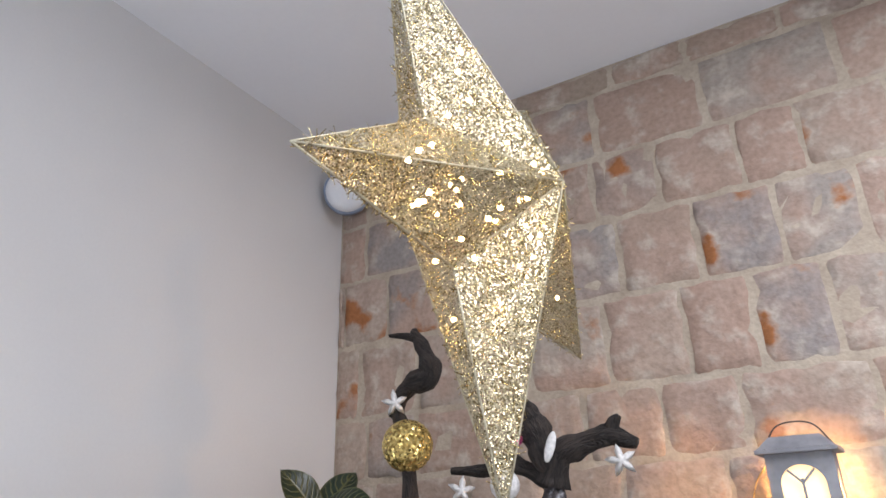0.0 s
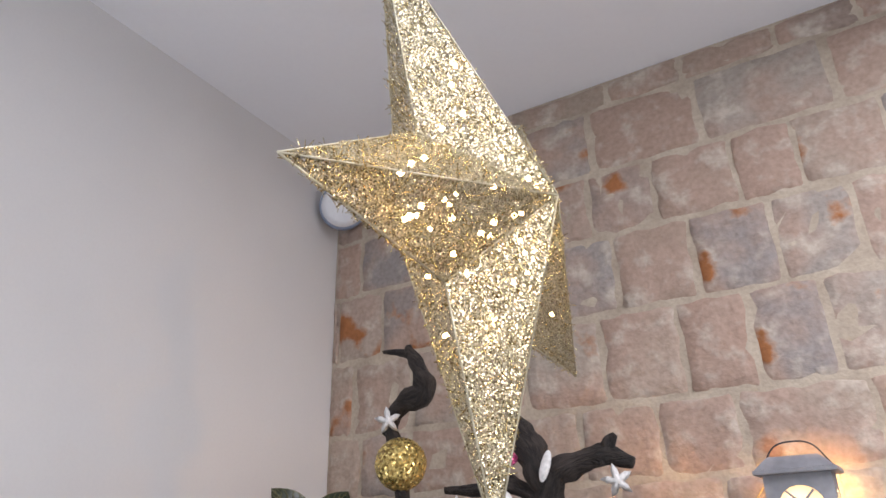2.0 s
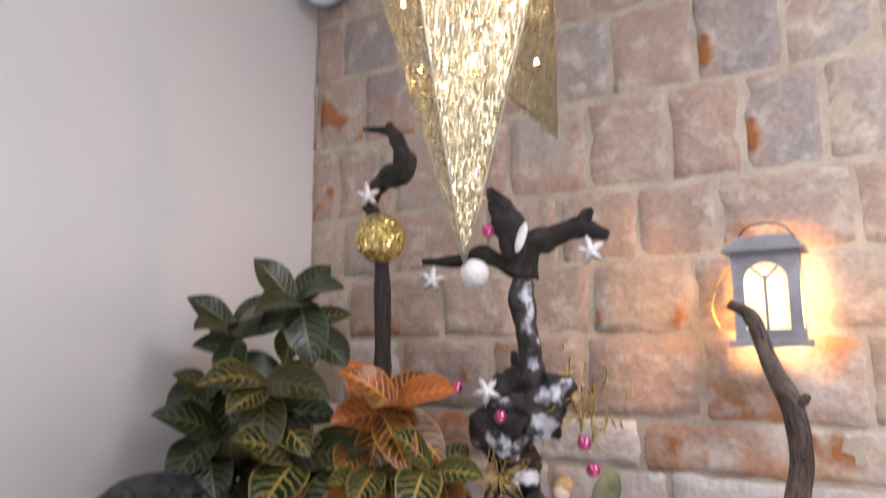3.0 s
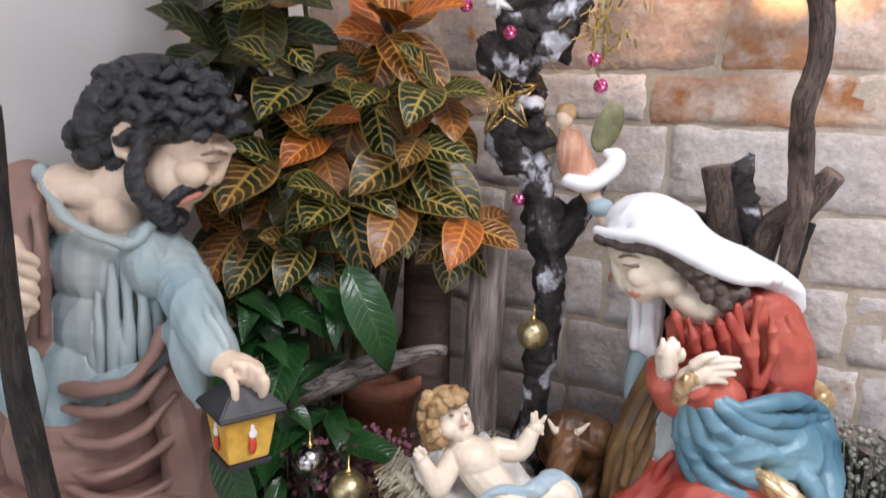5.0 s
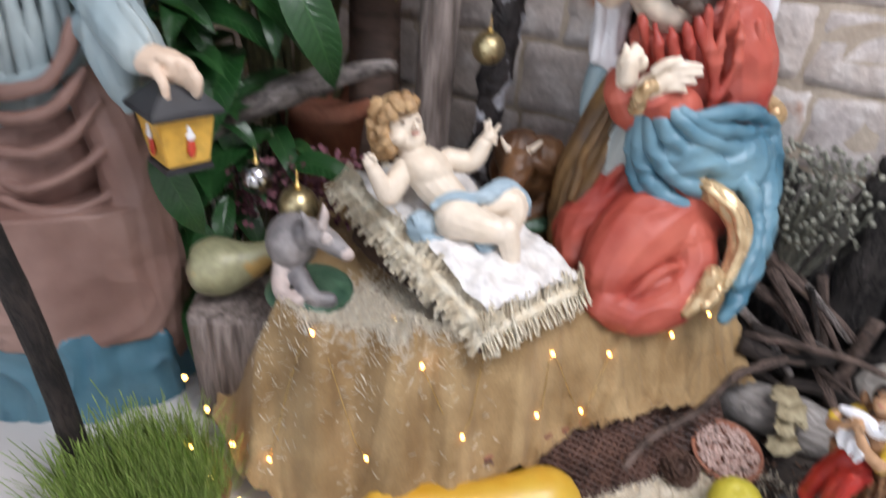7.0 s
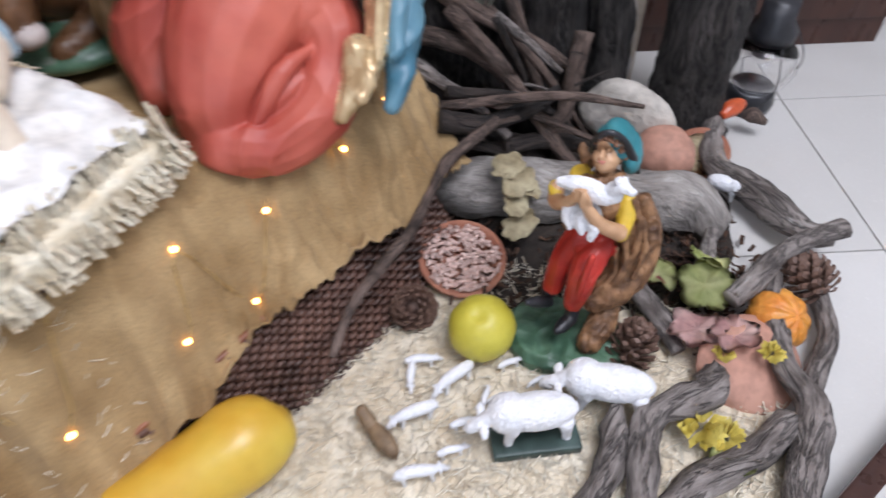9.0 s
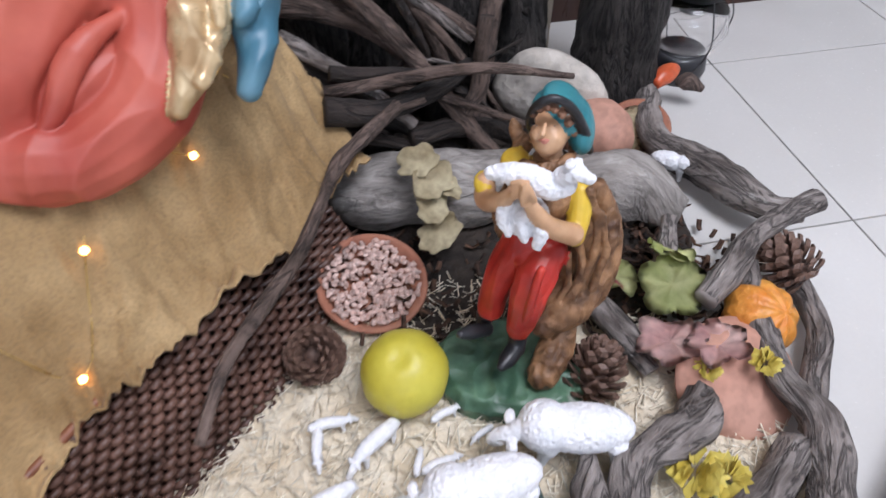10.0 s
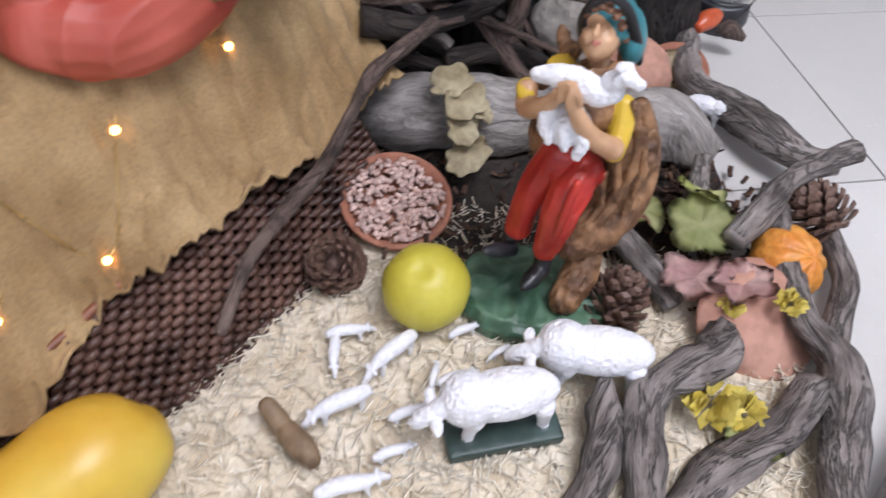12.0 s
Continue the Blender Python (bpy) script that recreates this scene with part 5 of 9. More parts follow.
        v.co = Vector((x * (1 + 0.05 * N3(1, (y, 0, 0), 30)), y * (1 + 0.1 * N3(4, (x, 0, 0), 22)), 0.016 - 0.012 * step(0.85, 1, d) + 0.020 * (0.5 - abs(N3(3, (x, y, 0), 16))) + 0.008 * N3(8, (x, y, 0), 40)))
    part("white_cloth", bm, M_CLOTHW, crib, "crumpled white cloth")
    bm = bmesh.new()
    box(bm, (-0.20, -0.10, -0.16), (0.21, 0.10, -0.055), 0.004)
    part("wooden_wedge", bm, M_WOODDARK, crib, "dark wooden wedge", False)
    return crib


M_CLOTHW = mat("white_painted_cloth", (0.72, 0.68, 0.63), (0.84, 0.82, 0.80), 0.55, 14, 0.2, 60)
M_BLOND = mat("painted_blond_hair", (0.34, 0.19, 0.08), (0.55, 0.36, 0.18), 0.5, 30, 0.8, 80, bdist=0.006)
make_crib()


def make_baby():
    P = [
        (0, E((0.019, 1.18, 0.654), (0.0366, 0.036, 0.0413), (0, 12, 0))), (0, E((0.035, 1.17, 0.639), (0.0271, 0.03, 0.0233))), (0, E((0.04, 1.162, 0.631), (0.0139, 0.02, 0.0102))), (0, E((0.013, 1.155, 0.647), (0.0184, 0.022, 0.0166))),
        (0, T((0.04, 1.142, 0.677, 0.0032), (0.044, 1.138, 0.669, 0.0045))), (3, T((0.036, 1.14, 0.658, 0.0027), (0.043, 1.138, 0.66, 0.0032), (0.048, 1.14, 0.662, 0.0023))), (4, E((0.017, 1.144, 0.676), (0.0059, 0.004, 0.0027))),
        (4, E((0.044, 1.146, 0.681), (0.0045, 0.004, 0.0027))), (4, T((0.006, 1.144, 0.686, 0.0014), (0.016, 1.142, 0.692, 0.0018), (0.024, 1.142, 0.69, 0.0014))),
        (4, T((0.037, 1.144, 0.692, 0.0014), (0.044, 1.145, 0.695, 0.0016), (0.049, 1.147, 0.692, 0.0014))), (1, E((-0.009, 1.19, 0.648), (0.0369, 0.038, 0.0511), (0, 8, 0))),
        (1, E((0.01, 1.185, 0.691), (0.0337, 0.034, 0.0215), (0, 8, 0))), (1, E((-0.018, 1.18, 0.609), (0.0189, 0.026, 0.0189))), (1, E((-0.033, 1.165, 0.684), (0.0115, 0.012, 0.0106))),
        (1, E((-0.037, 1.162, 0.663), (0.0115, 0.012, 0.0106))), (1, E((-0.032, 1.16, 0.642), (0.0116, 0.012, 0.0107))), (1, E((-0.02, 1.158, 0.625), (0.0116, 0.012, 0.0107))), (1, E((-0.006, 1.16, 0.611), (0.0116, 0.012, 0.0107))),
        (1, E((-0.016, 1.15, 0.679), (0.0114, 0.012, 0.0105))), (1, E((-0.018, 1.148, 0.657), (0.0114, 0.012, 0.0105))), (1, E((-0.011, 1.148, 0.638), (0.0115, 0.012, 0.0106))), (1, E((-0.011, 1.152, 0.695), (0.0114, 0.012, 0.0105))),
        (1, E((0.002, 1.158, 0.711), (0.0114, 0.012, 0.0105))), (1, E((0.021, 1.165, 0.715), (0.0115, 0.012, 0.0105))), (1, E((0.034, 1.165, 0.709), (0.0115, 0.012, 0.0106))), (1, E((-0.002, 1.146, 0.688), (0.0113, 0.012, 0.0104))),
        (1, E((0.01, 1.15, 0.702), (0.0114, 0.012, 0.0104))), (1, E((0.029, 1.152, 0.704), (0.0114, 0.012, 0.0105))), (1, E((-0.001, 1.15, 0.622), (0.0115, 0.012, 0.0106))), (1, E((-0.029, 1.18, 0.695), (0.0116, 0.012, 0.0107))),
        (0, T((0.034, 1.18, 0.612, 0.0246), (0.046, 1.17, 0.6, 0.0292))), (0, E((0.066, 1.16, 0.588), (0.0523, 0.045, 0.0374), (0, 24, 0))), (0, T((0.056, 1.16, 0.585, 0.0365), (0.084, 1.15, 0.558, 0.0392), (0.113, 1.14, 0.532, 0.0362))),
        (0, T((0.024, 1.15, 0.585, 0.0223), (0.006, 1.13, 0.556, 0.023), (-0.002, 1.125, 0.54, 0.0202), (-0.018, 1.12, 0.569, 0.0173), (-0.032, 1.12, 0.595, 0.0136))), (0, E((-0.038, 1.12, 0.606), (0.0126, 0.016, 0.0127))),
        (0, T((-0.043, 1.11, 0.607, 0.004), (-0.047, 1.108, 0.614, 0.0036))), (0, T((-0.041, 1.11, 0.615, 0.004), (-0.045, 1.108, 0.623, 0.0036))), (0, T((-0.034, 1.11, 0.62, 0.004), (-0.038, 1.108, 0.627, 0.0036))),
        (0, T((-0.027, 1.11, 0.616, 0.004), (-0.031, 1.108, 0.624, 0.0036))), (0, T((0.108, 1.18, 0.597, 0.0227), (0.142, 1.18, 0.594, 0.0218), (0.159, 1.18, 0.605, 0.0198), (0.171, 1.18, 0.632, 0.0159))),
        (0, E((0.18, 1.18, 0.647), (0.0158, 0.014, 0.0131))), (0, T((0.172, 1.175, 0.658, 0.0051), (0.169, 1.172, 0.675, 0.0037))), (0, T((0.178, 1.175, 0.662, 0.0051), (0.176, 1.172, 0.679, 0.0037))),
        (0, T((0.188, 1.175, 0.658, 0.0051), (0.194, 1.172, 0.672, 0.0037))), (0, T((0.187, 1.175, 0.64, 0.0051), (0.191, 1.172, 0.637, 0.0037))), (0, E((0.126, 1.12, 0.501), (0.0422, 0.05, 0.0424))),
        (0, T((0.123, 1.1, 0.517, 0.0388), (0.171, 1.075, 0.512, 0.0318), (0.203, 1.065, 0.51, 0.0245))), (0, T((0.212, 1.065, 0.514, 0.0236), (0.223, 1.06, 0.481, 0.0201), (0.229, 1.055, 0.452, 0.0167), (0.24, 1.05, 0.429, 0.0131))),
        (0, T((0.237, 1.05, 0.431, 0.0114), (0.253, 1.045, 0.423, 0.0087))), (0, T((0.176, 1.13, 0.522, 0.0286), (0.22, 1.14, 0.532, 0.0342), (0.232, 1.13, 0.515, 0.0303), (0.229, 1.11, 0.496, 0.0209))),
        (2, E((0.062, 1.11, 0.488), (0.0284, 0.03, 0.0312))), (2, T((0.047, 1.095, 0.512, 0.0072), (0.067, 1.085, 0.479, 0.0081), (0.103, 1.08, 0.475, 0.0063))),
        (2, T((0.08, 1.09, 0.542, 0.0054), (0.108, 1.095, 0.561, 0.0071), (0.148, 1.105, 0.553, 0.0099), (0.181, 1.12, 0.555, 0.0127), (0.215, 1.14, 0.562, 0.0119))),
        (2, T((0.181, 1.12, 0.553, 0.0163), (0.217, 1.15, 0.555, 0.0204), (0.252, 1.15, 0.532, 0.0158), (0.259, 1.15, 0.511, 0.0103))), (2, E((0.18, 1.08, 0.473), (0.0196, 0.02, 0.0126))),
    ]
    ob = sculpt("infant_statue", P, [M_PALE, M_BLOND, M_BABYBLUE, M_LIP, M_BROW], 0.0018, {1: (0.003, 90, 50, (0, 0, 1)), 2: (0.003, 50, 10, (1, 0, 0))}, 2)
    ob.matrix_world = NAT
    return tagged(ob, "pale painted plaster statue of an infant lying on straw", "statue")


make_baby()

# ---- hanging star ----
def glitter(name, dark, light, scale=260.0, holes=True):
    """Woven glitter threads: sparkling flakes, and gaps between the threads."""
    m, t, b, N, L = nodes_of(name)
    tc, vo, no = N("ShaderNodeTexCoord"), N("ShaderNodeTexVoronoi"), N("ShaderNodeTexNoise")
    vo.inputs["Scale"].default_value, no.inputs["Scale"].default_value = scale, 14
    L(tc.outputs["Object"], vo.inputs["Vector"])
    L(tc.outputs["Object"], no.inputs["Vector"])
    sep = N("ShaderNodeSeparateColor")
    L(vo.outputs["Color"], sep.inputs[0])
    ramp = N("ShaderNodeValToRGB")
    ramp.color_ramp.elements[0].color, ramp.color_ramp.elements[1].color = (*dark, 1), (*light, 1)
    L(sep.outputs[0], ramp.inputs[0])
    L(ramp.outputs[0], b.inputs["Base Color"])
    b.inputs["Metallic"].default_value = 0.75
    rr = N("ShaderNodeMapRange")
    rr.inputs["To Min"].default_value, rr.inputs["To Max"].default_value = 0.12, 0.5
    L(sep.outputs[1], rr.inputs[0])
    L(rr.outputs[0], b.inputs["Roughness"])
    sub, add, nrm, geo = N("ShaderNodeVectorMath"), N("ShaderNodeVectorMath"), N("ShaderNodeVectorMath"), N("ShaderNodeNewGeometry")
    sub.operation, add.operation, nrm.operation = "SUBTRACT", "ADD", "NORMALIZE"
    sub.inputs[1].default_value = (0.5, 0.5, 0.5)
    L(vo.outputs["Color"], sub.inputs[0])
    sc = N("ShaderNodeVectorMath")
    sc.operation = "SCALE"
    sc.inputs["Scale"].default_value = 1.3
    L(sub.outputs[0], sc.inputs[0])
    L(geo.outputs["Normal"], add.inputs[0])
    L(sc.outputs[0], add.inputs[1])
    L(add.outputs[0], nrm.inputs[0])
    L(nrm.outputs[0], b.inputs["Normal"])
    if holes:
        gt = N("ShaderNodeMath")
        gt.operation = "GREATER_THAN"
        gt.inputs[1].default_value = 0.36
        L(sep.outputs[2], gt.inputs[0])
        L(gt.outputs[0], b.inputs["Alpha"])
    return m


M_GLITTER = glitter("gold_silver_glitter_net", (0.16, 0.11, 0.03), (0.80, 0.73, 0.52), 740)
M_GLITBALL = glitter("gold_glitter", (0.30, 0.19, 0.04), (0.85, 0.66, 0.25), 170, False)
M_GOLDWIRE = mat("gold_wire", (0.70, 0.46, 0.14), (0.85, 0.62, 0.24), 0.3, 20, 0.1, 60, metal=1.0)
M_STARWIRE = mat("pale_gold_wire", (0.45, 0.40, 0.28), (0.62, 0.58, 0.45), 0.5, 20, 0.1, 60, metal=0.6)
M_BULB = glow("warm_bulb", (1.0, 0.66, 0.24), 90.0)
M_TINSEL = mat("gold_tinsel_thread", (0.62, 0.44, 0.14), (0.95, 0.82, 0.50), 0.22, 60, 0.1, 90, metal=1.0, rnd=0.3, island=True)


def make_star(c, R, thick, normal_rot, spin):
    random.seed(5)
    star = thing("star_lantern", "large hanging five-pointed star of gold glitter netting with lights inside", "star ornament", Matrix.Translation(c) @ normal_rot @ pose(0, 0, 0, 0, 0, spin))
    ring = []
    for k in range(10):
        r = R if k % 2 == 0 else R * 0.40
        ring.append(Vector((r * math.cos(math.pi * k / 5), r * math.sin(math.pi * k / 5), 0)))
    bm = bmesh.new()
    n = 22
    for s in (-1, 1):
        top = Vector((0, 0, s * thick))
        for k in range(10):
            a, b = ring[k], ring[(k + 1) % 10]
            grid = []
            for i in range(n + 1):
                row = []
                for j in range(i + 1):
                    p = top * (1 - i / n) + (a * (1 - j / i) + b * (j / i)) * (i / n) if i else top.copy()
                    p = p + Vector((N3(1, p, 130), N3(2, p, 130), N3(3, p, 130))) * 0.004
                    row.append(bm.verts.new(p))
                grid.append(row)
            for i in range(n):
                for j in range(i + 1):
                    f = (grid[i][j], grid[i + 1][j], grid[i + 1][j + 1])
                    bm.faces.new(f if s > 0 else f[::-1])
                    if j < i:
                        f = (grid[i][j], grid[i + 1][j + 1], grid[i][j + 1])
                        bm.faces.new(f if s > 0 else f[::-1])
    part("glitter_net", bm, M_GLITTER, star, "sparkling gold and silver glitter netting")
    bm = bmesh.new()
    for k in range(10):
        a, b = ring[k], ring[(k + 1) % 10]
        tube(bm, [(*a, 0.0012), (*((a + b) / 2), 0.0012), (*b, 0.0012)], 2, 6)
        for s in (-1, 1):
            t = Vector((0, 0, s * thick))
            tube(bm, [(*a, 0.0011), (*((a + t) / 2), 0.0011), (*t, 0.0011)], 2, 6)
    part("wire_frame", bm, M_STARWIRE, star)
    bm = bmesh.new()
    for k in range(3400):
        s, i = random.choice((-1, 1)), random.randrange(10)
        u, v = sorted((random.random(), random.random()))
        p = ring[i] * u + ring[(i + 1) % 10] * (v - u) + Vector((0, 0, s * thick)) * (1 - v)
        d = Vector((random.gauss(0, 1), random.gauss(0, 1), random.gauss(0, 0.5))).normalized() * random.uniform(0.004, 0.011)
        off = Vector((0, 0, s)) * random.uniform(0.0, 0.004)
        strand(bm, p - d + off, p + d + off, random.uniform(0.0003, 0.0007))
    part("tinsel_threads", bm, M_TINSEL, star, "loose gold tinsel threads")
    for k in range(40):
        an, rr = random.uniform(0, 2 * math.pi), random.random() ** 0.5
        w = abs(((an * 5 / (2 * math.pi)) % 1) * 2 - 1)
        rad = R * (0.36 + 0.5 * w ** 3) * rr
        zz = thick * max(0.15, 1 - rr) * random.choice((-0.8, 0.84, 0.9))
        bm = bmesh.new()
        ball(bm, (rad * math.cos(an), rad * math.sin(an), zz), 0.0037, seg=8, rings=6)
        part("bulb", bm, M_BULB, star, "small warm lit bulb" if k == 0 else "")
    return star


_f = Matrix(((0.043, 0.018, 0.999, 0), (-0.836, 0.548, 0.026, 0), (-0.547, -0.836, 0.039, 0), (0, 0, 0, 1)))
STAR = make_star((1.149, -1.119, 2.016), 0.383, 0.115, _f, 270)
bm = bmesh.new()
tube(bm, [(1.143, -1.33, 2.33, 0.001), (1.14, -1.335, 2.7, 0.001), (1.14, -1.335, 3.02, 0.001)], 2, 5)
tagged(link_mesh("hanging_thread", bm, M_GOLDWIRE), "thin thread that holds the star from the ceiling", "thread")


# ---- on the walls and hanging ----
M_WHITE = mat("white_plastic", (0.70, 0.71, 0.74), (0.76, 0.77, 0.80), 0.35, 4, 0.05, 60, fine=0.05)
M_BLUEGREY = mat("blue_grey_rim", (0.20, 0.24, 0.33), (0.28, 0.32, 0.42), 0.4, 6, 0.05, 60, fine=0.1)
M_SHELL = mat("white_starfish", (0.70, 0.68, 0.66), (0.85, 0.84, 0.83), 0.7, 30, 0.7, 150, bdist=0.004)
M_PINK = glitter("pink_glitter", (0.50, 0.04, 0.16), (0.90, 0.22, 0.42), 300, False)
M_LANTERN = mat("grey_painted_tin", (0.20, 0.20, 0.22), (0.30, 0.30, 0.32), 0.55, 12, 0.2, 60, fine=0.2)
M_LITGLASS = glow("lit_frosted_glass", (1.0, 0.66, 0.30), 1.5, (0.9, 0.8, 0.6))
M_GOLDBAUBLE = mat("satin_gold_bauble", (0.50, 0.40, 0.20), (0.62, 0.52, 0.30), 0.32, 20, 0.3, 120, metal=0.9)
M_SILVER = mat("silver_bauble", (0.6, 0.6, 0.62), (0.75, 0.75, 0.78), 0.12, 10, 0.05, 60, metal=1.0, fine=0.1)


def make_wall_lamp():
    lamp = thing("wall_lamp", "round white bulkhead lamp with blue-grey rim in the corner", "wall lamp", look((0.10, -0.10, 2.80), (1.25, -1.6, 2.2)) @ pose(0, 0, -0.03, 180, 0, 0) @ Matrix.Scale(0.78, 4))
    part("lamp_cover", lathe(bmesh.new(), [(0.0, -0.05), (0.10, -0.05), (0.102, -0.03), (0.098, -0.012), (0.075, 0.0), (0.0, 0.0)], 40), M_WHITE, lamp)
    part("rim", lathe(bmesh.new(), [(0.103, -0.085), (0.112, -0.075), (0.112, -0.03), (0.1035, -0.028)], 40), M_BLUEGREY, lamp, "blue-grey rim")
    part("bracket", tube(bmesh.new(), [(0, 0, -0.07, 0.03), (-0.02, 0.0, -0.12, 0.025), (-0.05, 0.0, -0.16, 0.03)], 3, 12), M_BLUEGREY, lamp)


make_wall_lamp()


def starfish_mesh():
    bm = bmesh.new()
    top, bot, ring = bm.verts.new((0, 0, 0.007)), bm.verts.new((0, 0, -0.004)), []
    for k in range(20):
        a = 2 * math.pi * k / 20 + math.pi / 2
        r = (0.034, 0.022, 0.0125, 0.022)[k % 4]
        r *= 1 + 0.06 * math.sin(k * 2.3)
        ring.append(bm.verts.new((r * math.cos(a) + 0.0 * k, r * math.sin(a), 0.0)))
    for k in range(20):
        bm.faces.new((ring[k], ring[(k + 1) % 20], top))
        bm.faces.new((ring[(k + 1) % 20], ring[k], bot))
    return bm


STARFISH = tagged(link_mesh("starfish_ornament", starfish_mesh(), M_SHELL), "small white starfish ornament tied on a branch", "starfish", group="white starfish ornaments")
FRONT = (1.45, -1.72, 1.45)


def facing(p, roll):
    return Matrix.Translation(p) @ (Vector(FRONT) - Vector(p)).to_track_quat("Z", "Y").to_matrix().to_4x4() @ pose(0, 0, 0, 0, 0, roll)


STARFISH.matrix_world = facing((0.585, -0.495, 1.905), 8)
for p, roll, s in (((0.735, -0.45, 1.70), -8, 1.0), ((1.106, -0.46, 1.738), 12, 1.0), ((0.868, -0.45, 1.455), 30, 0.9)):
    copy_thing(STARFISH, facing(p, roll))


def on_line(bm, x, y, z, r):
    ball(bm, (x, y, z), r, seg=24, rings=16)
    return bm


bm = bmesh.new()
ball(bm, (0, 0, 0), 0.062, seg=48, rings=32)
for v in bm.verts:
    v.co *= 1 + 0.04 * N3(4, v.co, 160)
gb = link_mesh("glitter_ball", bm, M_GLITBALL)
gb.location = (0.578, -0.43, 1.812)
tagged(gb, "gold glitter ball stuck on a dark pole", "ball ornament")
bm = bmesh.new()
tube(bm, [(0.585, -0.40, 1.20, 0.022), (0.582, -0.42, 1.5, 0.020), (0.578, -0.43, 1.80, 0.018), (0.548, -0.43, 1.905, 0.019), (0.585, -0.43, 1.955, 0.026), (0.645, -0.43, 1.975, 0.030), (0.640, -0.43, 2.02, 0.022), (0.612, -0.43, 2.075, 0.016), (0.600, -0.43, 2.10, 0.008)], 7, 12, 0.35, 3, 40)
tube(bm, [(0.612, -0.43, 2.075, 0.012), (0.57, -0.435, 2.088, 0.009), (0.53, -0.44, 2.094, 0.004)], 4, 8, 0.3, 6, 60)
tube(bm, [(0.548, -0.43, 1.905, 0.014), (0.53, -0.43, 1.885, 0.008)], 3, 8, 0.3, 6, 60)
tagged(link_mesh("dark_wood_pole", bm, M_DARKWOOD), "dark gnarled wooden pole rising from the plants", "pole")


def make_driftwood_tree():
    tree = thing("driftwood_tree", "gnarled charred driftwood trunk with ash-white streaks", "driftwood", pose(0.95, -0.25, 0))
    off = Matrix.Translation((-0.95, 0.25, 0))

    def limb(name, pts, mt, rough, seed, freq=26, n=7, seg=16):
        bm = tube(bmesh.new(), pts, n, seg, rough, seed, freq)
        bmesh.ops.transform(bm, matrix=off, verts=bm.verts)
        part(name, bm, mt, tree)

    limb("trunk", [(0.94, -0.25, 0.0, 0.043), (0.94, -0.25, 0.55, 0.037), (0.96, -0.25, 0.80, 0.032), (0.95, -0.27, 0.95, 0.037), (0.905, -0.29, 1.12, 0.036), (0.875, -0.32, 1.30, 0.040), (0.915, -0.36, 1.44, 0.036), (0.955, -0.41, 1.54, 0.022), (0.948, -0.43, 1.63, 0.023), (0.945, -0.43, 1.72, 0.024)], M_BURNT, 0.62, 2, 34, 9, 20)
    limb("limb", [(0.945, -0.43, 1.70, 0.03), (0.965, -0.43, 1.755, 0.028), (1.01, -0.43, 1.777, 0.024), (1.075, -0.43, 1.79, 0.022), (1.135, -0.43, 1.772, 0.012)], M_DARKWOOD, 0.4, 4, 40)
    limb("limb", [(0.955, -0.43, 1.72, 0.028), (0.925, -0.43, 1.80, 0.034), (0.90, -0.43, 1.85, 0.026), (0.872, -0.43, 1.90, 0.008)], M_DARKWOOD, 0.5, 7, 40)
    limb("limb", [(0.945, -0.43, 1.71, 0.024), (0.89, -0.43, 1.735, 0.02), (0.85, -0.43, 1.752, 0.02), (0.78, -0.43, 1.742, 0.013), (0.70, -0.43, 1.745, 0.007)], M_DARKWOOD, 0.4, 9, 40)
    limb("limb", [(1.08, -0.43, 1.79, 0.014), (1.09, -0.43, 1.815, 0.014), (1.105, -0.43, 1.83, 0.006)], M_DARKWOOD, 0.4, 1, 60)
    limb("knot", [(0.90, -0.33, 1.33, 0.05), (0.83, -0.36, 1.37, 0.048), (0.80, -0.36, 1.40, 0.02)], M_BURNT, 0.6, 12, 40)
    limb("knot", [(0.93, -0.34, 1.38, 0.05), (0.99, -0.36, 1.45, 0.045), (1.03, -0.37, 1.47, 0.016)], M_BURNT, 0.6, 14, 40)
    limb("knot", [(0.88, -0.30, 1.12, 0.04), (0.86, -0.33, 1.20, 0.05), (0.87, -0.33, 1.26, 0.03)], M_BURNT, 0.6, 15, 40)
    rng = random.Random(19)
    for cx, cy, cz, n, spread in ((0.925, -0.36, 1.42, 14, 0.085), (0.90, -0.32, 1.22, 6, 0.05), (0.94, -0.27, 0.98, 5, 0.045)):
        for k in range(n):
            a = Vector((rng.gauss(0, 1), rng.gauss(-0.2, 0.4), rng.gauss(0, 0.8))).normalized()
            c = Vector((cx + rng.gauss(0, 0.02), cy + rng.gauss(0, 0.01), cz + rng.gauss(0, 0.035)))
            m, e = c + a * spread * 0.6, c + a * spread + Vector((rng.gauss(0, 0.012), 0, rng.gauss(0, 0.015)))
            limb("knot", [(*c, 0.030), (*m, rng.uniform(0.016, 0.026)), (*e, rng.uniform(0.004, 0.010))], M_BURNT if k % 3 else M_DARKWOOD, 0.6, 30 + k, 45, 6, 12)
    limb("limb", [(0.95, -0.26, 0.93, 0.04), (1.02, -0.22, 1.05, 0.026), (1.05, -0.2, 1.12, 0.01)], M_BURNT, 0.5, 18, 40)


make_driftwood_tree()
bm = on_line(bmesh.new(), 0, 0, 0, 0.032)
o = link_mesh("white_ball", bm, M_SHELL)
o.location = (0.852, -0.47, 1.705)
tagged(o, "matt white ball hung on the driftwood", "ball ornament")
bm = bmesh.new()
ball(bm, (0, 0, 0), (0.011, 0.006, 0.033), seg=14, rings=10)
o = link_mesh("white_shell", bm, M_SHELL)
o.matrix_world = pose(0.962, -0.47, 1.775, 0, 20, 0)
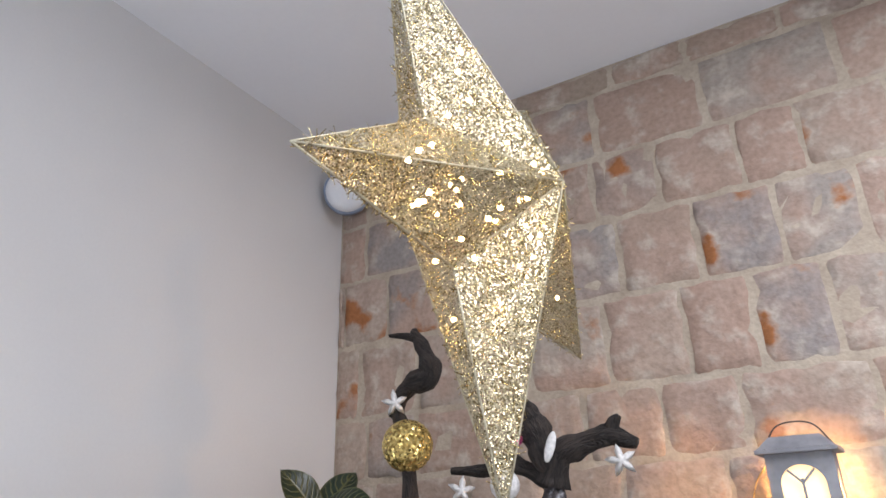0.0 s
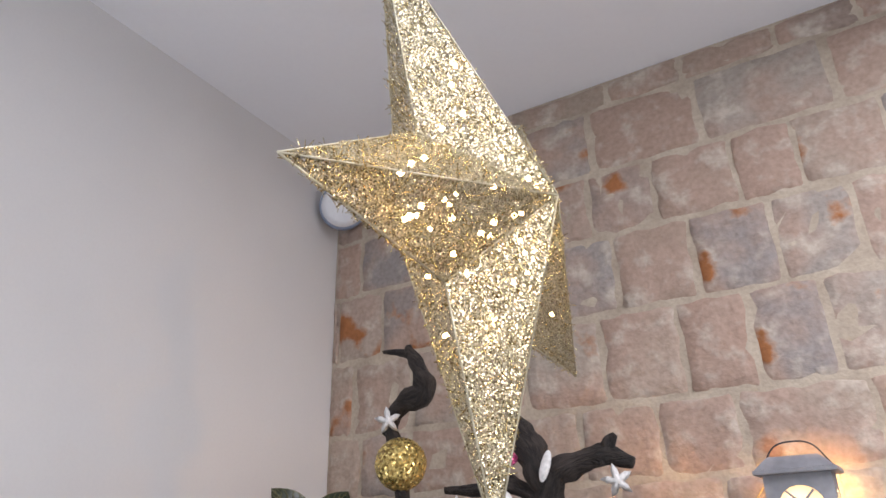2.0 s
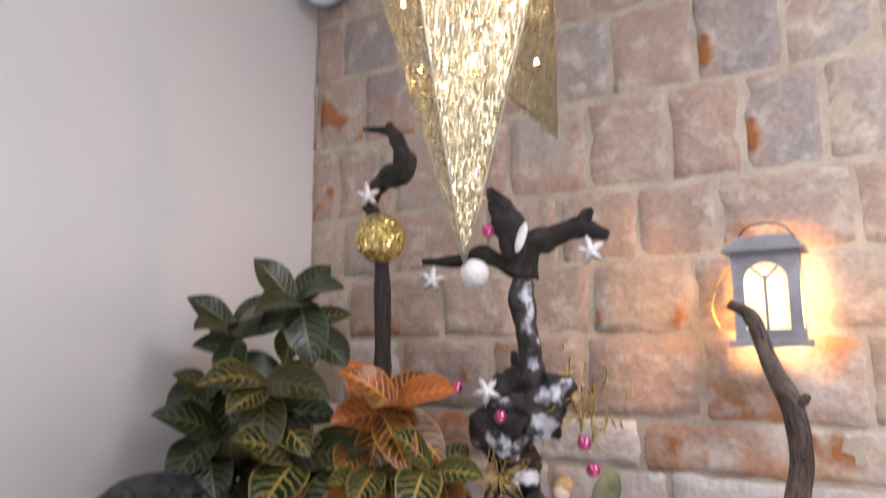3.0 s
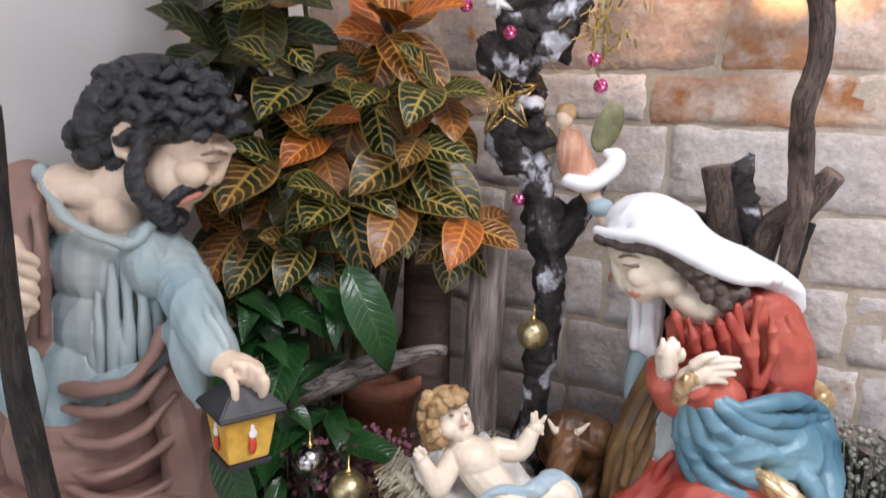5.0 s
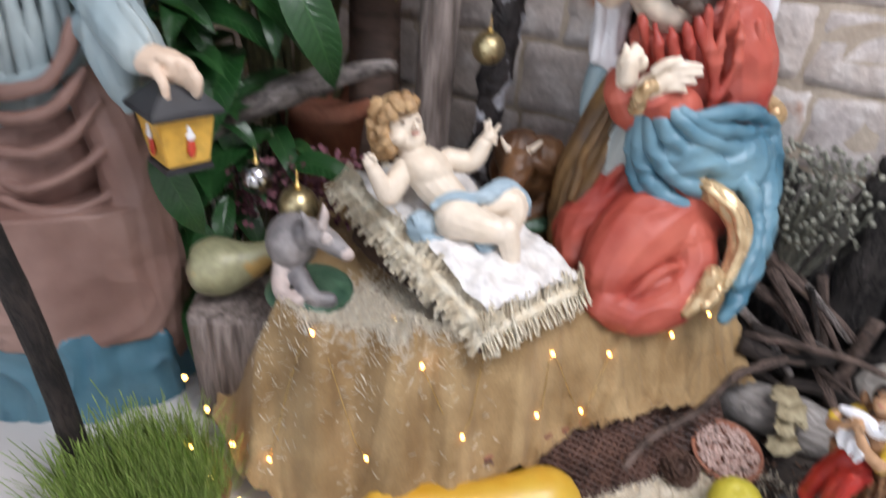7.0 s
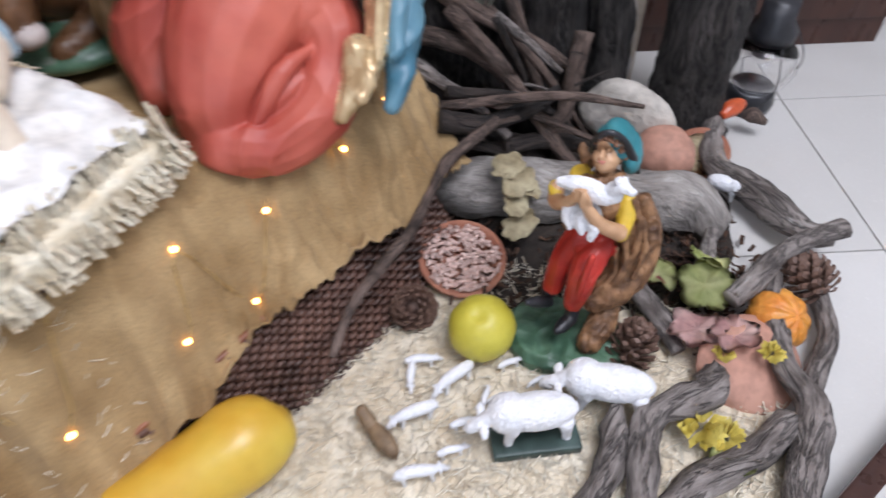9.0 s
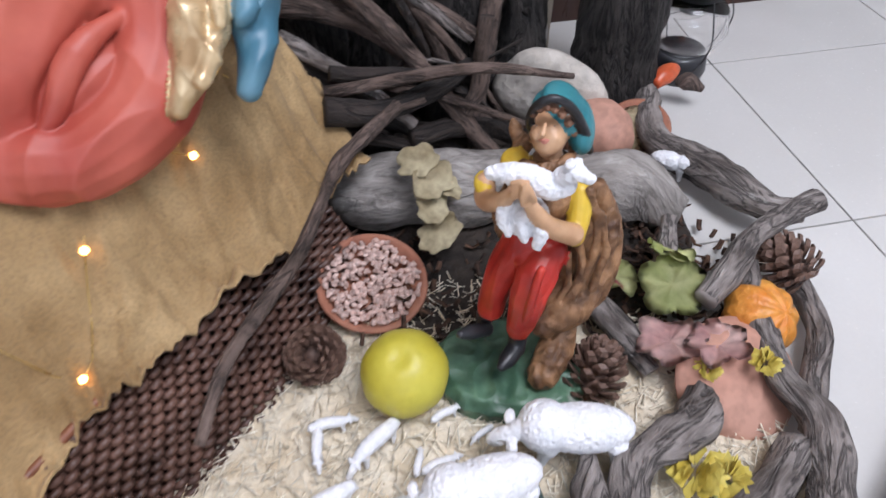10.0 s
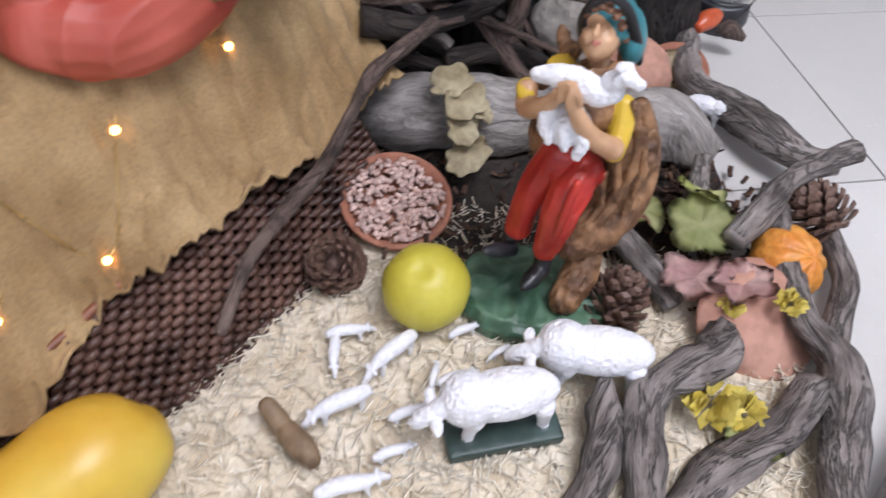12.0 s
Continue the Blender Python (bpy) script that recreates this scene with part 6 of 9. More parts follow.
tagged(o, "long white shell tied to the driftwood", "shell")
bm = on_line(bmesh.new(), 0, 0, 0, 0.0145)
PINKB = tagged(link_mesh("pink_ball", bm, M_PINK), "tiny pink glitter ball ornament", "ball ornament", group="pink glitter balls")
PINKB.location = (0.888, -0.475, 1.796)
for p in ((0.780, -0.42, 1.459), (0.885, -0.42, 1.400), (1.055, -0.38, 1.350), (1.072, -0.38, 1.298), (0.895, -0.335, 1.05)):
    copy_thing(PINKB, Matrix.Translation(p))
bm = bmesh.new()
random.seed(8)
for k in range(70):
    c = Vector((1.055 + random.gauss(0, 0.03), -0.36 + random.gauss(0, 0.02), 1.42 + random.gauss(0, 0.04)))
    d = Vector((random.gauss(0, 1), random.gauss(0, 0.6), random.gauss(0, 1))).normalized() * 0.03
    strand(bm, c, c + d, 0.0025)
for a, b in (((1.03, -0.35, 1.39), (1.07, -0.36, 1.45)), ((1.04, -0.35, 1.37), (1.05, -0.36, 1.47))):
    strand(bm, a, b, 0.004)
M_TINSEL = mat("gold_tinsel", (0.45, 0.30, 0.08), (0.70, 0.52, 0.20), 0.3, 20, 0.1, 60, metal=0.7)
tagged(link_mesh("gold_tinsel_flower", bm, M_TINSEL), "gold tinsel flower fixed on the trunk", "tinsel ornament", kind="stuff")


def make_wire_star(c):
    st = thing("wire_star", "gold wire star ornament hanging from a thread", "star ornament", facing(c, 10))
    R, q = 0.082, []
    for k in range(10):
        r = R if k % 2 == 0 else R * 0.45
        a = math.pi / 2 + math.pi * k / 5
        q.append((r * math.cos(a), r * math.sin(a)))
    bm = bmesh.new()
    for s in (-0.018, 0.018):
        for k in range(10):
            a, b = q[k], q[(k + 1) % 10]
            e = s if k % 2 else 0.0
            e2 = 0.0 if k % 2 else s
            tube(bm, [(*a, e, 0.0011), (*b, e2, 0.0011)], 1, 5)
            tube(bm, [(*a, e, 0.0009), (0, 0, s * 1.2, 0.0009)], 1, 5)
    part("wire_outline", bm, M_GOLDWIRE, st)
    random.seed(6)
    bm = bmesh.new()
    for k in range(110):
        a = random.randrange(10)
        u, v = random.random(), random.random()
        p = Vector(q[a]).lerp(Vector(q[(a + 1) % 10]), u) * v
        b = random.randrange(10)
        p2 = Vector(q[(a + random.choice((0, 1))) % 10]) * random.random()
        tube(bm, [(p.x, p.y, random.uniform(-.012, .012), 0.0004), (p2.x, p2.y, random.uniform(-.012, .012), 0.0004)], 1, 3, cap=False)
    part("wire_mesh", bm, M_GOLDWIRE, st)
    bm = tube(bmesh.new(), [(0, R, 0, 0.0007), (0, R + 0.07, 0, 0.0007)], 1, 4)
    part("thread", bm, M_GOLDWIRE, st)


make_wire_star((NAT @ Vector((0.095, 1.46, 1.265)))[:])

M_ANGELROBE = mat("painted_peach", (0.45, 0.20, 0.12), (0.66, 0.38, 0.26), 0.5, 14, 0.2, 60, fine=0.2)
M_WING = mat("olive_wing", (0.10, 0.10, 0.045), (0.24, 0.24, 0.12), 0.5, 20, 0.4, 60)


def make_angel():
    P = [(0, E((0.232, 1.47, 1.235), (0.02, 0.02, 0.024))), (1, E((0.236, 1.475, 1.245), (0.024, 0.024, 0.024))),
         (2, Lo([(0.285, 1.47, 1.08, 0.035, 0.03), (0.275, 1.47, 1.12, 0.042, 0.03), (0.255, 1.47, 1.17, 0.034, 0.028), (0.245, 1.47, 1.21, 0.02, 0.018)])),
         (3, T((0.245, 1.44, 1.10, 0.014), (0.29, 1.43, 1.095, 0.018), (0.34, 1.45, 1.13, 0.022), (0.355, 1.46, 1.16, 0.016), (0.33, 1.46, 1.165, 0.01))),
         (0, T((0.30, 1.47, 1.08, 0.02), (0.33, 1.46, 1.03, 0.016), (0.34, 1.46, 1.0, 0.01))), (5, E((0.325, 1.455, 1.045), (0.03, 0.02, 0.022))),
         (4, E((0.185, 1.50, 1.19), (0.05, 0.008, 0.032), (0, 35, 0))), (4, E((0.335, 1.50, 1.22), (0.032, 0.008, 0.06), (0, 20, 0)))]
    ob = sculpt("angel_figurine", P, [M_SKIN, M_BLOND, M_ANGELROBE, M_VEIL, M_WING, M_BABYBLUE], 0.0032, {2: (0.004, 60, 10, (0, 0, 1))}, 2)
    ob.matrix_world = NAT
    tagged(ob, "small painted angel figurine with olive wings on the trunk", "figurine")


make_angel()


def bauble(c, r, m, label, group=""):
    b = thing("bauble", label, "bauble", Matrix.Translation(c), group)
    bm = bmesh.new()
    ball(bm, (0, 0, 0), r, seg=32, rings=20)
    part("globe", bm, m, b)
    part("cap", lathe(bmesh.new(), [(r * 0.2, r * 0.95), (r * 0.2, r * 1.15), (r * 0.05, r * 1.2), (0.001, r * 1.9)], 12), M_GOLDWIRE, b)
    return b


bauble((NAT @ Vector((0.197, 1.46, 0.745)))[:], 0.036, M_GOLDBAUBLE, "satin gold bauble hanging from the charred trunk")
bauble((NAT @ Vector((-0.19, 1.27, 0.44)))[:], 0.042, M_GOLDBAUBLE, "gold bauble lying behind the donkey figurine")
bauble((NAT @ Vector((-0.285, 1.33, 0.47)))[:], 0.036, M_SILVER, "dark silver bauble lying among dried flowers")


def make_lantern():
    L = thing("wall_lantern", "grey tin lantern with lit arched windows on the stone wall", "lantern", pose(1.408, -0.125, 1.655, 0, 0, -4))
    w, d, z0, z1 = 0.066, 0.05, -0.095, 0.095

    def panel(m, half):
        bm = bmesh.new()
        n, aw, az0, az1 = 14, half * 0.66, z0 + 0.022, 0.03
        arch = [(-aw, az0), *[(-aw * math.cos(math.pi * k / n), az1 + aw * 0.95 * math.sin(math.pi * k / n)) for k in range(n + 1)], (aw, az0)]
        outer = [(-half, z0), *[(-half + 2 * half * k / n, z1) for k in range(n + 1)], (half, z0)]
        for y in (0, 0.005):
            A, B = [bm.verts.new((x, y, z)) for x, z in arch], [bm.verts.new((x, y, z)) for x, z in outer]
            for k in range(len(A)):
                f = (A[k], A[(k + 1) % len(A)], B[(k + 1) % len(A)], B[k])
                bm.faces.new(f if y else f[::-1])
        bm.verts.ensure_lookup_table()
        c = len(arch)
        for k in range(c):
            bm.faces.new((bm.verts[k], bm.verts[(k + 1) % c], bm.verts[2 * c + (k + 1) % c], bm.verts[2 * c + k]))
        tube(bm, [(0, 0.0, az0, 0.0028), (0.0, 0.0, az1 + aw * 0.3, 0.0028)], 1, 6)
        for x in (-0.5, 0.5):
            tube(bm, [(0, 0.0, az1 + aw * 0.1, 0.0026), (x * aw * 1.2, 0.0, az1 + aw * 0.72, 0.0026)], 1, 6)
        bmesh.ops.transform(bm, matrix=m, verts=bm.verts)
        return bm

    for m, half in ((pose(0, -d, 0), w), (pose(w, 0, 0, 0, 0, 90), d), (pose(-w, 0, 0, 0, 0, -90), d), (pose(0, d, 0, 0, 0, 180), w)):
        part("side_panel", panel(m, half), M_LANTERN, L, "", False)
    part("base_plate", box(bmesh.new(), (-0.078, -0.062, -0.11), (0.078, 0.062, -0.0955), 0.003), M_LANTERN, L, "", False)
    bm = bmesh.new()
    box(bm, (-0.082, -0.066, 0.0955), (0.082, 0.066, 0.105), 0.003)
    lo = [bm.verts.new((x, y, 0.1055)) for x, y in ((-0.078, -0.062), (0.078, -0.062), (0.078, 0.062), (-0.078, 0.062))]
    hi = [bm.verts.new((x, y, 0.132)) for x, y in ((-0.05, -0.04), (0.05, -0.04), (0.05, 0.04), (-0.05, 0.04))]
    for k in range(4):
        bm.faces.new((lo[k], lo[(k + 1) % 4], hi[(k + 1) % 4], hi[k]))
    bm.faces.new(hi)
    roof = part("roof", bm, M_LANTERN, L, "dark grey tin roof", False)
    bm = tube(bmesh.new(), [(-0.07, 0, 0.11, 0.002), (-0.04, 0, 0.155, 0.002), (0, 0, 0.165, 0.002), (0.04, 0, 0.155, 0.002), (0.07, 0, 0.11, 0.002)], 5, 6)
    part("bail", bm, M_BLACK, roof)
    bm = bmesh.new()
    box(bm, (-0.052, -0.0395, -0.09), (0.052, -0.0375, 0.085))
    pane = part("glass_pane", bm, M_LITGLASS, L, "frosted pane lit warm from inside", False)
    bm = lathe(bmesh.new(), [(0.018, -0.095), (0.018, -0.045), (0.004, -0.043)], 16)
    part("candle", bm, M_PALE, L)
    bm = tube(bmesh.new(), [(-0.075, 0.0, 0.075, 0.0012), (-0.105, 0.02, 0.04, 0.0012), (-0.125, 0.03, -0.02, 0.0012), (-0.11, 0.03, -0.07, 0.0012)], 4, 5)
    part("cord", bm, M_GOLDWIRE, L)


make_lantern()
bm = bmesh.new()
tube(bm, [(1.445, -0.22, 0.95, 0.02), (1.452, -0.27, 1.08, 0.024), (1.442, -0.32, 1.2, 0.021), (1.438, -0.37, 1.27, 0.021), (1.45, -0.38, 1.35, 0.020), (1.441, -0.38, 1.44, 0.020), (1.412, -0.38, 1.51, 0.016), (1.386, -0.38, 1.60, 0.014), (1.348, -0.38, 1.628, 0.009)], 7, 12, 0.22, 5, 30)
tube(bm, [(1.441, -0.38, 1.44, 0.013), (1.462, -0.39, 1.452, 0.010), (1.468, -0.39, 1.462, 0.005)], 4, 8, 0.2, 6, 60)
tagged(link_mesh("twisted_branch", bm, M_TWIG), "tall twisted dark branch before the stone wall", "branch")


def stick(name, label, pts, mt, rough=0.3, seed=0, freq=35, n=6, seg=10, cat="branch", group=""):
    bm = tube(bmesh.new(), pts, n, seg, rough, seed, freq)
    return tagged(link_mesh(name, bm, mt), label, cat, group)


stick("stump_branch", "cut brown branch stump behind the kneeling statue", [(1.33, -0.17, 0.5, 0.045), (1.325, -0.18, 0.9, 0.038), (1.31, -0.19, 1.05, 0.034), (1.292, -0.20, 1.15, 0.036)], M_TWIG, 0.2, 3, 30, 6, 14)
stick("charred_branch", "charred crooked branch with ash-white patches", [(1.40, -0.17, 0.6, 0.04), (1.385, -0.18, 0.98, 0.03), (1.345, -0.19, 1.07, 0.026), (1.335, -0.2, 1.12, 0.03), (1.352, -0.2, 1.18, 0.008)], M_BURNT, 0.6, 4, 45, 7, 14)
stick("forked_branch", "thick forked brown branch leaning on the wall", [(1.37, -0.2, 0.7, 0.04), (1.40, -0.2, 1.0, 0.028), (1.45, -0.23, 1.07, 0.030), (1.505, -0.26, 1.15, 0.022)], M_TWIG, 0.25, 5)
stick("forked_branch", "dark broken branch leaning on the wall", [(1.41, -0.15, 0.6, 0.03), (1.45, -0.17, 0.94, 0.024), (1.478, -0.18, 1.045, 0.010)], M_DARKWOOD, 0.3, 6)
stick("short_branch", "dark short branch behind the veil", [(1.25, -0.15, 0.6, 0.05), (1.25, -0.16, 0.95, 0.045), (1.26, -0.17, 1.04, 0.03)], M_DARKWOOD, 0.4, 7)
bm = bmesh.new()
loft(bm, [(0.085, 1.56, 0.0, 0.05, 0.045), (0.09, 1.56, 0.5, 0.046, 0.042), (0.092, 1.55, 0.8, 0.045, 0.04), (0.095, 1.54, 0.98, 0.044, 0.038)], 20, True, 0.03, 7)
o = link_mesh("wooden_post", bm, M_POST)
o.matrix_world = NAT
tagged(o, "upright weathered grey wooden post among the plants", "post")
bm = bmesh.new()
loft(bm, [(-0.04, 1.66, 0.0, 0.07, 0.05), (-0.05, 1.66, 0.5, 0.065, 0.05), (-0.06, 1.66, 0.92, 0.06, 0.045)], 20, True, 0.05, 5)
o = link_mesh("dark_post", bm, M_WOODDARK)
o.matrix_world = NAT
tagged(o, "dark brown wooden post behind the plants", "post")
bm = tube(bmesh.new(), [(-0.46, 1.36, 0.50, 0.020), (-0.38, 1.38, 0.56, 0.026), (-0.23, 1.42, 0.632, 0.028), (-0.12, 1.45, 0.665, 0.024), (-0.03, 1.47, 0.69, 0.016), (0.0, 1.48, 0.685, 0.01)], 7, 12, 0.25, 8, 25)
o = link_mesh("bent_branch", bm, M_DRIFT)
o.matrix_world = NAT
tagged(o, "bent grey driftwood branch across the flower pot", "branch")

# ---- plants ----
M_CROTON = leaf_mat("croton_leaf", (0.008, 0.022, 0.007), (0.30, 0.10, 0.03), (0.52, 0.38, 0.09), 0.85, 0.35, 8.0)
# dark green top leaves; the same colour paints shade into the lower foliage
M_CROTON_DARK_SHADED = leaf_mat("dark_and_shaded_croton_leaf", (0.006, 0.016, 0.005), (0.05, 0.045, 0.012), (0.22, 0.24, 0.07), 0.5, 0.35, 8.0)
M_CROTON_ORANGE = leaf_mat("orange_croton_leaf", (0.10, 0.035, 0.010), (0.50, 0.12, 0.02), (0.75, 0.40, 0.07), 0.85, 0.35, 8.0)
M_LILY = leaf_mat("dark_green_leaf", (0.012, 0.055, 0.014), (0.03, 0.11, 0.03), (0.06, 0.18, 0.05), 0.35, 0.28, 14)
M_STEM = mat("green_brown_stem", (0.06, 0.07, 0.03), (0.14, 0.13, 0.06), 0.7, 20, 0.4, 80)


def leaf_mesh(length, width, droop, fold, peak, mt, wave=0.0, nu=6, nv=12):
    bm = bmesh.new()
    uvl = bm.loops.layers.uv.new("UVMap")
    rows, y, z = [], 0.0, 0.0
    for j in range(nv + 1):
        v = j / nv
        a = -droop * v
        if j:
            y += length / nv * math.cos(a)
            z += length / nv * math.sin(a)
        w = width / 2 * max((v / peak) ** 0.75 * math.exp(0.75 * (1 - v / peak)), 0.03) * (1 - v ** 5)
        row = []
        for i in range(nu + 1):
            u = i / nu * 2 - 1
            ripple = wave * math.sin(9 * v + (2 if u > 0 else 0)) * abs(u) ** 2
            row.append((bm.verts.new((u * w, y + 0.02 * length * abs(u) * 0, z + abs(u) * w * fold + ripple)), (i / nu, v)))
        rows.append(row)
    for a, b in zip(rows, rows[1:]):
        for i in range(nu):
            q = (a[i], a[i + 1], b[i + 1], b[i])
            f = bm.faces.new([k[0] for k in q])
            for lp, k in zip(f.loops, q):
                lp[uvl].uv = k[1]
    me = bpy.data.meshes.new("leaf")
    bm.to_mesh(me)
    bm.free()
    me.materials.append(mt)
    me.polygons.foreach_set("use_smooth", [True] * len(me.polygons))
    return me


LEAF_SHAPES = ((0.20, 0.125, 0.7, 0.22, 0.58, 0.004), (0.18, 0.115, 0.5, 0.16, 0.62, 0.003), (0.21, 0.12, 1.0, 0.28, 0.55, 0.005), (0.16, 0.10, 0.5, 0.2, 0.58, 0.003))
CROTON_LEAVES, CROTON_DARK_SHADED, CROTON_ORANGE = ([leaf_mesh(*q[:5], mt, q[5]) for q in LEAF_SHAPES] for mt in (M_CROTON, M_CROTON_DARK_SHADED, M_CROTON_ORANGE))
LILY_LEAVES = [leaf_mesh(0.26, 0.085, 1.1, 0.3, 0.42, M_LILY, 0.006), leaf_mesh(0.22, 0.075, 0.8, 0.25, 0.4, M_LILY, 0.005), leaf_mesh(0.30, 0.10, 1.4, 0.25, 0.42, M_LILY, 0.008)]


def place_leaf(me, base, d, n, scale, parent):
    d = d.normalized()
    n = (n - d * n.dot(d)).normalized()
    s = d.cross(n)
    ob = new("leaf", me)
    ob.parent = parent
    ob.matrix_parent_inverse = Matrix.Identity(4)
    m = Matrix(((s.x, d.x, n.x, base.x), (s.y, d.y, n.y, base.y), (s.z, d.z, n.z, base.z), (0, 0, 0, 1)))
    ob.matrix_local = m @ Matrix.Diagonal((scale, scale, scale, 1))
    return ob


def make_croton():
    random.seed(21)
    pl = thing("croton_plant", "large croton shrub with yellow-veined green and orange leaves", "plant", nat(-0.25, 1.66, 0))
    org = Vector((-0.25, 1.66, 0))
    tops = ((-0.53, 1.56, 1.575, 0.9), (-0.40, 1.60, 1.645, 0.9), (-0.45, 1.52, 1.46, 0.95), (-0.15, 1.50, 1.42, 1.0), (-0.31, 1.50, 1.17, 1.0), (-0.09, 1.46, 1.15, 1.0), (-0.25, 1.46, 1.04, 1.0), (0.02, 1.47, 0.995, 0.85), (-0.48, 1.50, 0.94, 0.95),
            (-0.37, 1.54, 1.29, 1.0), (-0.56, 1.52, 1.34, 0.95), (-0.19, 1.49, 1.27, 1.0), (-0.06, 1.5, 1.27, 0.9), (-0.40, 1.48, 1.09, 1.0), (-0.50, 1.5, 1.17, 1.0), (-0.31, 1.44, 0.93, 0.85), (-0.12, 1.46, 1.03, 0.95), (-0.55, 1.56, 1.44, 0.9), (-0.22, 1.56, 1.36, 0.9), (-0.42, 1.5, 0.9, 0.8))
    for ti, (x, y, z, sc) in enumerate(tops):
        c = Vector((x, y, z)) - org
        bm = tube(bmesh.new(), [(c.x * 0.25, 0.05, 0.45, 0.012), (c.x * 0.6, 0.06, 0.45 + (c.z - 0.45) * 0.5, 0.009), (c.x, c.y + 0.02, c.z, 0.005)], 4, 7)
        part("stem", bm, M_STEM, pl)
        ax = Vector((0.15 + 0.2 * (x + 0.25), -0.75, 0.55)).normalized()
        n = random.randint(9, 11)
        for k in range(n):
            an = k * 2.4 + random.uniform(-0.25, 0.25)
            tilt = radians(random.uniform(48, 88)) if k > 2 else radians(random.uniform(20, 45))
            e1 = ax.orthogonal().normalized()
            e2 = ax.cross(e1)
            rad = e1 * math.cos(an) + e2 * math.sin(an)
            d = ax * math.cos(tilt) + rad * math.sin(tilt)
            d.z -= 0.05 if ti in (0, 1, 3) and k < 6 else 0.34
            b = c - ax * (0.012 * k - 0.02) + Vector([random.gauss(0, 0.012) for _ in range(3)])
            # mid and lower rosettes: every second leaf darkened to stand for deep shade
            kinds = CROTON_DARK_SHADED if (ti in (0, 1, 10, 17) and k < 8) or (ti in (2, 8, 9, 13, 14, 15, 19) and k % 2) else CROTON_ORANGE if ti == 3 or (ti in (4, 7, 18) and k < 3) else CROTON_LEAVES
            place_leaf(random.choice(kinds), b, d, ax + Vector((0, 0, 0.25)), sc * random.uniform(0.75, 1.05), pl)
    pot = lathe(bmesh.new(), [(0.0, 0.0), (0.085, 0.0), (0.115, 0.19), (0.125, 0.19), (0.125, 0.235), (0.112, 0.235), (0.105, 0.20), (0.0, 0.20)], 36, Matrix.Translation((0.075, 0.0, 0.335)))
    part("flower_pot", pot, M_TERRA, pl, "terracotta flower pot")
    part("pot_stand", box(bmesh.new(), (-0.06, -0.14, 0.0), (0.21, 0.14, 0.334), 0.01), M_WOODDARK, pl, "dark wooden pot stand", False)


make_croton()


def make_lily():
    random.seed(31)
    pl = thing("lily_plant", "leafy plant with long glossy dark green leaves", "plant", nat(-0.40, 1.45, 0))
    for k in range(46):
        an = random.uniform(0, 2 * math.pi)
        if k < 30:
            b = Vector((random.uniform(-0.10, 0.18), random.uniform(-0.05, 0.08), random.uniform(0.45, 0.85)))
            d = Vector((math.cos(an) * 0.8 + 0.15, -0.45 - random.random() * 0.4, random.uniform(-0.2, 0.75)))
        else:
            b = Vector((random.uniform(-0.08, 0.06), random.uniform(-0.12, 0.02), random.uniform(0.15, 0.5)))
            d = Vector((math.cos(an) * 0.6, -0.7, random.uniform(-0.5, 0.4)))
        place_leaf(random.choice(LILY_LEAVES), b, d, Vector((0, -0.4, 1)), random.uniform(0.55, 0.95), pl)
        bm = tube(bmesh.new(), [(b.x * 0.3, 0.06, 0.02, 0.004), (b.x * 0.8, b.y + 0.06, b.z * 0.6, 0.0035), (b.x, b.y, b.z, 0.003)], 3, 5)
        part("stalk", bm, M_STEM, pl)
    place_leaf(LILY_LEAVES[2], Vector((0.18, -0.08, 0.90)), Vector((0.45, -0.5, -0.55)), Vector((0.2, -1, 0.5)), 0.95, pl)
    place_leaf(LILY_LEAVES[0], Vector((-0.02, -0.30, 0.60)), Vector((0.35, -0.35, -0.6)), Vector((0.1, -1, 0.6)), 0.8, pl)
    place_leaf(LILY_LEAVES[0], Vector((0.02, -0.20, 0.40)), Vector((0.1, -0.35, -0.8)), Vector((0.1, -1, 0.4)), 0.8, pl)
    place_leaf(LILY_LEAVES[1], Vector((0.04, -0.05, 0.62)), Vector((0.2, -0.35, -0.8)), Vector((0.1, -1, 0.4)), 0.8, pl)
    part("soil_tray", box(bmesh.new(), (-0.14, -0.10, 0.0), (0.12, 0.14, 0.10), 0.015), M_SOIL_SHADE, pl, "dark soil tray", False)


make_lily()


# ---- things held and set round the statues ----
o = stick("walking_staff", "dark wooden walking staff held by the saint", [(-0.535, 0.90, 0.0, 0.023), (-0.565, 0.925, 0.26, 0.022), (-0.61, 0.945, 0.51, 0.022), (-0.67, 0.97, 0.77, 0.021), (-0.70, 0.99, 1.0, 0.020), (-0.715, 1.0, 1.195, 0.021)], M_DARKWOOD, 0.10, 3, 20, 6, 12, "staff")
o.matrix_world = NAT


def make_hand_lantern():
    L = thing("hand_lantern", "small amber lantern with black roof and painted red candle", "lantern", nat(-0.355, 1.085, 0.61, 0, 0, 40))
    bm = bmesh.new()
    lo = [bm.verts.new((x, y, 0.0)) for x, y in ((-0.036, -0.036), (0.036, -0.036), (0.036, 0.036), (-0.036, 0.036))]
    hi = [bm.verts.new((x, y, 0.085)) for x, y in ((-0.047, -0.047), (0.047, -0.047), (0.047, 0.047), (-0.047, 0.047))]
    bm.faces.new(lo[::-1])
    bm.faces.new(hi)
    for k in range(4):
        bm.faces.new((lo[k], lo[(k + 1) % 4], hi[(k + 1) % 4], hi[k]))
    bmesh.ops.bevel(bm, geom=bm.edges[:], offset=0.002, segments=2, affect="EDGES")
    part("amber_body", bm, M_AMBER, L, "", False)
    bm = bmesh.new()
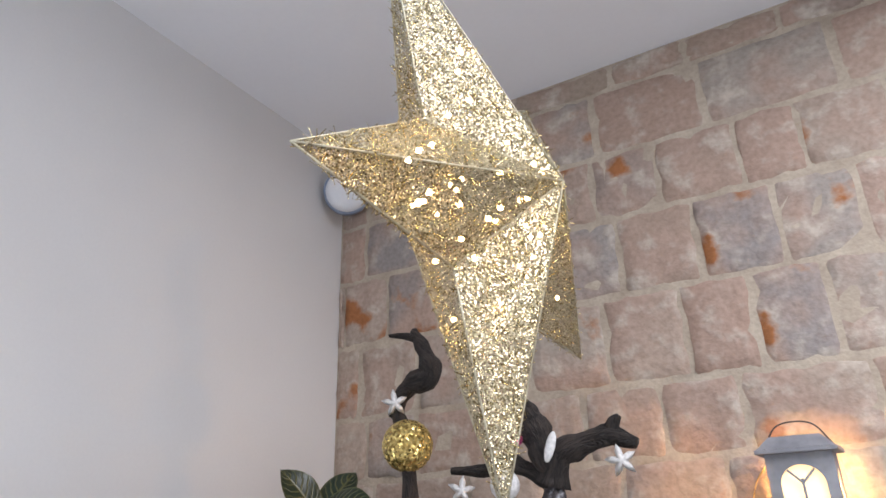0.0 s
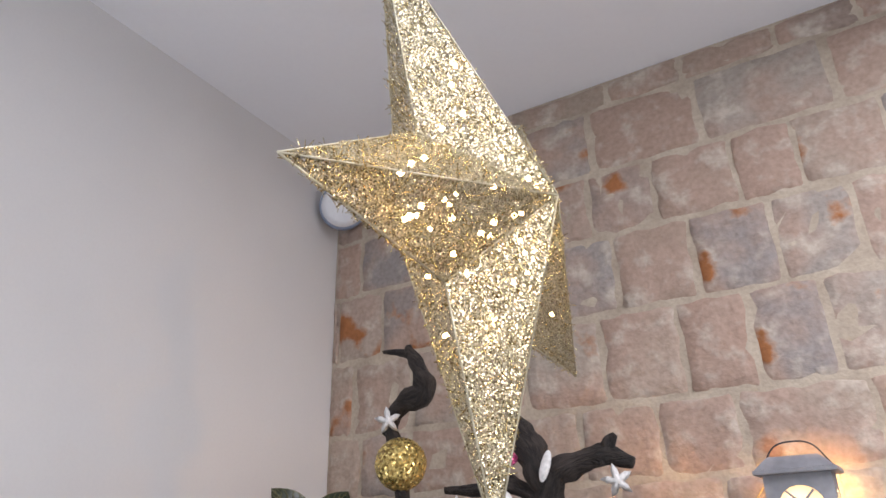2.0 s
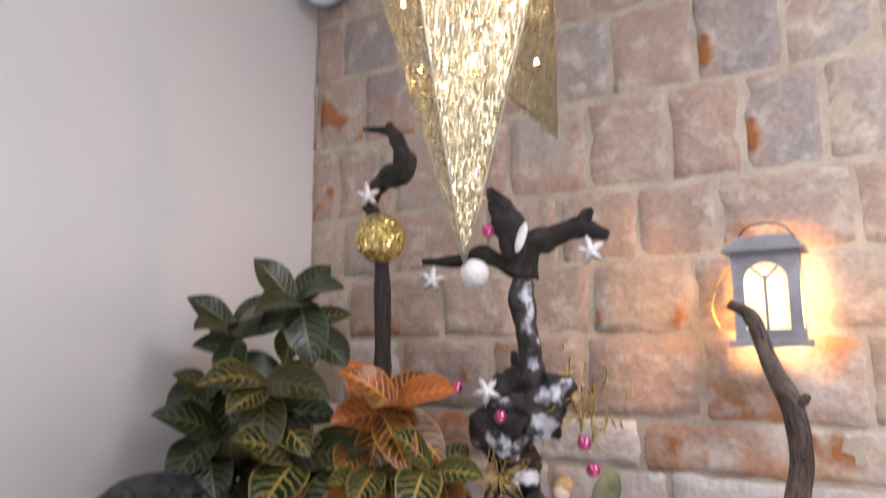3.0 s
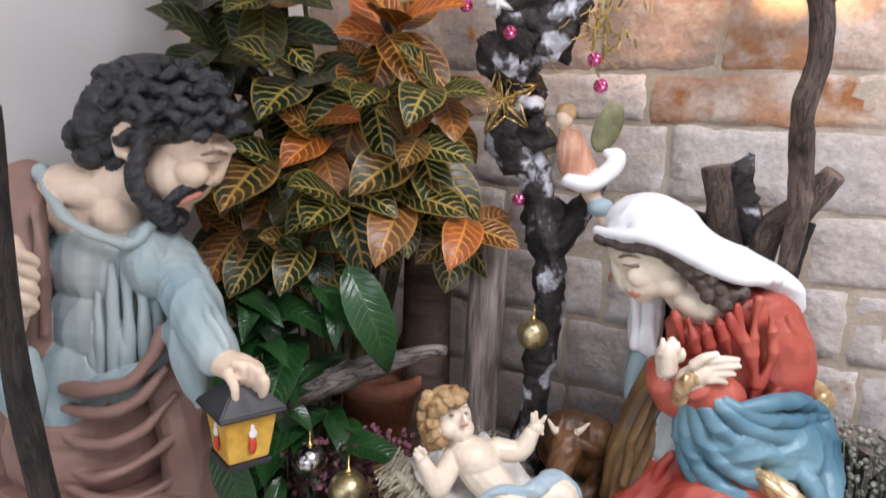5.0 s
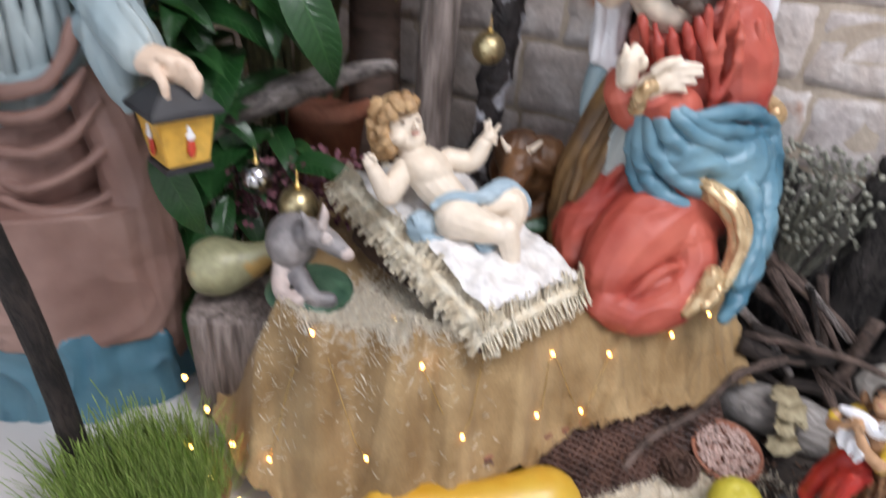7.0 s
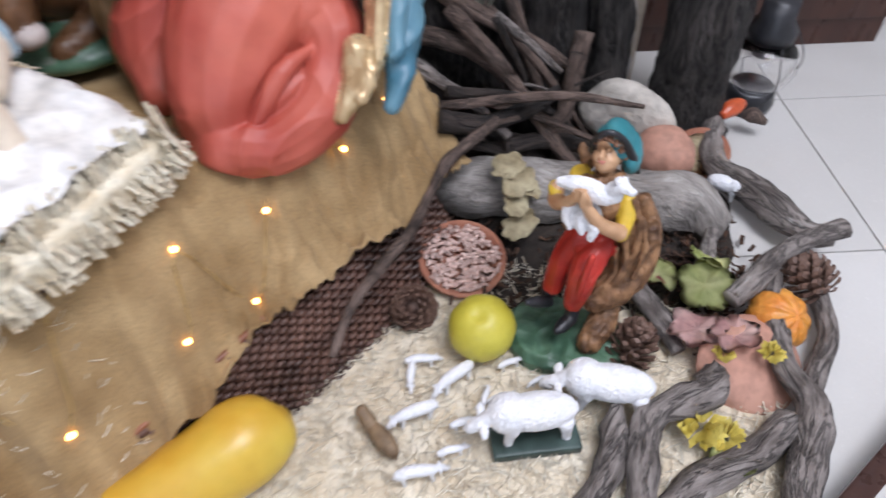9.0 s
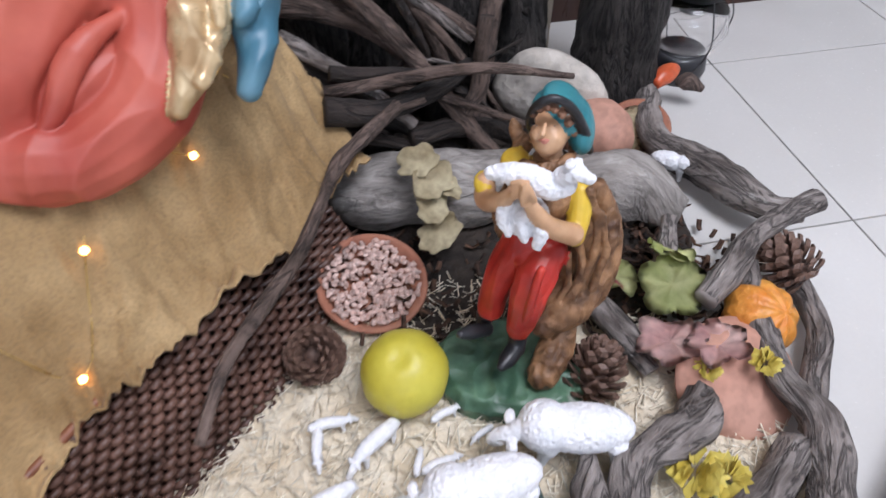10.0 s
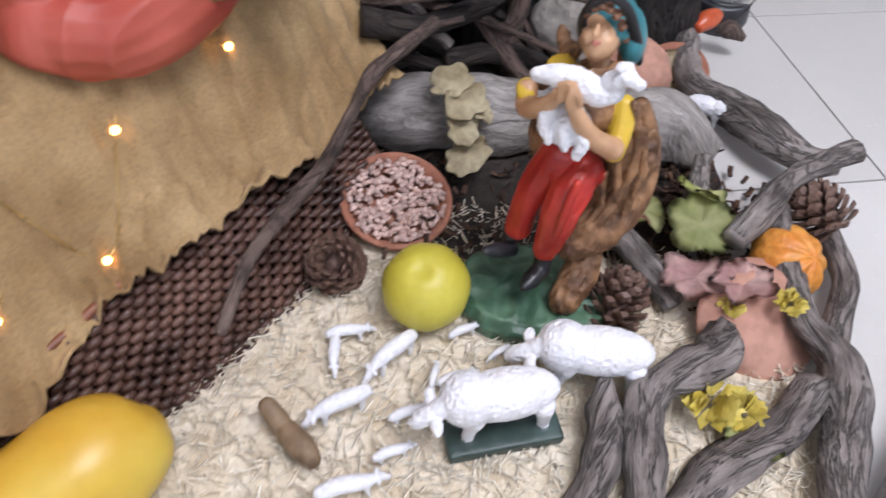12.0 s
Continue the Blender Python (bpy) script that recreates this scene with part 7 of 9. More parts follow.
    e = [bm.verts.new((x, y, 0.086)) for x, y in ((-0.06, -0.06), (0.06, -0.06), (0.06, 0.06), (-0.06, 0.06))]
    f = [bm.verts.new((x, y, 0.094)) for x, y in ((-0.06, -0.06), (0.06, -0.06), (0.06, 0.06), (-0.06, 0.06))]
    g = [bm.verts.new((x, y, 0.135)) for x, y in ((-0.02, -0.02), (0.02, -0.02), (0.02, 0.02), (-0.02, 0.02))]
    bm.faces.new(e[::-1])
    bm.faces.new(g)
    for k in range(4):
        bm.faces.new((e[k], e[(k + 1) % 4], f[(k + 1) % 4], f[k]))
        bm.faces.new((f[k], f[(k + 1) % 4], g[(k + 1) % 4], g[k]))
    bmesh.ops.bevel(bm, geom=bm.edges[:], offset=0.0025, segments=2, affect="EDGES")
    part("roof", bm, M_BLACK, L, "black roof", False)
    part("base", box(bmesh.new(), (-0.04, -0.04, -0.012), (0.04, 0.04, -0.001), 0.003), M_BLACK, L, "", False)
    part("ring", tube(bmesh.new(), [(-0.018, 0, 0.135, 0.004), (-0.014, 0, 0.148, 0.004), (0, 0, 0.158, 0.004), (0.014, 0, 0.148, 0.004), (0.018, 0, 0.135, 0.004)], 4, 8), M_BLACK, L)
    for m in (pose(0, -0.0435, 0.0), pose(-0.0435, 0, 0, 0, 0, -90)):
        bm = bmesh.new()
        ball(bm, (0.003, -0.001, 0.032), (0.0075, 0.004, 0.017), seg=12, rings=8)
        bmesh.ops.transform(bm, matrix=m, verts=bm.verts)
        candle = part("candle", bm, M_CANDLE, L, "red painted candle")
        bm = bmesh.new()
        ball(bm, (0.003, -0.0025, 0.053), (0.008, 0.004, 0.008), seg=12, rings=8)
        ball(bm, (0.002, -0.0025, 0.063), (0.004, 0.003, 0.008), seg=12, rings=8)
        bmesh.ops.transform(bm, matrix=m, verts=bm.verts)
        part("flame", bm, M_VEIL, candle, "white painted flame")


make_hand_lantern()
M_OX = mat("painted_ox_brown", (0.07, 0.03, 0.012), (0.20, 0.095, 0.04), 0.45, 14, 0.4, 60, bdist=0.005)
M_DONKEY = mat("painted_donkey_grey", (0.17, 0.16, 0.165), (0.34, 0.31, 0.30), 0.5, 18, 0.4, 70)
M_MOSSBASE = mat("painted_green_base", (0.025, 0.075, 0.045), (0.11, 0.21, 0.13), 0.4, 22, 0.4, 60, c3=(0.30, 0.34, 0.28))
M_MUZZLE = mat("painted_muzzle", (0.50, 0.40, 0.36), (0.62, 0.54, 0.50), 0.5, 20, 0.2, 60)


def make_ox():
    P = [(0, E((0.33, 1.40, 0.50), (0.10, 0.07, 0.075))), (0, E((0.29, 1.36, 0.555), (0.06, 0.05, 0.055))), (0, E((0.345, 1.37, 0.545), (0.06, 0.055, 0.05))),
         (0, T((0.28, 1.32, 0.545, 0.036), (0.265, 1.29, 0.50, 0.028), (0.26, 1.275, 0.47, 0.022))), (3, E((0.268, 1.268, 0.468), (0.024, 0.02, 0.018))),
         (0, E((0.325, 1.30, 0.555), (0.028, 0.008, 0.012), (0, 25, 0))), (1, T((0.25, 1.32, 0.58, 0.008), (0.235, 1.32, 0.605, 0.004))), (1, T((0.305, 1.31, 0.585, 0.008), (0.325, 1.31, 0.605, 0.004))),
         (0, T((0.36, 1.33, 0.44, 0.025), (0.30, 1.30, 0.42, 0.02))), (2, E((0.32, 1.36, 0.405), (0.11, 0.09, 0.03)))]
    ob = sculpt("ox_figurine", P, [M_OX, M_PALE, M_MOSSBASE, M_MUZZLE], 0.0042, {0: (0.003, 60, 12, (0.3, 0, 1))}, 2)
    ob.matrix_world = NAT @ pose(0, 0.06, -0.03)
    tagged(ob, "painted brown ox figurine lying behind the crib", "figurine")


def make_donkey():
    P = [(0, E((-0.176, 1.07, 0.472), (0.0496, 0.056, 0.0528))), (0, E((-0.143, 1.04, 0.506), (0.0272, 0.032, 0.0288))), (0, T((-0.125, 1.02, 0.518, 0.024), (-0.097, 1.0, 0.51, 0.02), (-0.075, 0.99, 0.498, 0.0144))),
         (1, E((-0.069, 0.985, 0.497), (0.0136, 0.0128, 0.012))), (1, T((-0.112, 1.0, 0.543, 0.0088), (-0.108, 1.0, 0.566, 0.008), (-0.11, 1.0, 0.585, 0.0024))), (0, T((-0.135, 1.02, 0.526, 0.0088), (-0.146, 1.02, 0.547, 0.0072), (-0.151, 1.02, 0.559, 0.0024))), (1, E((-0.105, 0.985, 0.528), (0.0096, 0.0064, 0.0112))),
         (0, T((-0.16, 1.03, 0.42, 0.02), (-0.13, 1.0, 0.395, 0.016), (-0.10, 1.0, 0.39, 0.014))), (1, T((-0.19, 1.05, 0.44, 0.02), (-0.19, 1.01, 0.40, 0.016), (-0.16, 0.99, 0.39, 0.013))),
         (2, E((-0.145, 1.06, 0.37), (0.085, 0.09, 0.026)))]
    ob = sculpt("donkey_figurine", P, [M_DONKEY, M_MUZZLE, M_MOSSBASE], 0.0036, None, 2)
    ob.matrix_world = NAT @ pose(0.0, 0.03, -0.02)
    tagged(ob, "painted grey donkey figurine lying on a green base", "figurine")


make_ox()
make_donkey()
M_GOURD = mat("mottled_gourd", (0.16, 0.17, 0.09), (0.40, 0.38, 0.22), 0.4, 10, 0.2, 50, c3=(0.55, 0.35, 0.12))
bm = bmesh.new()
tube(bm, [(0, 0, 0, 0.01), (0.02, 0, 0.0, 0.05), (0.07, 0, 0.005, 0.058), (0.12, 0, 0.015, 0.04), (0.16, 0, 0.035, 0.025), (0.19, 0, 0.06, 0.018), (0.20, 0, 0.075, 0.006)], 6, 18, 0.06, 2, 20)
o = link_mesh("gourd", bm, M_GOURD)
o.matrix_world = nat(-0.40, 1.17, 0.335, 0, 0, 8)
tagged(o, "mottled green and orange gourd lying by the saint", "gourd")
bm = bmesh.new()
box(bm, (-0.10, -0.09, 0.0), (0.12, 0.09, 0.27), 0.02)
for v in bm.verts:
    v.co += Vector((N3(1, v.co, 14), N3(2, v.co, 14), 0)) * 0.02
o = link_mesh("log_support", bm, M_POST)
o.matrix_world = nat(-0.29, 1.18, 0.0)
tagged(o, "weathered wooden block under the gourd", "wood block")

# dried flowers in front of the pot
M_DRYFLOWER = mat("dried_pink_flower", (0.10, 0.03, 0.045), (0.30, 0.12, 0.15), 0.8, 30, 0.4, 80, rnd=0.3, island=True)
random.seed(17)
bm = bmesh.new()
for k in range(240):
    c = Vector((random.uniform(-0.38, -0.06), random.uniform(1.34, 1.5), 0.34 + 0.16 * random.random()))
    for j in range(3):
        d = Vector((random.gauss(0, 1), random.gauss(0, 1), random.gauss(0, 1))).normalized() * 0.014
        e = d.orthogonal().normalized() * 0.008
        q = [bm.verts.new(c + w) for w in (Vector(), d * 0.5 + e, d, d * 0.5 - e)]
        bm.faces.new(q)
o = link_mesh("dried_flowers", bm, M_DRYFLOWER)
o.matrix_world = NAT
tagged(o, "dried pink and brown flowers around the flower pot", "dried flowers", kind="stuff")

# ---- floor: straw, grass, lights ----
def straw_area(r, f):
    """Where straw is strewn, in world x and y."""
    return 1.05 < r < 2.05 and -1.15 < f < -0.52


random.seed(41)
M_STRAWBED = mat("straw_bed", (0.66, 0.55, 0.39), (0.84, 0.76, 0.61), 0.9, 25, 0.8, 160, bdist=0.005, fine=0.25)
bm = bmesh.new()
nx, ny = 70, 60
grid = [[None] * (ny + 1) for _ in range(nx + 1)]
for i in range(nx + 1):
    for j in range(ny + 1):
        u, v = i / nx * 2 - 1, j / ny * 2 - 1
        k = max(abs(u), abs(v)) / max(math.hypot(u, v), 1e-6) if (u or v) else 1
        x, y = 1.60 + 0.50 * u * k * (1 + 0.05 * N3(3, (u, v, 0), 2.5)), -0.80 + 0.34 * v * k * (1 + 0.08 * N3(5, (u, v, 0), 2.5))
        e = min(1, (1 - max(abs(u), abs(v))) * 9)
        grid[i][j] = bm.verts.new((x, y, 0.001 + 0.011 * e + 0.005 * e * N3(6, (x, y, 0), 18)))
for i in range(nx):
    for j in range(ny):
        bm.faces.new((grid[i][j], grid[i + 1][j], grid[i + 1][j + 1], grid[i][j + 1]))
tagged(link_mesh("straw_bed", bm, M_STRAWBED), "layer of pale straw spread on the floor", "straw", kind="stuff")
M_STRAWLOOSE = mat("loose_straw", (0.74, 0.62, 0.44), (0.93, 0.88, 0.75), 0.5, 30, 0.2, 120, rnd=0.25, island=True)
bm = bmesh.new()
for k in range(6500):
    a, q = random.uniform(0, 2 * math.pi), random.random() ** 0.5
    x, y = 1.60 + 0.49 * q * math.cos(a), -0.80 + 0.33 * q * math.sin(a)
    an, l = random.uniform(0, 2 * math.pi), random.uniform(0.008, 0.03)
    z = 0.013 + random.random() * 0.008
    strand(bm, (x, y, z), (x + l * math.cos(an), y + l * math.sin(an), z + random.uniform(-0.003, 0.006)), random.uniform(0.0005, 0.0011))
tagged(link_mesh("loose_straw", bm, M_STRAWLOOSE), "loose straw stalks strewn on the floor", "straw", kind="stuff")
bm = bmesh.new()
for k in range(15000):
    r, f = random.gauss(0.0, 0.11), random.gauss(1.0, 0.06)
    if f < edge_f(r) + 0.02 or not -0.25 < r < 0.22:
        continue
    z = cloth_z(r, f) + 0.004
    an, l = random.uniform(0, 2 * math.pi), random.uniform(0.005, 0.018)
    r2, f2 = r + l * math.cos(an), f + l * math.sin(an)
    if abs(cloth_z(r2, f2) - cloth_z(r, f)) > 0.7 * l:
        continue
    strand(bm, (r, f, z), (r2, f2, cloth_z(r2, f2) + 0.004 + random.random() * 0.006), random.uniform(0.0005, 0.0011))
o = link_mesh("straw_on_burlap", bm, M_STRAWLOOSE)
o.matrix_world = NAT
tagged(o, "pale straw scattered on the burlap cloth", "straw", kind="stuff")
M_GRASS = mat("fresh_green_grass", (0.20, 0.34, 0.05), (0.46, 0.58, 0.18), 0.6, 20, 0.1, 60, rnd=0.3, island=True)
bm = bmesh.new()
for k in range(2600):
    an, q = random.uniform(0, 2 * math.pi), random.random() ** 0.5
    x, y = -0.42 + 0.14 * q * math.cos(an), 0.87 + 0.11 * q * math.sin(an)
    h = random.uniform(0.05, 0.15)
    b = Vector((x, y, 0.02))
    t = b + Vector((random.gauss(0, 0.035), random.gauss(-0.01, 0.035), h))
    strand(bm, b, t, 0.0009)
o = link_mesh("grass_tuft", bm, M_GRASS)
o.matrix_world = NAT
tagged(o, "tuft of fine fresh green grass in a low dish", "grass", kind="stuff")
o = link_mesh("grass_dish", lathe(bmesh.new(), [(0.0, 0.0), (0.12, 0.0), (0.15, 0.03), (0.145, 0.03), (0.12, 0.015), (0.0, 0.02)], 32), M_TERRA)
o.matrix_world = nat(-0.42, 0.87, 0.0)
tagged(o, "low clay dish under the grass", "dish")


def make_lights():
    st = thing("fairy_lights", "string of warm fairy lights over and under the burlap", "fairy lights", NAT)
    spots = ((-0.12, 0.93), (0.02, 1.0), (0.07, 0.92), (0.20, 0.98), (0.30, 0.95), (0.33, 1.02), (0.46, 1.06), (0.60, 1.10), (0.70, 1.16), (0.52, 1.14), (-0.20, 0.90), (0.15, 0.88), (0.40, 0.99), (0.64, 1.18), (-0.02, 0.86))
    for r, f in spots:
        bm = bmesh.new()
        ball(bm, (r, f, cloth_z(r, f) + 0.003), 0.0045, seg=8, rings=6)
        part("bulb", bm, M_FAIRY, st)
    for r, f, z in ((-0.37, 1.0, 0.20), (-0.33, 0.98, 0.14), (-0.31, 0.90, 0.05), (-0.25, 0.86, 0.03), (-0.22, 0.84, 0.02), (-0.35, 0.93, 0.09), (-0.28, 0.95, 0.08), (-0.19, 0.81, 0.02)):
        bm = bmesh.new()
        ball(bm, (r, f, z), 0.005, seg=8, rings=6)
        part("bulb", bm, M_FAIRY, st)
    pts = [(r, f, cloth_z(r, f) + 0.002, 0.0006) for r, f in sorted(spots)]
    part("wire", tube(bmesh.new(), pts, 4, 5), M_GOLDWIRE, st)


make_lights()

# ---- wicker panel ----
M_WICKER = mat("dark_brown_wicker", (0.045, 0.02, 0.014), (0.17, 0.085, 0.06), 0.45, 20, 0.4, 80, rnd=0.25, island=True)
M_WICKEREDGE = mat("reddish_wicker_edge", (0.16, 0.05, 0.025), (0.30, 0.12, 0.06), 0.5, 25, 0.3, 80)


def make_wicker():
    w = thing("wicker_panel", "dark brown woven wicker panel leaning at the platform's front", "wicker panel", Matrix.Identity(4))
    top = [Vector(p) for p in ((1.17, -0.87, 0.10), (1.27, -0.77, 0.115), (1.345, -0.685, 0.125), (1.405, -0.60, 0.13), (1.475, -0.49, 0.14), (1.585, -0.385, 0.14))]
    bot = [Vector(p) for p in ((1.22, -0.91, 0.005), (1.33, -0.81, 0.005), (1.42, -0.725, 0.005), (1.505, -0.64, 0.005), (1.575, -0.55, 0.005), (1.655, -0.43, 0.01))]

    def at(u, v):
        k = min(int(u * 5), 4)
        t = u * 5 - k
        return top[k].lerp(top[k + 1], t).lerp(bot[k].lerp(bot[k + 1], t), v)

    rows, cols = 17, 58
    nrm = Vector((0.62, -0.60, 0.5)).normalized()
    for j in range(cols + 1):
        u = j / cols
        bm = tube(bmesh.new(), [(*(at(u, v) + nrm * 0.0025 * math.sin(math.pi * (v * rows + j))), 0.0022) for v in (0, 0.25, 0.5, 0.75, 1)], 3, 5)
        if j % 3 == 0:
            part("stake", bm, M_WICKER, w)
        else:
            bm.free()
    for i in range(rows):
        v = (i + 0.5) / rows
        pts = []
        for j in range(cols * 2 + 1):
            u = j / (cols * 2)
            pts.append((*(at(u, v) + nrm * 0.0042 * (1 if (j // 2 + i) % 2 else -1)), 0.0050))
        part("weaver", tube(bmesh.new(), pts, 1, 6, 0.1, i, 40), M_WICKER, w)
    part("rim", tube(bmesh.new(), [(*at(u / 10, -0.02), 0.006) for u in range(11)], 3, 8, 0.15, 3, 60), M_WICKEREDGE, w, "reddish brown wicker rim")
    # dark sheet added so that the gaps in the weave read as shade
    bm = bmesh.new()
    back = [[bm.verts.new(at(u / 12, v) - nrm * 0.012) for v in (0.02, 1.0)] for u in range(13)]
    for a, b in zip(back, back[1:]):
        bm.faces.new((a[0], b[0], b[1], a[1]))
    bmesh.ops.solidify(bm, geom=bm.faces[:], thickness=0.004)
    part("backing", bm, M_SOIL_SHADE, w, "dark sheet added behind the weave as shade in its gaps")


make_wicker()

# ---- fruit, saucer, cones ----
M_YELLOW = mat("yellow_melon_skin", (0.50, 0.42, 0.035), (0.60, 0.54, 0.08), 0.42, 9, 0.15, 90, fine=0.12)
M_SQUASH = mat("butternut_skin", (0.60, 0.31, 0.025), (0.66, 0.48, 0.07), 0.35, 5, 0.08, 60, c3=(0.48, 0.46, 0.08), fine=0.08)
M_BEAN = mat("speckled_bean", (0.46, 0.29, 0.24), (0.66, 0.49, 0.43), 0.4, 60, 0.1, 200, rnd=0.3)
M_CONE = mat("pine_cone_scale", (0.045, 0.024, 0.018), (0.22, 0.13, 0.095), 0.6, 60, 0.3, 120)
M_SHEEP = mat("white_painted_fleece", (0.76, 0.77, 0.80), (0.86, 0.86, 0.88), 0.55, 60, 0.6, 260, bdist=0.003, fine=0.15)
bm = bmesh.new()
ball(bm, (0, 0, 0), (0.052, 0.052, 0.049), seg=40, rings=28)
for v in bm.verts:
    a = math.atan2(v.co.y, v.co.x)
    v.co *= 1 + 0.012 * math.cos(7 * a) * (1 - (v.co.z / 0.05) ** 2) + 0.015 * N3(2, v.co, 12)
    v.co.z -= 0.006 * math.exp(-((v.co.x ** 2 + v.co.y ** 2) / 0.00012)) * (1 if v.co.z > 0 else 0)
o = link_mesh("yellow_melon", bm, M_YELLOW)
o.matrix_world = pose(1.668, -0.655, 0.06, 12, -8, 0)
tagged(o, "small round yellow melon lying on the straw", "fruit")
bm = bmesh.new()
tube(bm, [(0, 0, 0, 0.012), (-0.015, -0.015, 0, 0.045), (-0.05, -0.04, 0, 0.062), (-0.11, -0.085, 0, 0.056), (-0.17, -0.125, 0, 0.046), (-0.25, -0.165, 0, 0.042), (-0.32, -0.20, 0, 0.038), (-0.345, -0.212, 0, 0.012)], 7, 24, 0.04, 3, 8)
o = link_mesh("butternut_squash", bm, M_SQUASH)
o.location = (1.39, -0.785, 0.065)
tagged(o, "long yellow butternut squash lying on the straw", "squash")


def make_saucer():
    random.seed(51)
    s = thing("bean_saucer", "terracotta saucer full of speckled pink beans", "saucer", pose(1.648, -0.492, 0.035, 14, 4, 0))
    part("dish", lathe(bmesh.new(), [(0.0, -0.02), (0.06, -0.02), (0.076, 0.008), (0.074, 0.011), (0.068, 0.009), (0.058, -0.004), (0.0, -0.006)], 44), M_TERRA, s)
    bm = bmesh.new()
    ball(bm, (0, 0, 0), (0.0056, 0.0034, 0.003), seg=8, rings=6)
    me = bpy.data.meshes.new("bean")
    bm.to_mesh(me)
    bm.free()
    me.materials.append(M_BEAN)
    me.polygons.foreach_set("use_smooth", [True] * len(me.polygons))
    for k in range(420):
        a, q = random.uniform(0, 2 * math.pi), 0.064 * random.random() ** 0.5
        ob = new("bean", me)
        ob.parent = s
        ob.matrix_local = pose(q * math.cos(a), q * math.sin(a), 0.003 + random.random() * 0.005 + 0.004 * (q / 0.064) ** 2, random.uniform(-30, 30), random.uniform(-30, 30), random.uniform(0, 360))


make_saucer()


def make_cone(m, s):
    c = thing("pine_cone", "open brown pine cone lying on the ground", "pine cone", m, "pine cones")
    core = bmesh.new()
    ball(core, (0, 0, 0), (0.018 * s, 0.018 * s, 0.03 * s), seg=12, rings=8)
    part("core", core, M_CONE, c)
    bm = bmesh.new()
    n = 8
    rows = []
    prof = ((0.0, 0.002), (0.35, 0.006), (0.75, 0.0095), (1.0, 0.006))
    for t, w in prof:
        rows.append([bm.verts.new((x * w, t * 0.028, 0.008 * t * t + h * (1.6 if t > 0.6 else 1))) for x, h in ((-1, 0), (0, 0.0018), (1, 0), (0, -0.0025))])
    for a, b in zip(rows, rows[1:]):
        for k in range(4):
            bm.faces.new((a[k], a[(k + 1) % 4], b[(k + 1) % 4], b[k]))
    bm.faces.new(rows[-1])
    bmesh.ops.scale(bm, vec=(s, s, s), verts=bm.verts)
    me = bpy.data.meshes.new("scale")
    bm.to_mesh(me)
    bm.free()
    me.materials.append(M_CONE)
    for k in range(64):
        t = k / 63
        a = k * 2.39996
        z = (-0.03 + 0.062 * t) * s
        tilt = -12 + 72 * t ** 1.3
        ob = new("scale", me)
        ob.parent = c
        k2 = 0.55 + 0.75 * math.sin(math.pi * (0.12 + 0.78 * t))
        ob.matrix_local = Matrix.Translation((0, 0, z)) @ pose(0, 0, 0, 0, 0, math.degrees(a)) @ pose(0, 0.010 * s, 0, tilt, 0, 0) @ Matrix.Scale(k2 * 0.85, 4)
    return c


CONE = make_cone(pose(1.565, -0.59, 0.032, 20, -25, 40), 1.0)
copy_thing(CONE, pose(1.89, -0.69, 0.035, 35, 20, 110))
copy_thing(CONE, pose(2.20, -0.592, 0.062, 80, 30, 200))


# ---- sheep and shepherd ----
M_DARKBASE = mat("dark_green_painted_base", (0.015, 0.035, 0.03), (0.05, 0.085, 0.075), 0.45, 20, 0.3, 60)
def sheep_pieces(s, head=0.8):
    P = [(0, E((0, 0, 0.052 * s), (0.05 * s, 0.023 * s, 0.023 * s))), (0, E((0.035 * s, 0, 0.055 * s), (0.025 * s, 0.024 * s, 0.025 * s))),
         (0, T((0.042 * s, 0, 0.06 * s, 0.013 * s), (0.060 * s, 0.004 * s, 0.066 * s * head, 0.009 * s))), (0, E((0.074 * s, 0.006 * s, 0.058 * s * head), (0.017 * s, 0.008 * s, 0.008 * s), (0, 35, 0))),
         (0, E((0.066 * s, 0.018 * s, 0.064 * s * head), (0.005 * s, 0.01 * s, 0.004 * s))), (0, E((0.066 * s, -0.010 * s, 0.064 * s * head), (0.005 * s, 0.01 * s, 0.004 * s)))]
    for x in (-0.033, 0.03):
        for y in (-0.013, 0.013):
            P.append((0, T((x * s, y * s, 0.042 * s, 0.010 * s), (x * s * 1.1, y * s, 0.022 * s, 0.006 * s), (x * s * 1.15, y * s, 0.006 * s, 0.0045 * s))))
    return P


def make_sheep(m, s, label, base=False):
    P = sheep_pieces(s)
    if base:
        P.append((1, lambda bm: box(bm, (-0.055 * s, -0.03 * s, -0.012 * s), (0.055 * s, 0.03 * s, 0.004 * s), 0.004)))
    ob = sculpt("sheep_figurine", P, [M_SHEEP, M_DARKBASE], 0.0018, {0: (0.0014, 170, 170, (1, 0, 0))}, 1)
    ob.matrix_world = m
    return tagged(ob, label, "figurine", "white sheep figurines")


make_sheep(pose(1.728, -0.812, 0.026, 0, 0, 184), 1.12, "white painted sheep figurine on a dark green base", True)
make_sheep(pose(1.842, -0.768, 0.012, 0, 0, 168), 1.15, "large white sheep figurine standing on the straw")


def make_lamb(m, s=1.0):
    """A slender lamb, nose down, some five centimetres long."""
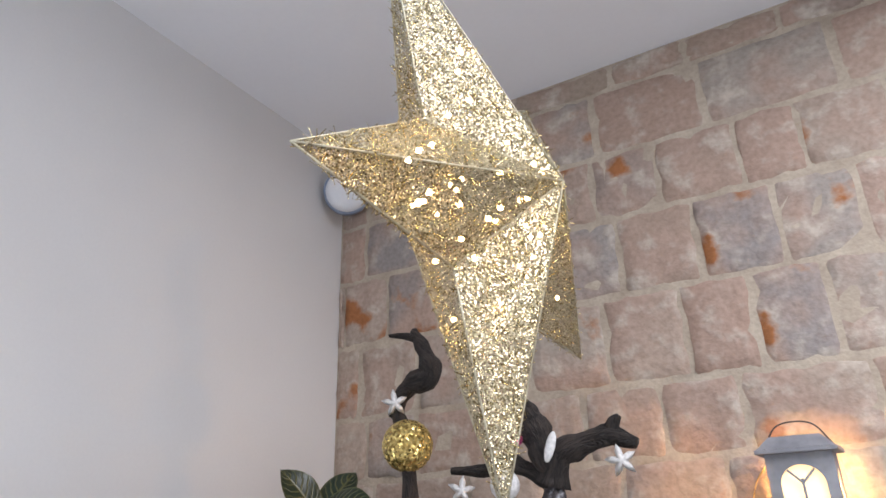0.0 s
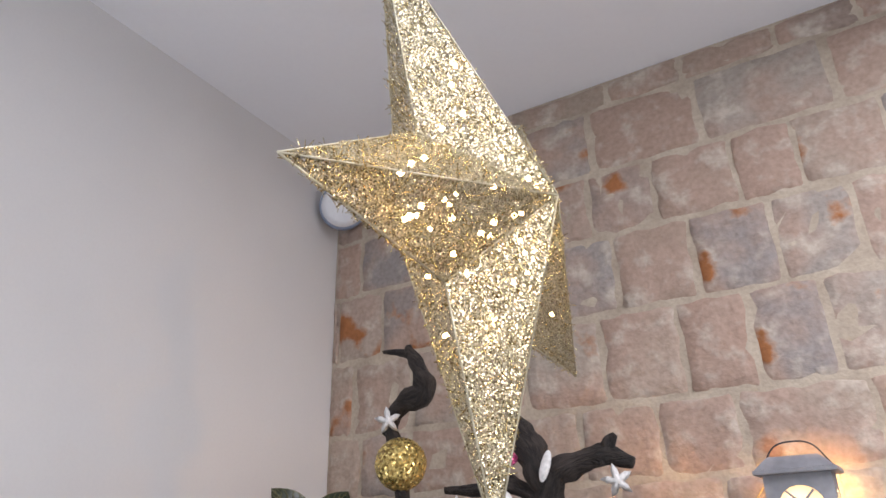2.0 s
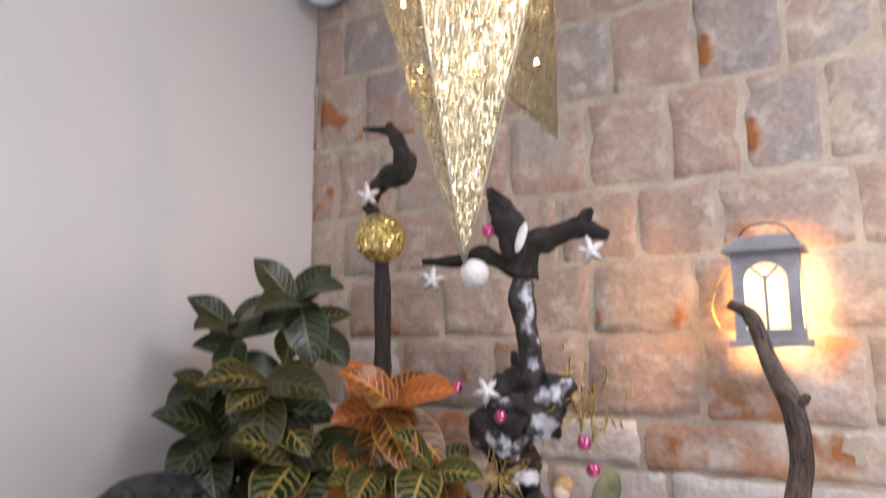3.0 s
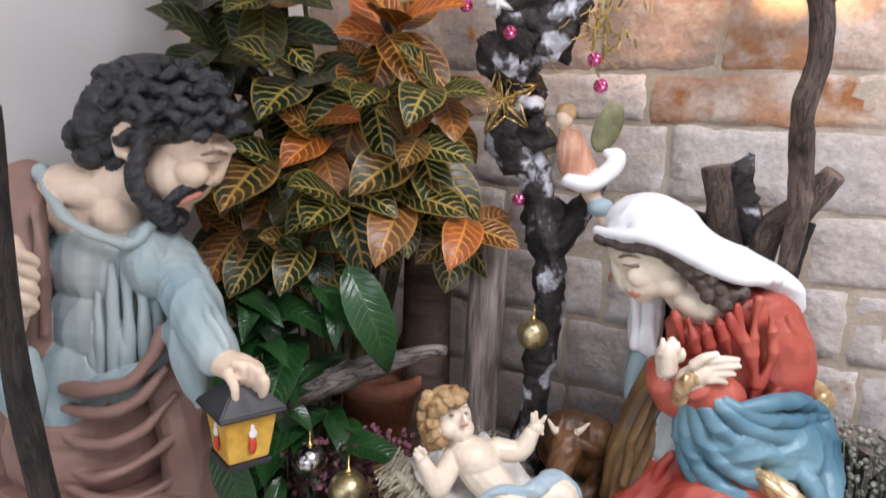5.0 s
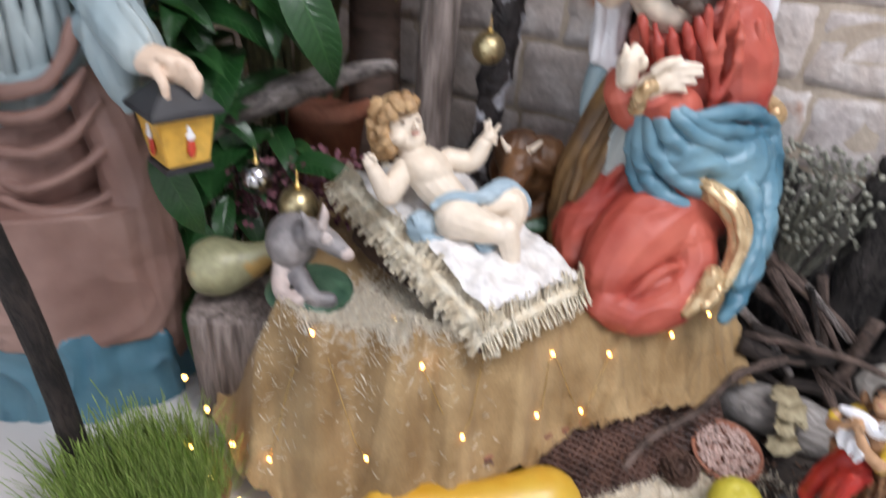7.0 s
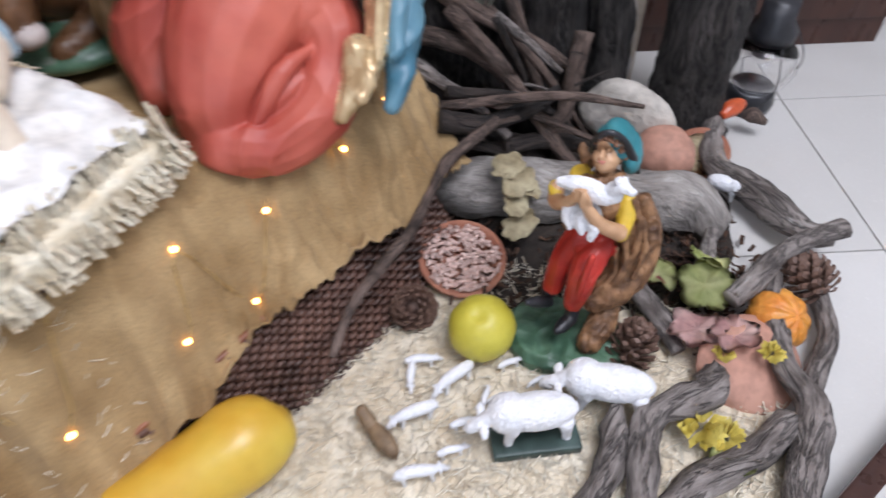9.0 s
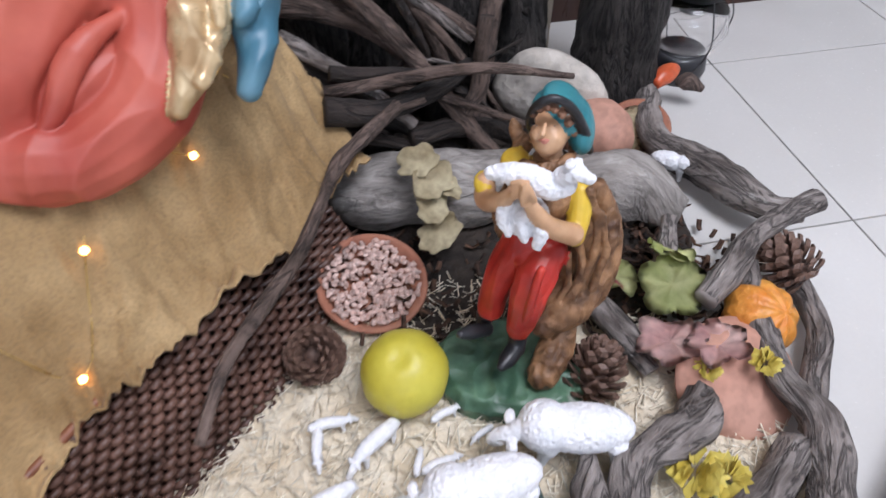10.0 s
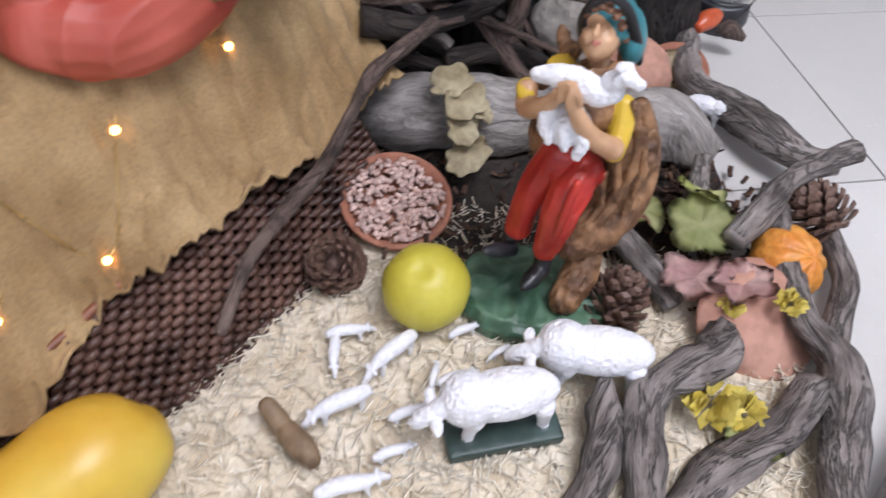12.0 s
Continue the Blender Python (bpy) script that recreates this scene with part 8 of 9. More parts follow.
    P = [(0, T((-0.024, 0, 0.020, 0.0065), (-0.010, 0.001, 0.023, 0.0078), (0.008, 0.0, 0.022, 0.0075), (0.018, 0.0, 0.020, 0.006))), (0, T((0.018, 0, 0.021, 0.005), (0.028, 0.002, 0.017, 0.0042), (0.036, 0.003, 0.010, 0.003))), (0, E((0.027, 0.006, 0.020), (0.002, 0.004, 0.002))), (0, E((0.027, -0.003, 0.020), (0.002, 0.004, 0.002))),
         (0, T((-0.024, 0, 0.022, 0.003), (-0.030, 0.001, 0.014, 0.002)))]
    for x in (-0.020, 0.015):
        for y in (-0.004, 0.004):
            P.append((0, T((x, y, 0.017, 0.0034), (x + 0.002, y * 1.5, 0.002, 0.0018))))
    ob = sculpt("lamb_figurine", P, [M_SHEEP], 0.0012, {0: (0.0005, 200, 200, (1, 0, 0))}, 1)
    ob.matrix_world = m @ Matrix.Scale(s, 4)
    return tagged(ob, "tiny white lamb figurine on the straw", "figurine", "white sheep figurines")


LAMB = make_lamb(pose(1.558, -0.709, 0.013, 0, 0, 265), 0.8)
for x, y, a, k in ((1.575, -0.686, 4, 0.85), (1.622, -0.722, 217, 1.2), (1.667, -0.749, 70, 0.55), (1.690, -0.758, 14, 0.75), (1.562, -0.778, 200, 1.2), (1.634, -0.793, 14, 0.75), (1.613, -0.834, 14, 0.72), (1.708, -0.697, 20, 0.65), (1.745, -0.728, 205, 0.5), (1.567, -0.866, 8, 1.1), (1.792, -0.738, 120, 0.6)):
    copy_thing(LAMB, pose(x, y, 0.013, 0, 0, a) @ Matrix.Scale(k / 0.8, 4))
make_sheep(pose(2.150, -0.338, 0.012, 0, 0, -35), 0.62, "small white sheep figurine behind the driftwood log")
M_BROWNTOY = mat("brown_wooden_figure", (0.16, 0.10, 0.055), (0.28, 0.19, 0.11), 0.6, 20, 0.4, 80)
o = sculpt("dog_figurine", [(0, E((0, 0, 0.02), (0.034, 0.014, 0.014))), (0, T((0.03, 0, 0.024, 0.012), (0.045, 0, 0.034, 0.010))), (0, T((-0.02, 0.0, 0.015, 0.009), (-0.025, 0.0, 0.004, 0.006)))], [M_BROWNTOY], 0.0025, None, 1)
o.matrix_world = pose(1.518, -0.814, 0.012, 0, 0, 128)
tagged(o, "small brown dog figurine lying on the straw", "figurine")

M_CAP = mat("painted_teal", (0.02, 0.16, 0.19), (0.05, 0.25, 0.28), 0.4, 20, 0.2, 60, fine=0.2)
M_YELSHIRT = mat("painted_yellow", (0.62, 0.40, 0.03), (0.75, 0.53, 0.07), 0.4, 20, 0.2, 60, fine=0.2)
M_TROUSER = mat("painted_bright_red", (0.36, 0.016, 0.012), (0.58, 0.05, 0.03), 0.35, 20, 0.15, 60, fine=0.2)
M_FUR = mat("painted_brown_fur", (0.09, 0.04, 0.018), (0.36, 0.19, 0.09), 0.5, 40, 0.8, 90, bdist=0.006)
M_SHEPHAIR = mat("painted_chestnut_hair", (0.14, 0.06, 0.03), (0.28, 0.14, 0.08), 0.5, 40, 0.8, 90)
M_TAN = mat("painted_tan_flesh", (0.50, 0.27, 0.14), (0.62, 0.38, 0.22), 0.4, 20, 0.1, 60, fine=0.2)


def make_shepherd():
    # x to the viewer's right, y away, z up; about a third of a metre tall
    P = [
        (5, Lo([(-0.008, 0, -0.004, 0.094, 0.070), (-0.008, 0, 0.014, 0.096, 0.072), (-0.008, 0, 0.026, 0.084, 0.060)], wave=0.035, waves=5)),
        (4, T((0.0281, -0.0247, 0.0405, 0.0174), (0.0407, -0.0022, 0.0598, 0.02), (0.0452, 0.0152, 0.0784, 0.0175))),
        (4, T((0.0635, 0.0677, 0.2517, 0.0099), (0.0803, 0.0567, 0.2052, 0.0149), (0.0751, 0.04, 0.1536, 0.0213), (0.0518, 0.0209, 0.1226, 0.0252), (0.0238, 0.0082, 0.1016, 0.0181))),
        (4, T((0.0515, 0.0494, 0.226, 0.0155), (0.0564, 0.0408, 0.1598, 0.0236), (0.0376, 0.0213, 0.1255, 0.0239))), (4, E((0.0233, 0.0686, 0.2203), (0.0456, 0.026, 0.0513))), (4, E((-0.0073, 0.0674, 0.2106), (0.0345, 0.024, 0.0518))),
        (4, T((0.0469, 0.0251, 0.2857, 0.003), (0.0625, 0.0186, 0.2354, 0.0032), (0.0577, 0.0111, 0.1775, 0.0034), (0.0414, 0.0047, 0.1284, 0.0035))),
        (4, T((0.0609, 0.022, 0.2617, 0.0031), (0.0738, 0.016, 0.2156, 0.0032), (0.0684, 0.0092, 0.1631, 0.0034))),
        (4, T((0.0406, 0.0192, 0.2403, 0.0032), (0.0528, 0.013, 0.1921, 0.0033), (0.0469, 0.0079, 0.1533, 0.0034), (0.0267, 0.0012, 0.1015, 0.0036))),
        (4, T((0.0372, 0.0147, 0.2053, 0.0033), (0.042, 0.0099, 0.1685, 0.0034), (0.0293, 0.0051, 0.1314, 0.0035), (0.0139, 0.0022, 0.1089, 0.0036))),
        (4, T((-0.0152, 0.0607, 0.3131, 0.0066), (-0.026, 0.0534, 0.2952, 0.0072), (-0.0394, 0.0465, 0.2809, 0.0062))), (4, T((-0.0273, 0.0719, 0.3227, 0.0051), (-0.0198, 0.0648, 0.3063, 0.0072))),
        (4, E((0.0034, 0.035, 0.2692), (0.0301, 0.03, 0.0312))), (1, E((-0.0246, 0.0323, 0.3096), (0.0148, 0.02, 0.0084))), (1, T((0.0392, 0.0313, 0.2793, 0.0102), (0.0404, 0.0187, 0.2594, 0.0119), (0.0376, 0.0038, 0.2448, 0.0103))),
        (2, T((-0.0072, 0.0276, 0.2127, 0.022), (-0.0255, 0.0225, 0.1729, 0.0194), (-0.0346, 0.0172, 0.1326, 0.0154), (-0.0376, 0.0145, 0.1115, 0.0145))), (2, E((0.006, 0.0262, 0.2017), (0.03, 0.034, 0.02))),
        (2, T((0.0165, 0.0167, 0.2051, 0.0208), (0.0028, -0.0097, 0.1869, 0.0195), (-0.0019, -0.0117, 0.141, 0.0176), (-0.0047, -0.0065, 0.1038, 0.0131))),
        (2, T((0.0073, -0.0257, 0.225, 0.0036), (0.0009, -0.034, 0.1849, 0.0037), (-0.0024, -0.0233, 0.1282, 0.0034))), (2, T((0.0237, -0.0092, 0.1986, 0.0032), (0.0124, -0.027, 0.1769, 0.0038), (0.0068, -0.0227, 0.1333, 0.0034))),
        (6, T((-0.0426, 0.0239, 0.0912, 0.0106), (-0.044, 0.0138, 0.0755, 0.0094))), (6, T((-0.0413, 0.0056, 0.0813, 0.0092), (-0.0579, -0.0081, 0.0917, 0.009), (-0.0693, -0.0172, 0.0985, 0.0053))),
        (6, T((-0.0035, -0.0006, 0.0881, 0.0109), (-0.0043, -0.0091, 0.0684, 0.0104))), (6, T((-0.0057, -0.0108, 0.0708, 0.0104), (-0.0149, -0.0261, 0.0683, 0.0103), (-0.0207, -0.036, 0.0692, 0.006))),
        (3, T((-0.047, -0.0028, 0.3244, 0.006), (-0.0308, -0.0055, 0.3269, 0.0097), (-0.0123, -0.0077, 0.3255, 0.0115), (0.0062, -0.0088, 0.317, 0.0116), (0.0183, -0.0084, 0.3202, 0.0102))),
        (3, T((0.0157, -0.0092, 0.3294, 0.0091), (0.0245, -0.0139, 0.3391, 0.0076), (0.0371, -0.0164, 0.3352, 0.0049))), (3, E((0.0187, -0.0147, 0.3486), (0.0048, 0.006, 0.0026), (0, -20, 0))),
        (3, E((0.0268, -0.01, 0.3465), (0.0045, 0.006, 0.0027), (0, 20, 0))), (3, E((-0.0125, -0.0042, 0.2752), (0.0226, 0.02, 0.0187))),
        (3, T((-0.0324, -0.0115, 0.2961, 0.0076), (-0.0342, -0.0183, 0.2825, 0.0053), (-0.0274, -0.0202, 0.2677, 0.0039))), (3, T((-0.0159, -0.0177, 0.287, 0.0076), (-0.0163, -0.0241, 0.2764, 0.0053), (-0.0116, -0.0254, 0.2663, 0.0039))),
        (3, T((-0.0014, -0.0179, 0.2852, 0.0086), (0.0024, -0.0247, 0.2718, 0.0063), (-0.0002, -0.0263, 0.259, 0.0049))),
        (0, T((0.0343, -0.0012, 0.2521, 0.0112), (0.0094, -0.0162, 0.2755, 0.0097), (-0.0072, -0.0229, 0.301, 0.0074), (-0.0135, -0.0252, 0.3141, 0.0059))),
        (0, T((-0.0152, -0.0287, 0.3174, 0.0027), (-0.0173, -0.0305, 0.3269, 0.0027), (-0.0192, -0.0287, 0.3329, 0.002))), (0, T((-0.0118, -0.0284, 0.3199, 0.0027), (-0.0142, -0.0302, 0.3293, 0.0027), (-0.0163, -0.0284, 0.3353, 0.002))),
        (0, T((-0.008, -0.0287, 0.318, 0.0027), (-0.0111, -0.0305, 0.3268, 0.0027), (-0.0138, -0.0288, 0.3323, 0.002))), (0, T((-0.0175, -0.0293, 0.3127, 0.0027), (-0.0191, -0.0312, 0.3218, 0.0027), (-0.0205, -0.0294, 0.3274, 0.002))),
        (0, T((-0.0517, 0.0318, 0.2831, 0.0097), (-0.05, 0.0158, 0.2753, 0.0111), (-0.0372, -0.0067, 0.2944, 0.0086), (-0.027, -0.0171, 0.3147, 0.0064))), (1, E((-0.0532, 0.0309, 0.2838), (0.0102, 0.017, 0.0061))),
        (0, T((-0.0279, -0.0221, 0.3298, 0.0027), (-0.0211, -0.0245, 0.3343, 0.0024), (-0.0149, -0.0245, 0.3343, 0.002))), (0, T((-0.0276, -0.0228, 0.3249, 0.0027), (-0.0207, -0.0252, 0.3295, 0.0025), (-0.0145, -0.0252, 0.3295, 0.002))),
        (0, T((-0.0272, -0.0234, 0.32, 0.0027), (-0.0203, -0.0258, 0.3247, 0.0025), (-0.014, -0.0258, 0.3246, 0.002))), (0, T((-0.0269, -0.024, 0.3156, 0.0027), (-0.0199, -0.0264, 0.3203, 0.0025), (-0.0136, -0.0264, 0.3203, 0.002))),
        (0, T((0.0102, 0.0402, 0.3092, 0.0095), (0.006, 0.0428, 0.3289, 0.0103))), (4, T((-0.0186, 0.0229, 0.3148, 0.0039), (0.0033, 0.0118, 0.3212, 0.0043), (0.0262, 0.0243, 0.3251, 0.0038))),
        (4, E((0.0095, 0.0348, 0.3059), (0.0224, 0.022, 0.008))), (0, E((0.0029, 0.0406, 0.343), (0.0182, 0.029, 0.0201))), (0, E((0.0007, 0.0322, 0.3397), (0.0138, 0.021, 0.0124))),
        (0, E((0.0003, 0.0288, 0.3296), (0.0072, 0.012, 0.0048))), (0, T((-0.0039, 0.0155, 0.3657, 0.0018), (-0.0053, 0.0079, 0.3608, 0.0029))), (0, E((-0.009, 0.0235, 0.3502), (0.0056, 0.01, 0.0056))),
        (0, E((0.0064, 0.0234, 0.3493), (0.0065, 0.01, 0.006))), (9, T((-0.0068, 0.009, 0.3536, 0.0014), (-0.0033, 0.0082, 0.3551, 0.0014), (0.0005, 0.0099, 0.3534, 0.0014))), (9, E((-0.0028, 0.0096, 0.3511), (0.0027, 0.003, 0.0012))),
        (10, E((-0.0108, 0.0172, 0.3628), (0.0014, 0.0014, 0.001))), (10, E((0.0045, 0.0163, 0.3636), (0.0014, 0.0014, 0.001))), (7, E((-0.0136, 0.029, 0.369), (0.0041, 0.008, 0.0041))),
        (7, E((-0.0089, 0.0259, 0.376), (0.004, 0.008, 0.004))), (7, E((-0.003, 0.0243, 0.3792), (0.004, 0.008, 0.004))), (7, E((0.0035, 0.024, 0.3772), (0.004, 0.008, 0.004))), (7, E((0.0101, 0.0253, 0.3714), (0.0041, 0.008, 0.0041))),
        (7, E((0.0177, 0.0298, 0.3603), (0.0041, 0.008, 0.0041))), (7, E((0.0234, 0.0342, 0.3477), (0.0042, 0.008, 0.0042))), (7, E((0.0267, 0.0366, 0.3354), (0.0043, 0.008, 0.0043))),
        (7, E((0.0258, 0.0373, 0.3256), (0.0044, 0.008, 0.0044))), (7, E((-0.0129, 0.0368, 0.3527), (0.0042, 0.008, 0.0042))), (7, E((0.0318, 0.0465, 0.3343), (0.0044, 0.008, 0.0044))),
        (8, E((0.0152, 0.06, 0.3535), (0.0242, 0.036, 0.0145), (0, 28, 0))), (8, E((0.0322, 0.0577, 0.3362), (0.0138, 0.034, 0.0227), (0, -12, 0))), (8, E((0.0048, 0.0576, 0.3508), (0.0194, 0.032, 0.0145))),
        (6, T((-0.0107, 0.0428, 0.3293, 0.0029), (-0.016, 0.0308, 0.3602, 0.0042), (-0.0097, 0.0218, 0.383, 0.004), (0.0038, 0.0205, 0.3882, 0.0039), (0.0191, 0.0248, 0.3752, 0.0045), (0.0329, 0.0332, 0.3475, 0.0052), (0.0429, 0.0435, 0.3189, 0.004))),
    ]
    ob = sculpt("shepherd_figurine", P, [M_TAN, M_YELSHIRT, M_TROUSER, M_SHEEP, M_FUR, M_MOSSBASE, M_BLACK, M_SHEPHAIR, M_CAP, M_LIP, M_BROW], 0.0013, {4: (0.0022, 110, 16, (0.2, 0, 1)), 5: (0.003, 40, 40, (1, 0, 0)), 2: (0.0015, 60, 14, (0, 0, 1)), 3: (0.0010, 160, 160, (1, 0, 0))}, 2)
    ob.matrix_world = pose(1.806, -0.655, 0.014, 0, 0, -16.7)
    return tagged(ob, "painted shepherd boy figurine in red trousers holding a lamb", "figurine")


make_shepherd()

# ---- driftwood border and litter ----
WOOD = "piece of grey twisted driftwood on the floor"
stick("driftwood", WOOD, [(2.197, -0.100, 0.030, 0.021), (2.182, -0.165, 0.050, 0.022), (2.154, -0.270, 0.040, 0.026), (2.197, -0.375, 0.045, 0.028), (2.237, -0.470, 0.050, 0.024), (2.282, -0.500, 0.055, 0.015)], M_DRIFT, 0.3, 2, 30, 8, 14, "driftwood", "driftwood border")
stick("driftwood", "pale grey driftwood stick lying across the border", [(2.052, -0.635, 0.075, 0.017), (2.102, -0.600, 0.085, 0.019), (2.152, -0.562, 0.095, 0.015), (2.212, -0.537, 0.100, 0.015), (2.267, -0.522, 0.100, 0.017)], M_DRIFT, 0.22, 3, 30, 7, 12, "driftwood", "driftwood border")
stick("driftwood", WOOD, [(2.132, -0.590, 0.075, 0.014), (2.107, -0.680, 0.060, 0.017), (2.097, -0.745, 0.055, 0.018), (2.112, -0.800, 0.050, 0.021), (2.097, -0.850, 0.045, 0.024), (2.052, -0.920, 0.040, 0.022), (2.032, -0.990, 0.035, 0.019)], M_DRIFT, 0.25, 4, 30, 8, 14, "driftwood", "driftwood border")
stick("driftwood", WOOD, [(2.217, -0.600, 0.030, 0.015), (2.197, -0.680, 0.035, 0.016), (2.147, -0.750, 0.030, 0.015), (2.112, -0.800, 0.025, 0.012)], M_DRIFT, 0.25, 5, 30, 7, 12, "driftwood", "driftwood border")
stick("driftwood", WOOD, [(1.860, -0.955, 0.025, 0.021), (1.930, -0.900, 0.030, 0.022), (2.020, -0.862, 0.035, 0.023), (2.082, -0.820, 0.035, 0.019)], M_DRIFT, 0.28, 6, 30, 7, 14, "driftwood", "driftwood border")
stick("driftwood", "dark bent driftwood root", [(2.000, -0.745, 0.050, 0.019), (1.965, -0.785, 0.055, 0.024), (1.900, -0.805, 0.050, 0.021), (1.872, -0.835, 0.045, 0.019), (1.860, -0.890, 0.035, 0.021), (1.840, -0.950, 0.020, 0.015)], M_DRIFT, 0.38, 7, 35, 8, 14, "driftwood", "driftwood border")
stick("driftwood", "dark bent driftwood root", [(1.845, -0.790, 0.050, 0.010), (1.835, -0.825, 0.045, 0.017), (1.820, -0.870, 0.035, 0.021), (1.770, -0.930, 0.020, 0.017), (1.740, -0.970, 0.015, 0.009)], M_DRIFT, 0.38, 8, 35, 8, 14, "driftwood", "driftwood border")
stick("driftwood", "small grey split log beside the shepherd", [(1.915, -0.565, 0.055, 0.015), (1.940, -0.625, 0.045, 0.018), (1.965, -0.695, 0.030, 0.014)], M_DRIFT, 0.25, 9, 35, 7, 12, "driftwood", "driftwood border")
stick("driftwood", "short upright grey bark piece", [(2.027, -0.600, 0.020, 0.017), (2.042, -0.550, 0.060, 0.015), (2.062, -0.500, 0.090, 0.009)], M_DRIFT, 0.3, 10, 35, 6, 10, "driftwood", "driftwood border")
M_GREYLOG = grain("silvery_weathered_log", (0.17, 0.15, 0.135), (0.42, 0.385, 0.355), 24, 8, 0.008, 0.35, (0.56, 0.54, 0.52))
bm = tube(bmesh.new(), [(1.60, -0.29, 0.055, 0.035), (1.68, -0.33, 0.055, 0.054), (1.80, -0.345, 0.05, 0.056), (1.93, -0.36, 0.05, 0.054), (2.05, -0.40, 0.05, 0.055), (2.115, -0.45, 0.035, 0.03)], 8, 20, 0.3, 11, 14)
tagged(link_mesh("grey_log", bm, M_GREYLOG), "large silvery weathered log behind the shepherd", "log")
stick("long_twig", "long thin brown twig leaning across the wicker panel", [(1.455, -0.735, 0.12, 0.006), (1.485, -0.668, 0.15, 0.008), (1.53, -0.60, 0.16, 0.009), (1.568, -0.543, 0.165, 0.009), (1.60, -0.46, 0.165, 0.008), (1.625, -0.40, 0.17, 0.010), (1.66, -0.365, 0.18, 0.010), (1.72, -0.31, 0.19, 0.010)], M_TWIG, 0.2, 12, 40, 7, 10, "twig")
M_MUSH = mat("dried_bracket_fungus", (0.22, 0.17, 0.09), (0.44, 0.38, 0.24), 0.8, 20, 0.6, 80)
for x, y, z, s, a in ((1.735, -0.375, 0.14, 0.030, 10), (1.752, -0.40, 0.125, 0.032, 40), (1.745, -0.425, 0.10, 0.028, 70), (1.752, -0.445, 0.07, 0.034, 20), (1.775, -0.40, 0.11, 0.022, 90)):
    bm = bmesh.new()
    ball(bm, (0, 0, 0), (s, s * 0.8, s * 0.16), seg=36, rings=12)
    for v in bm.verts:
        q = math.hypot(v.co.x, v.co.y) / s
        v.co *= 1 + 0.40 * N3(a, (v.co.x, v.co.y, 0), 70) * q
        v.co.z += s * (0.45 * q * q * N3(a + 3, (v.co.x, v.co.y, 0), 55) - 0.25 * (1 - q))
    o = link_mesh("bracket_fungus", bm, M_MUSH)
    o.matrix_world = pose(x, y, z, 25, -15, a)
    tagged(o, "dried greenish bracket fungus on the log", "fungus", "bracket fungi")
# bark trunks by the wall
M_BARK = grain("dark_fissured_bark", (0.006, 0.005, 0.005), (0.085, 0.072, 0.066), 40, 7, 0.03, 0.95, (0.22, 0.20, 0.19))
for x, y, r, h, sd in ((1.60, -0.10, 0.055, 0.55, 1), (1.72, -0.07, 0.05, 0.5, 2), (1.85, -0.07, 0.065, 0.6, 3), (1.95, -0.10, 0.04, 0.45, 5)):
    stick("bark_trunk", "dark upright tree trunk piece with fissured bark", [(x, y, 0, r * 1.1), (x + 0.01, y, h * 0.4, r), (x - 0.01, y, h * 0.8, r * 0.95), (x, y, h, r * 0.9)], M_BARK, 0.3, sd, 30, 7, 22, "tree trunk", "bark trunks")
stick("bark_trunk", "black thick tree trunk piece with rough bark", [(2.145, -0.11, 0, 0.095), (2.14, -0.105, 0.06, 0.075), (2.135, -0.10, 0.2, 0.07), (2.13, -0.10, 0.5, 0.068)], M_BARK, 0.3, 4, 30, 7, 24, "tree trunk", "bark trunks")
random.seed(61)
for k, q in enumerate((((1.50, -0.16, 0.30), (1.68, -0.17, 0.25), (1.80, -0.17, 0.13), (1.90, -0.19, 0.04)), ((1.52, -0.22, 0.30), (1.62, -0.24, 0.20), (1.76, -0.26, 0.10), (1.86, -0.28, 0.03)), ((1.90, -0.13, 0.25), (1.88, -0.16, 0.16), (1.86, -0.2, 0.08), (1.85, -0.24, 0.02)), ((1.62, -0.32, 0.20), (1.70, -0.31, 0.185), (1.78, -0.28, 0.19), (1.84, -0.24, 0.20)),
                       ((1.55, -0.14, 0.42), (1.66, -0.15, 0.33), (1.80, -0.14, 0.24), (1.90, -0.15, 0.17)), ((1.48, -0.24, 0.22), (1.60, -0.28, 0.15), (1.72, -0.29, 0.11), (1.84, -0.30, 0.05)), ((1.76, -0.12, 0.32), (1.80, -0.15, 0.2), (1.83, -0.19, 0.12), (1.88, -0.24, 0.03)), ((1.56, -0.2, 0.12), (1.66, -0.22, 0.10), (1.76, -0.2, 0.07), (1.9, -0.22, 0.05)))):
    stick("twig_bundle_branch", "dark brown branch in the heap of sticks", [(*p, 0.020 * (1 - 0.17 * i) * (0.7 if k > 4 else 1)) for i, p in enumerate(q)], (M_TWIG, M_DARKWOOD)[k % 2], 0.25, k + 20, 35, 6, 10, "branch", "heap of sticks")
stick("heap_branch", "thick brown branch leaning across the heap", [(1.644, -0.160, 0.324, 0.0125), (1.697, -0.200, 0.280, 0.0142), (1.759, -0.240, 0.214, 0.0139), (1.808, -0.270, 0.147, 0.0137), (1.873, -0.300, 0.062, 0.0128)], M_TWIG, 0.28, 31, 35, 7, 12, "branch", "heap of sticks")
stick("heap_branch", "pale peeled branch leaning in the heap", [(1.731, -0.150, 0.303, 0.0077), (1.779, -0.180, 0.270, 0.0078), (1.821, -0.210, 0.240, 0.0071), (1.845, -0.220, 0.223, 0.0048)], M_DRIFT, 0.28, 32, 35, 7, 12, "branch", "heap of sticks")
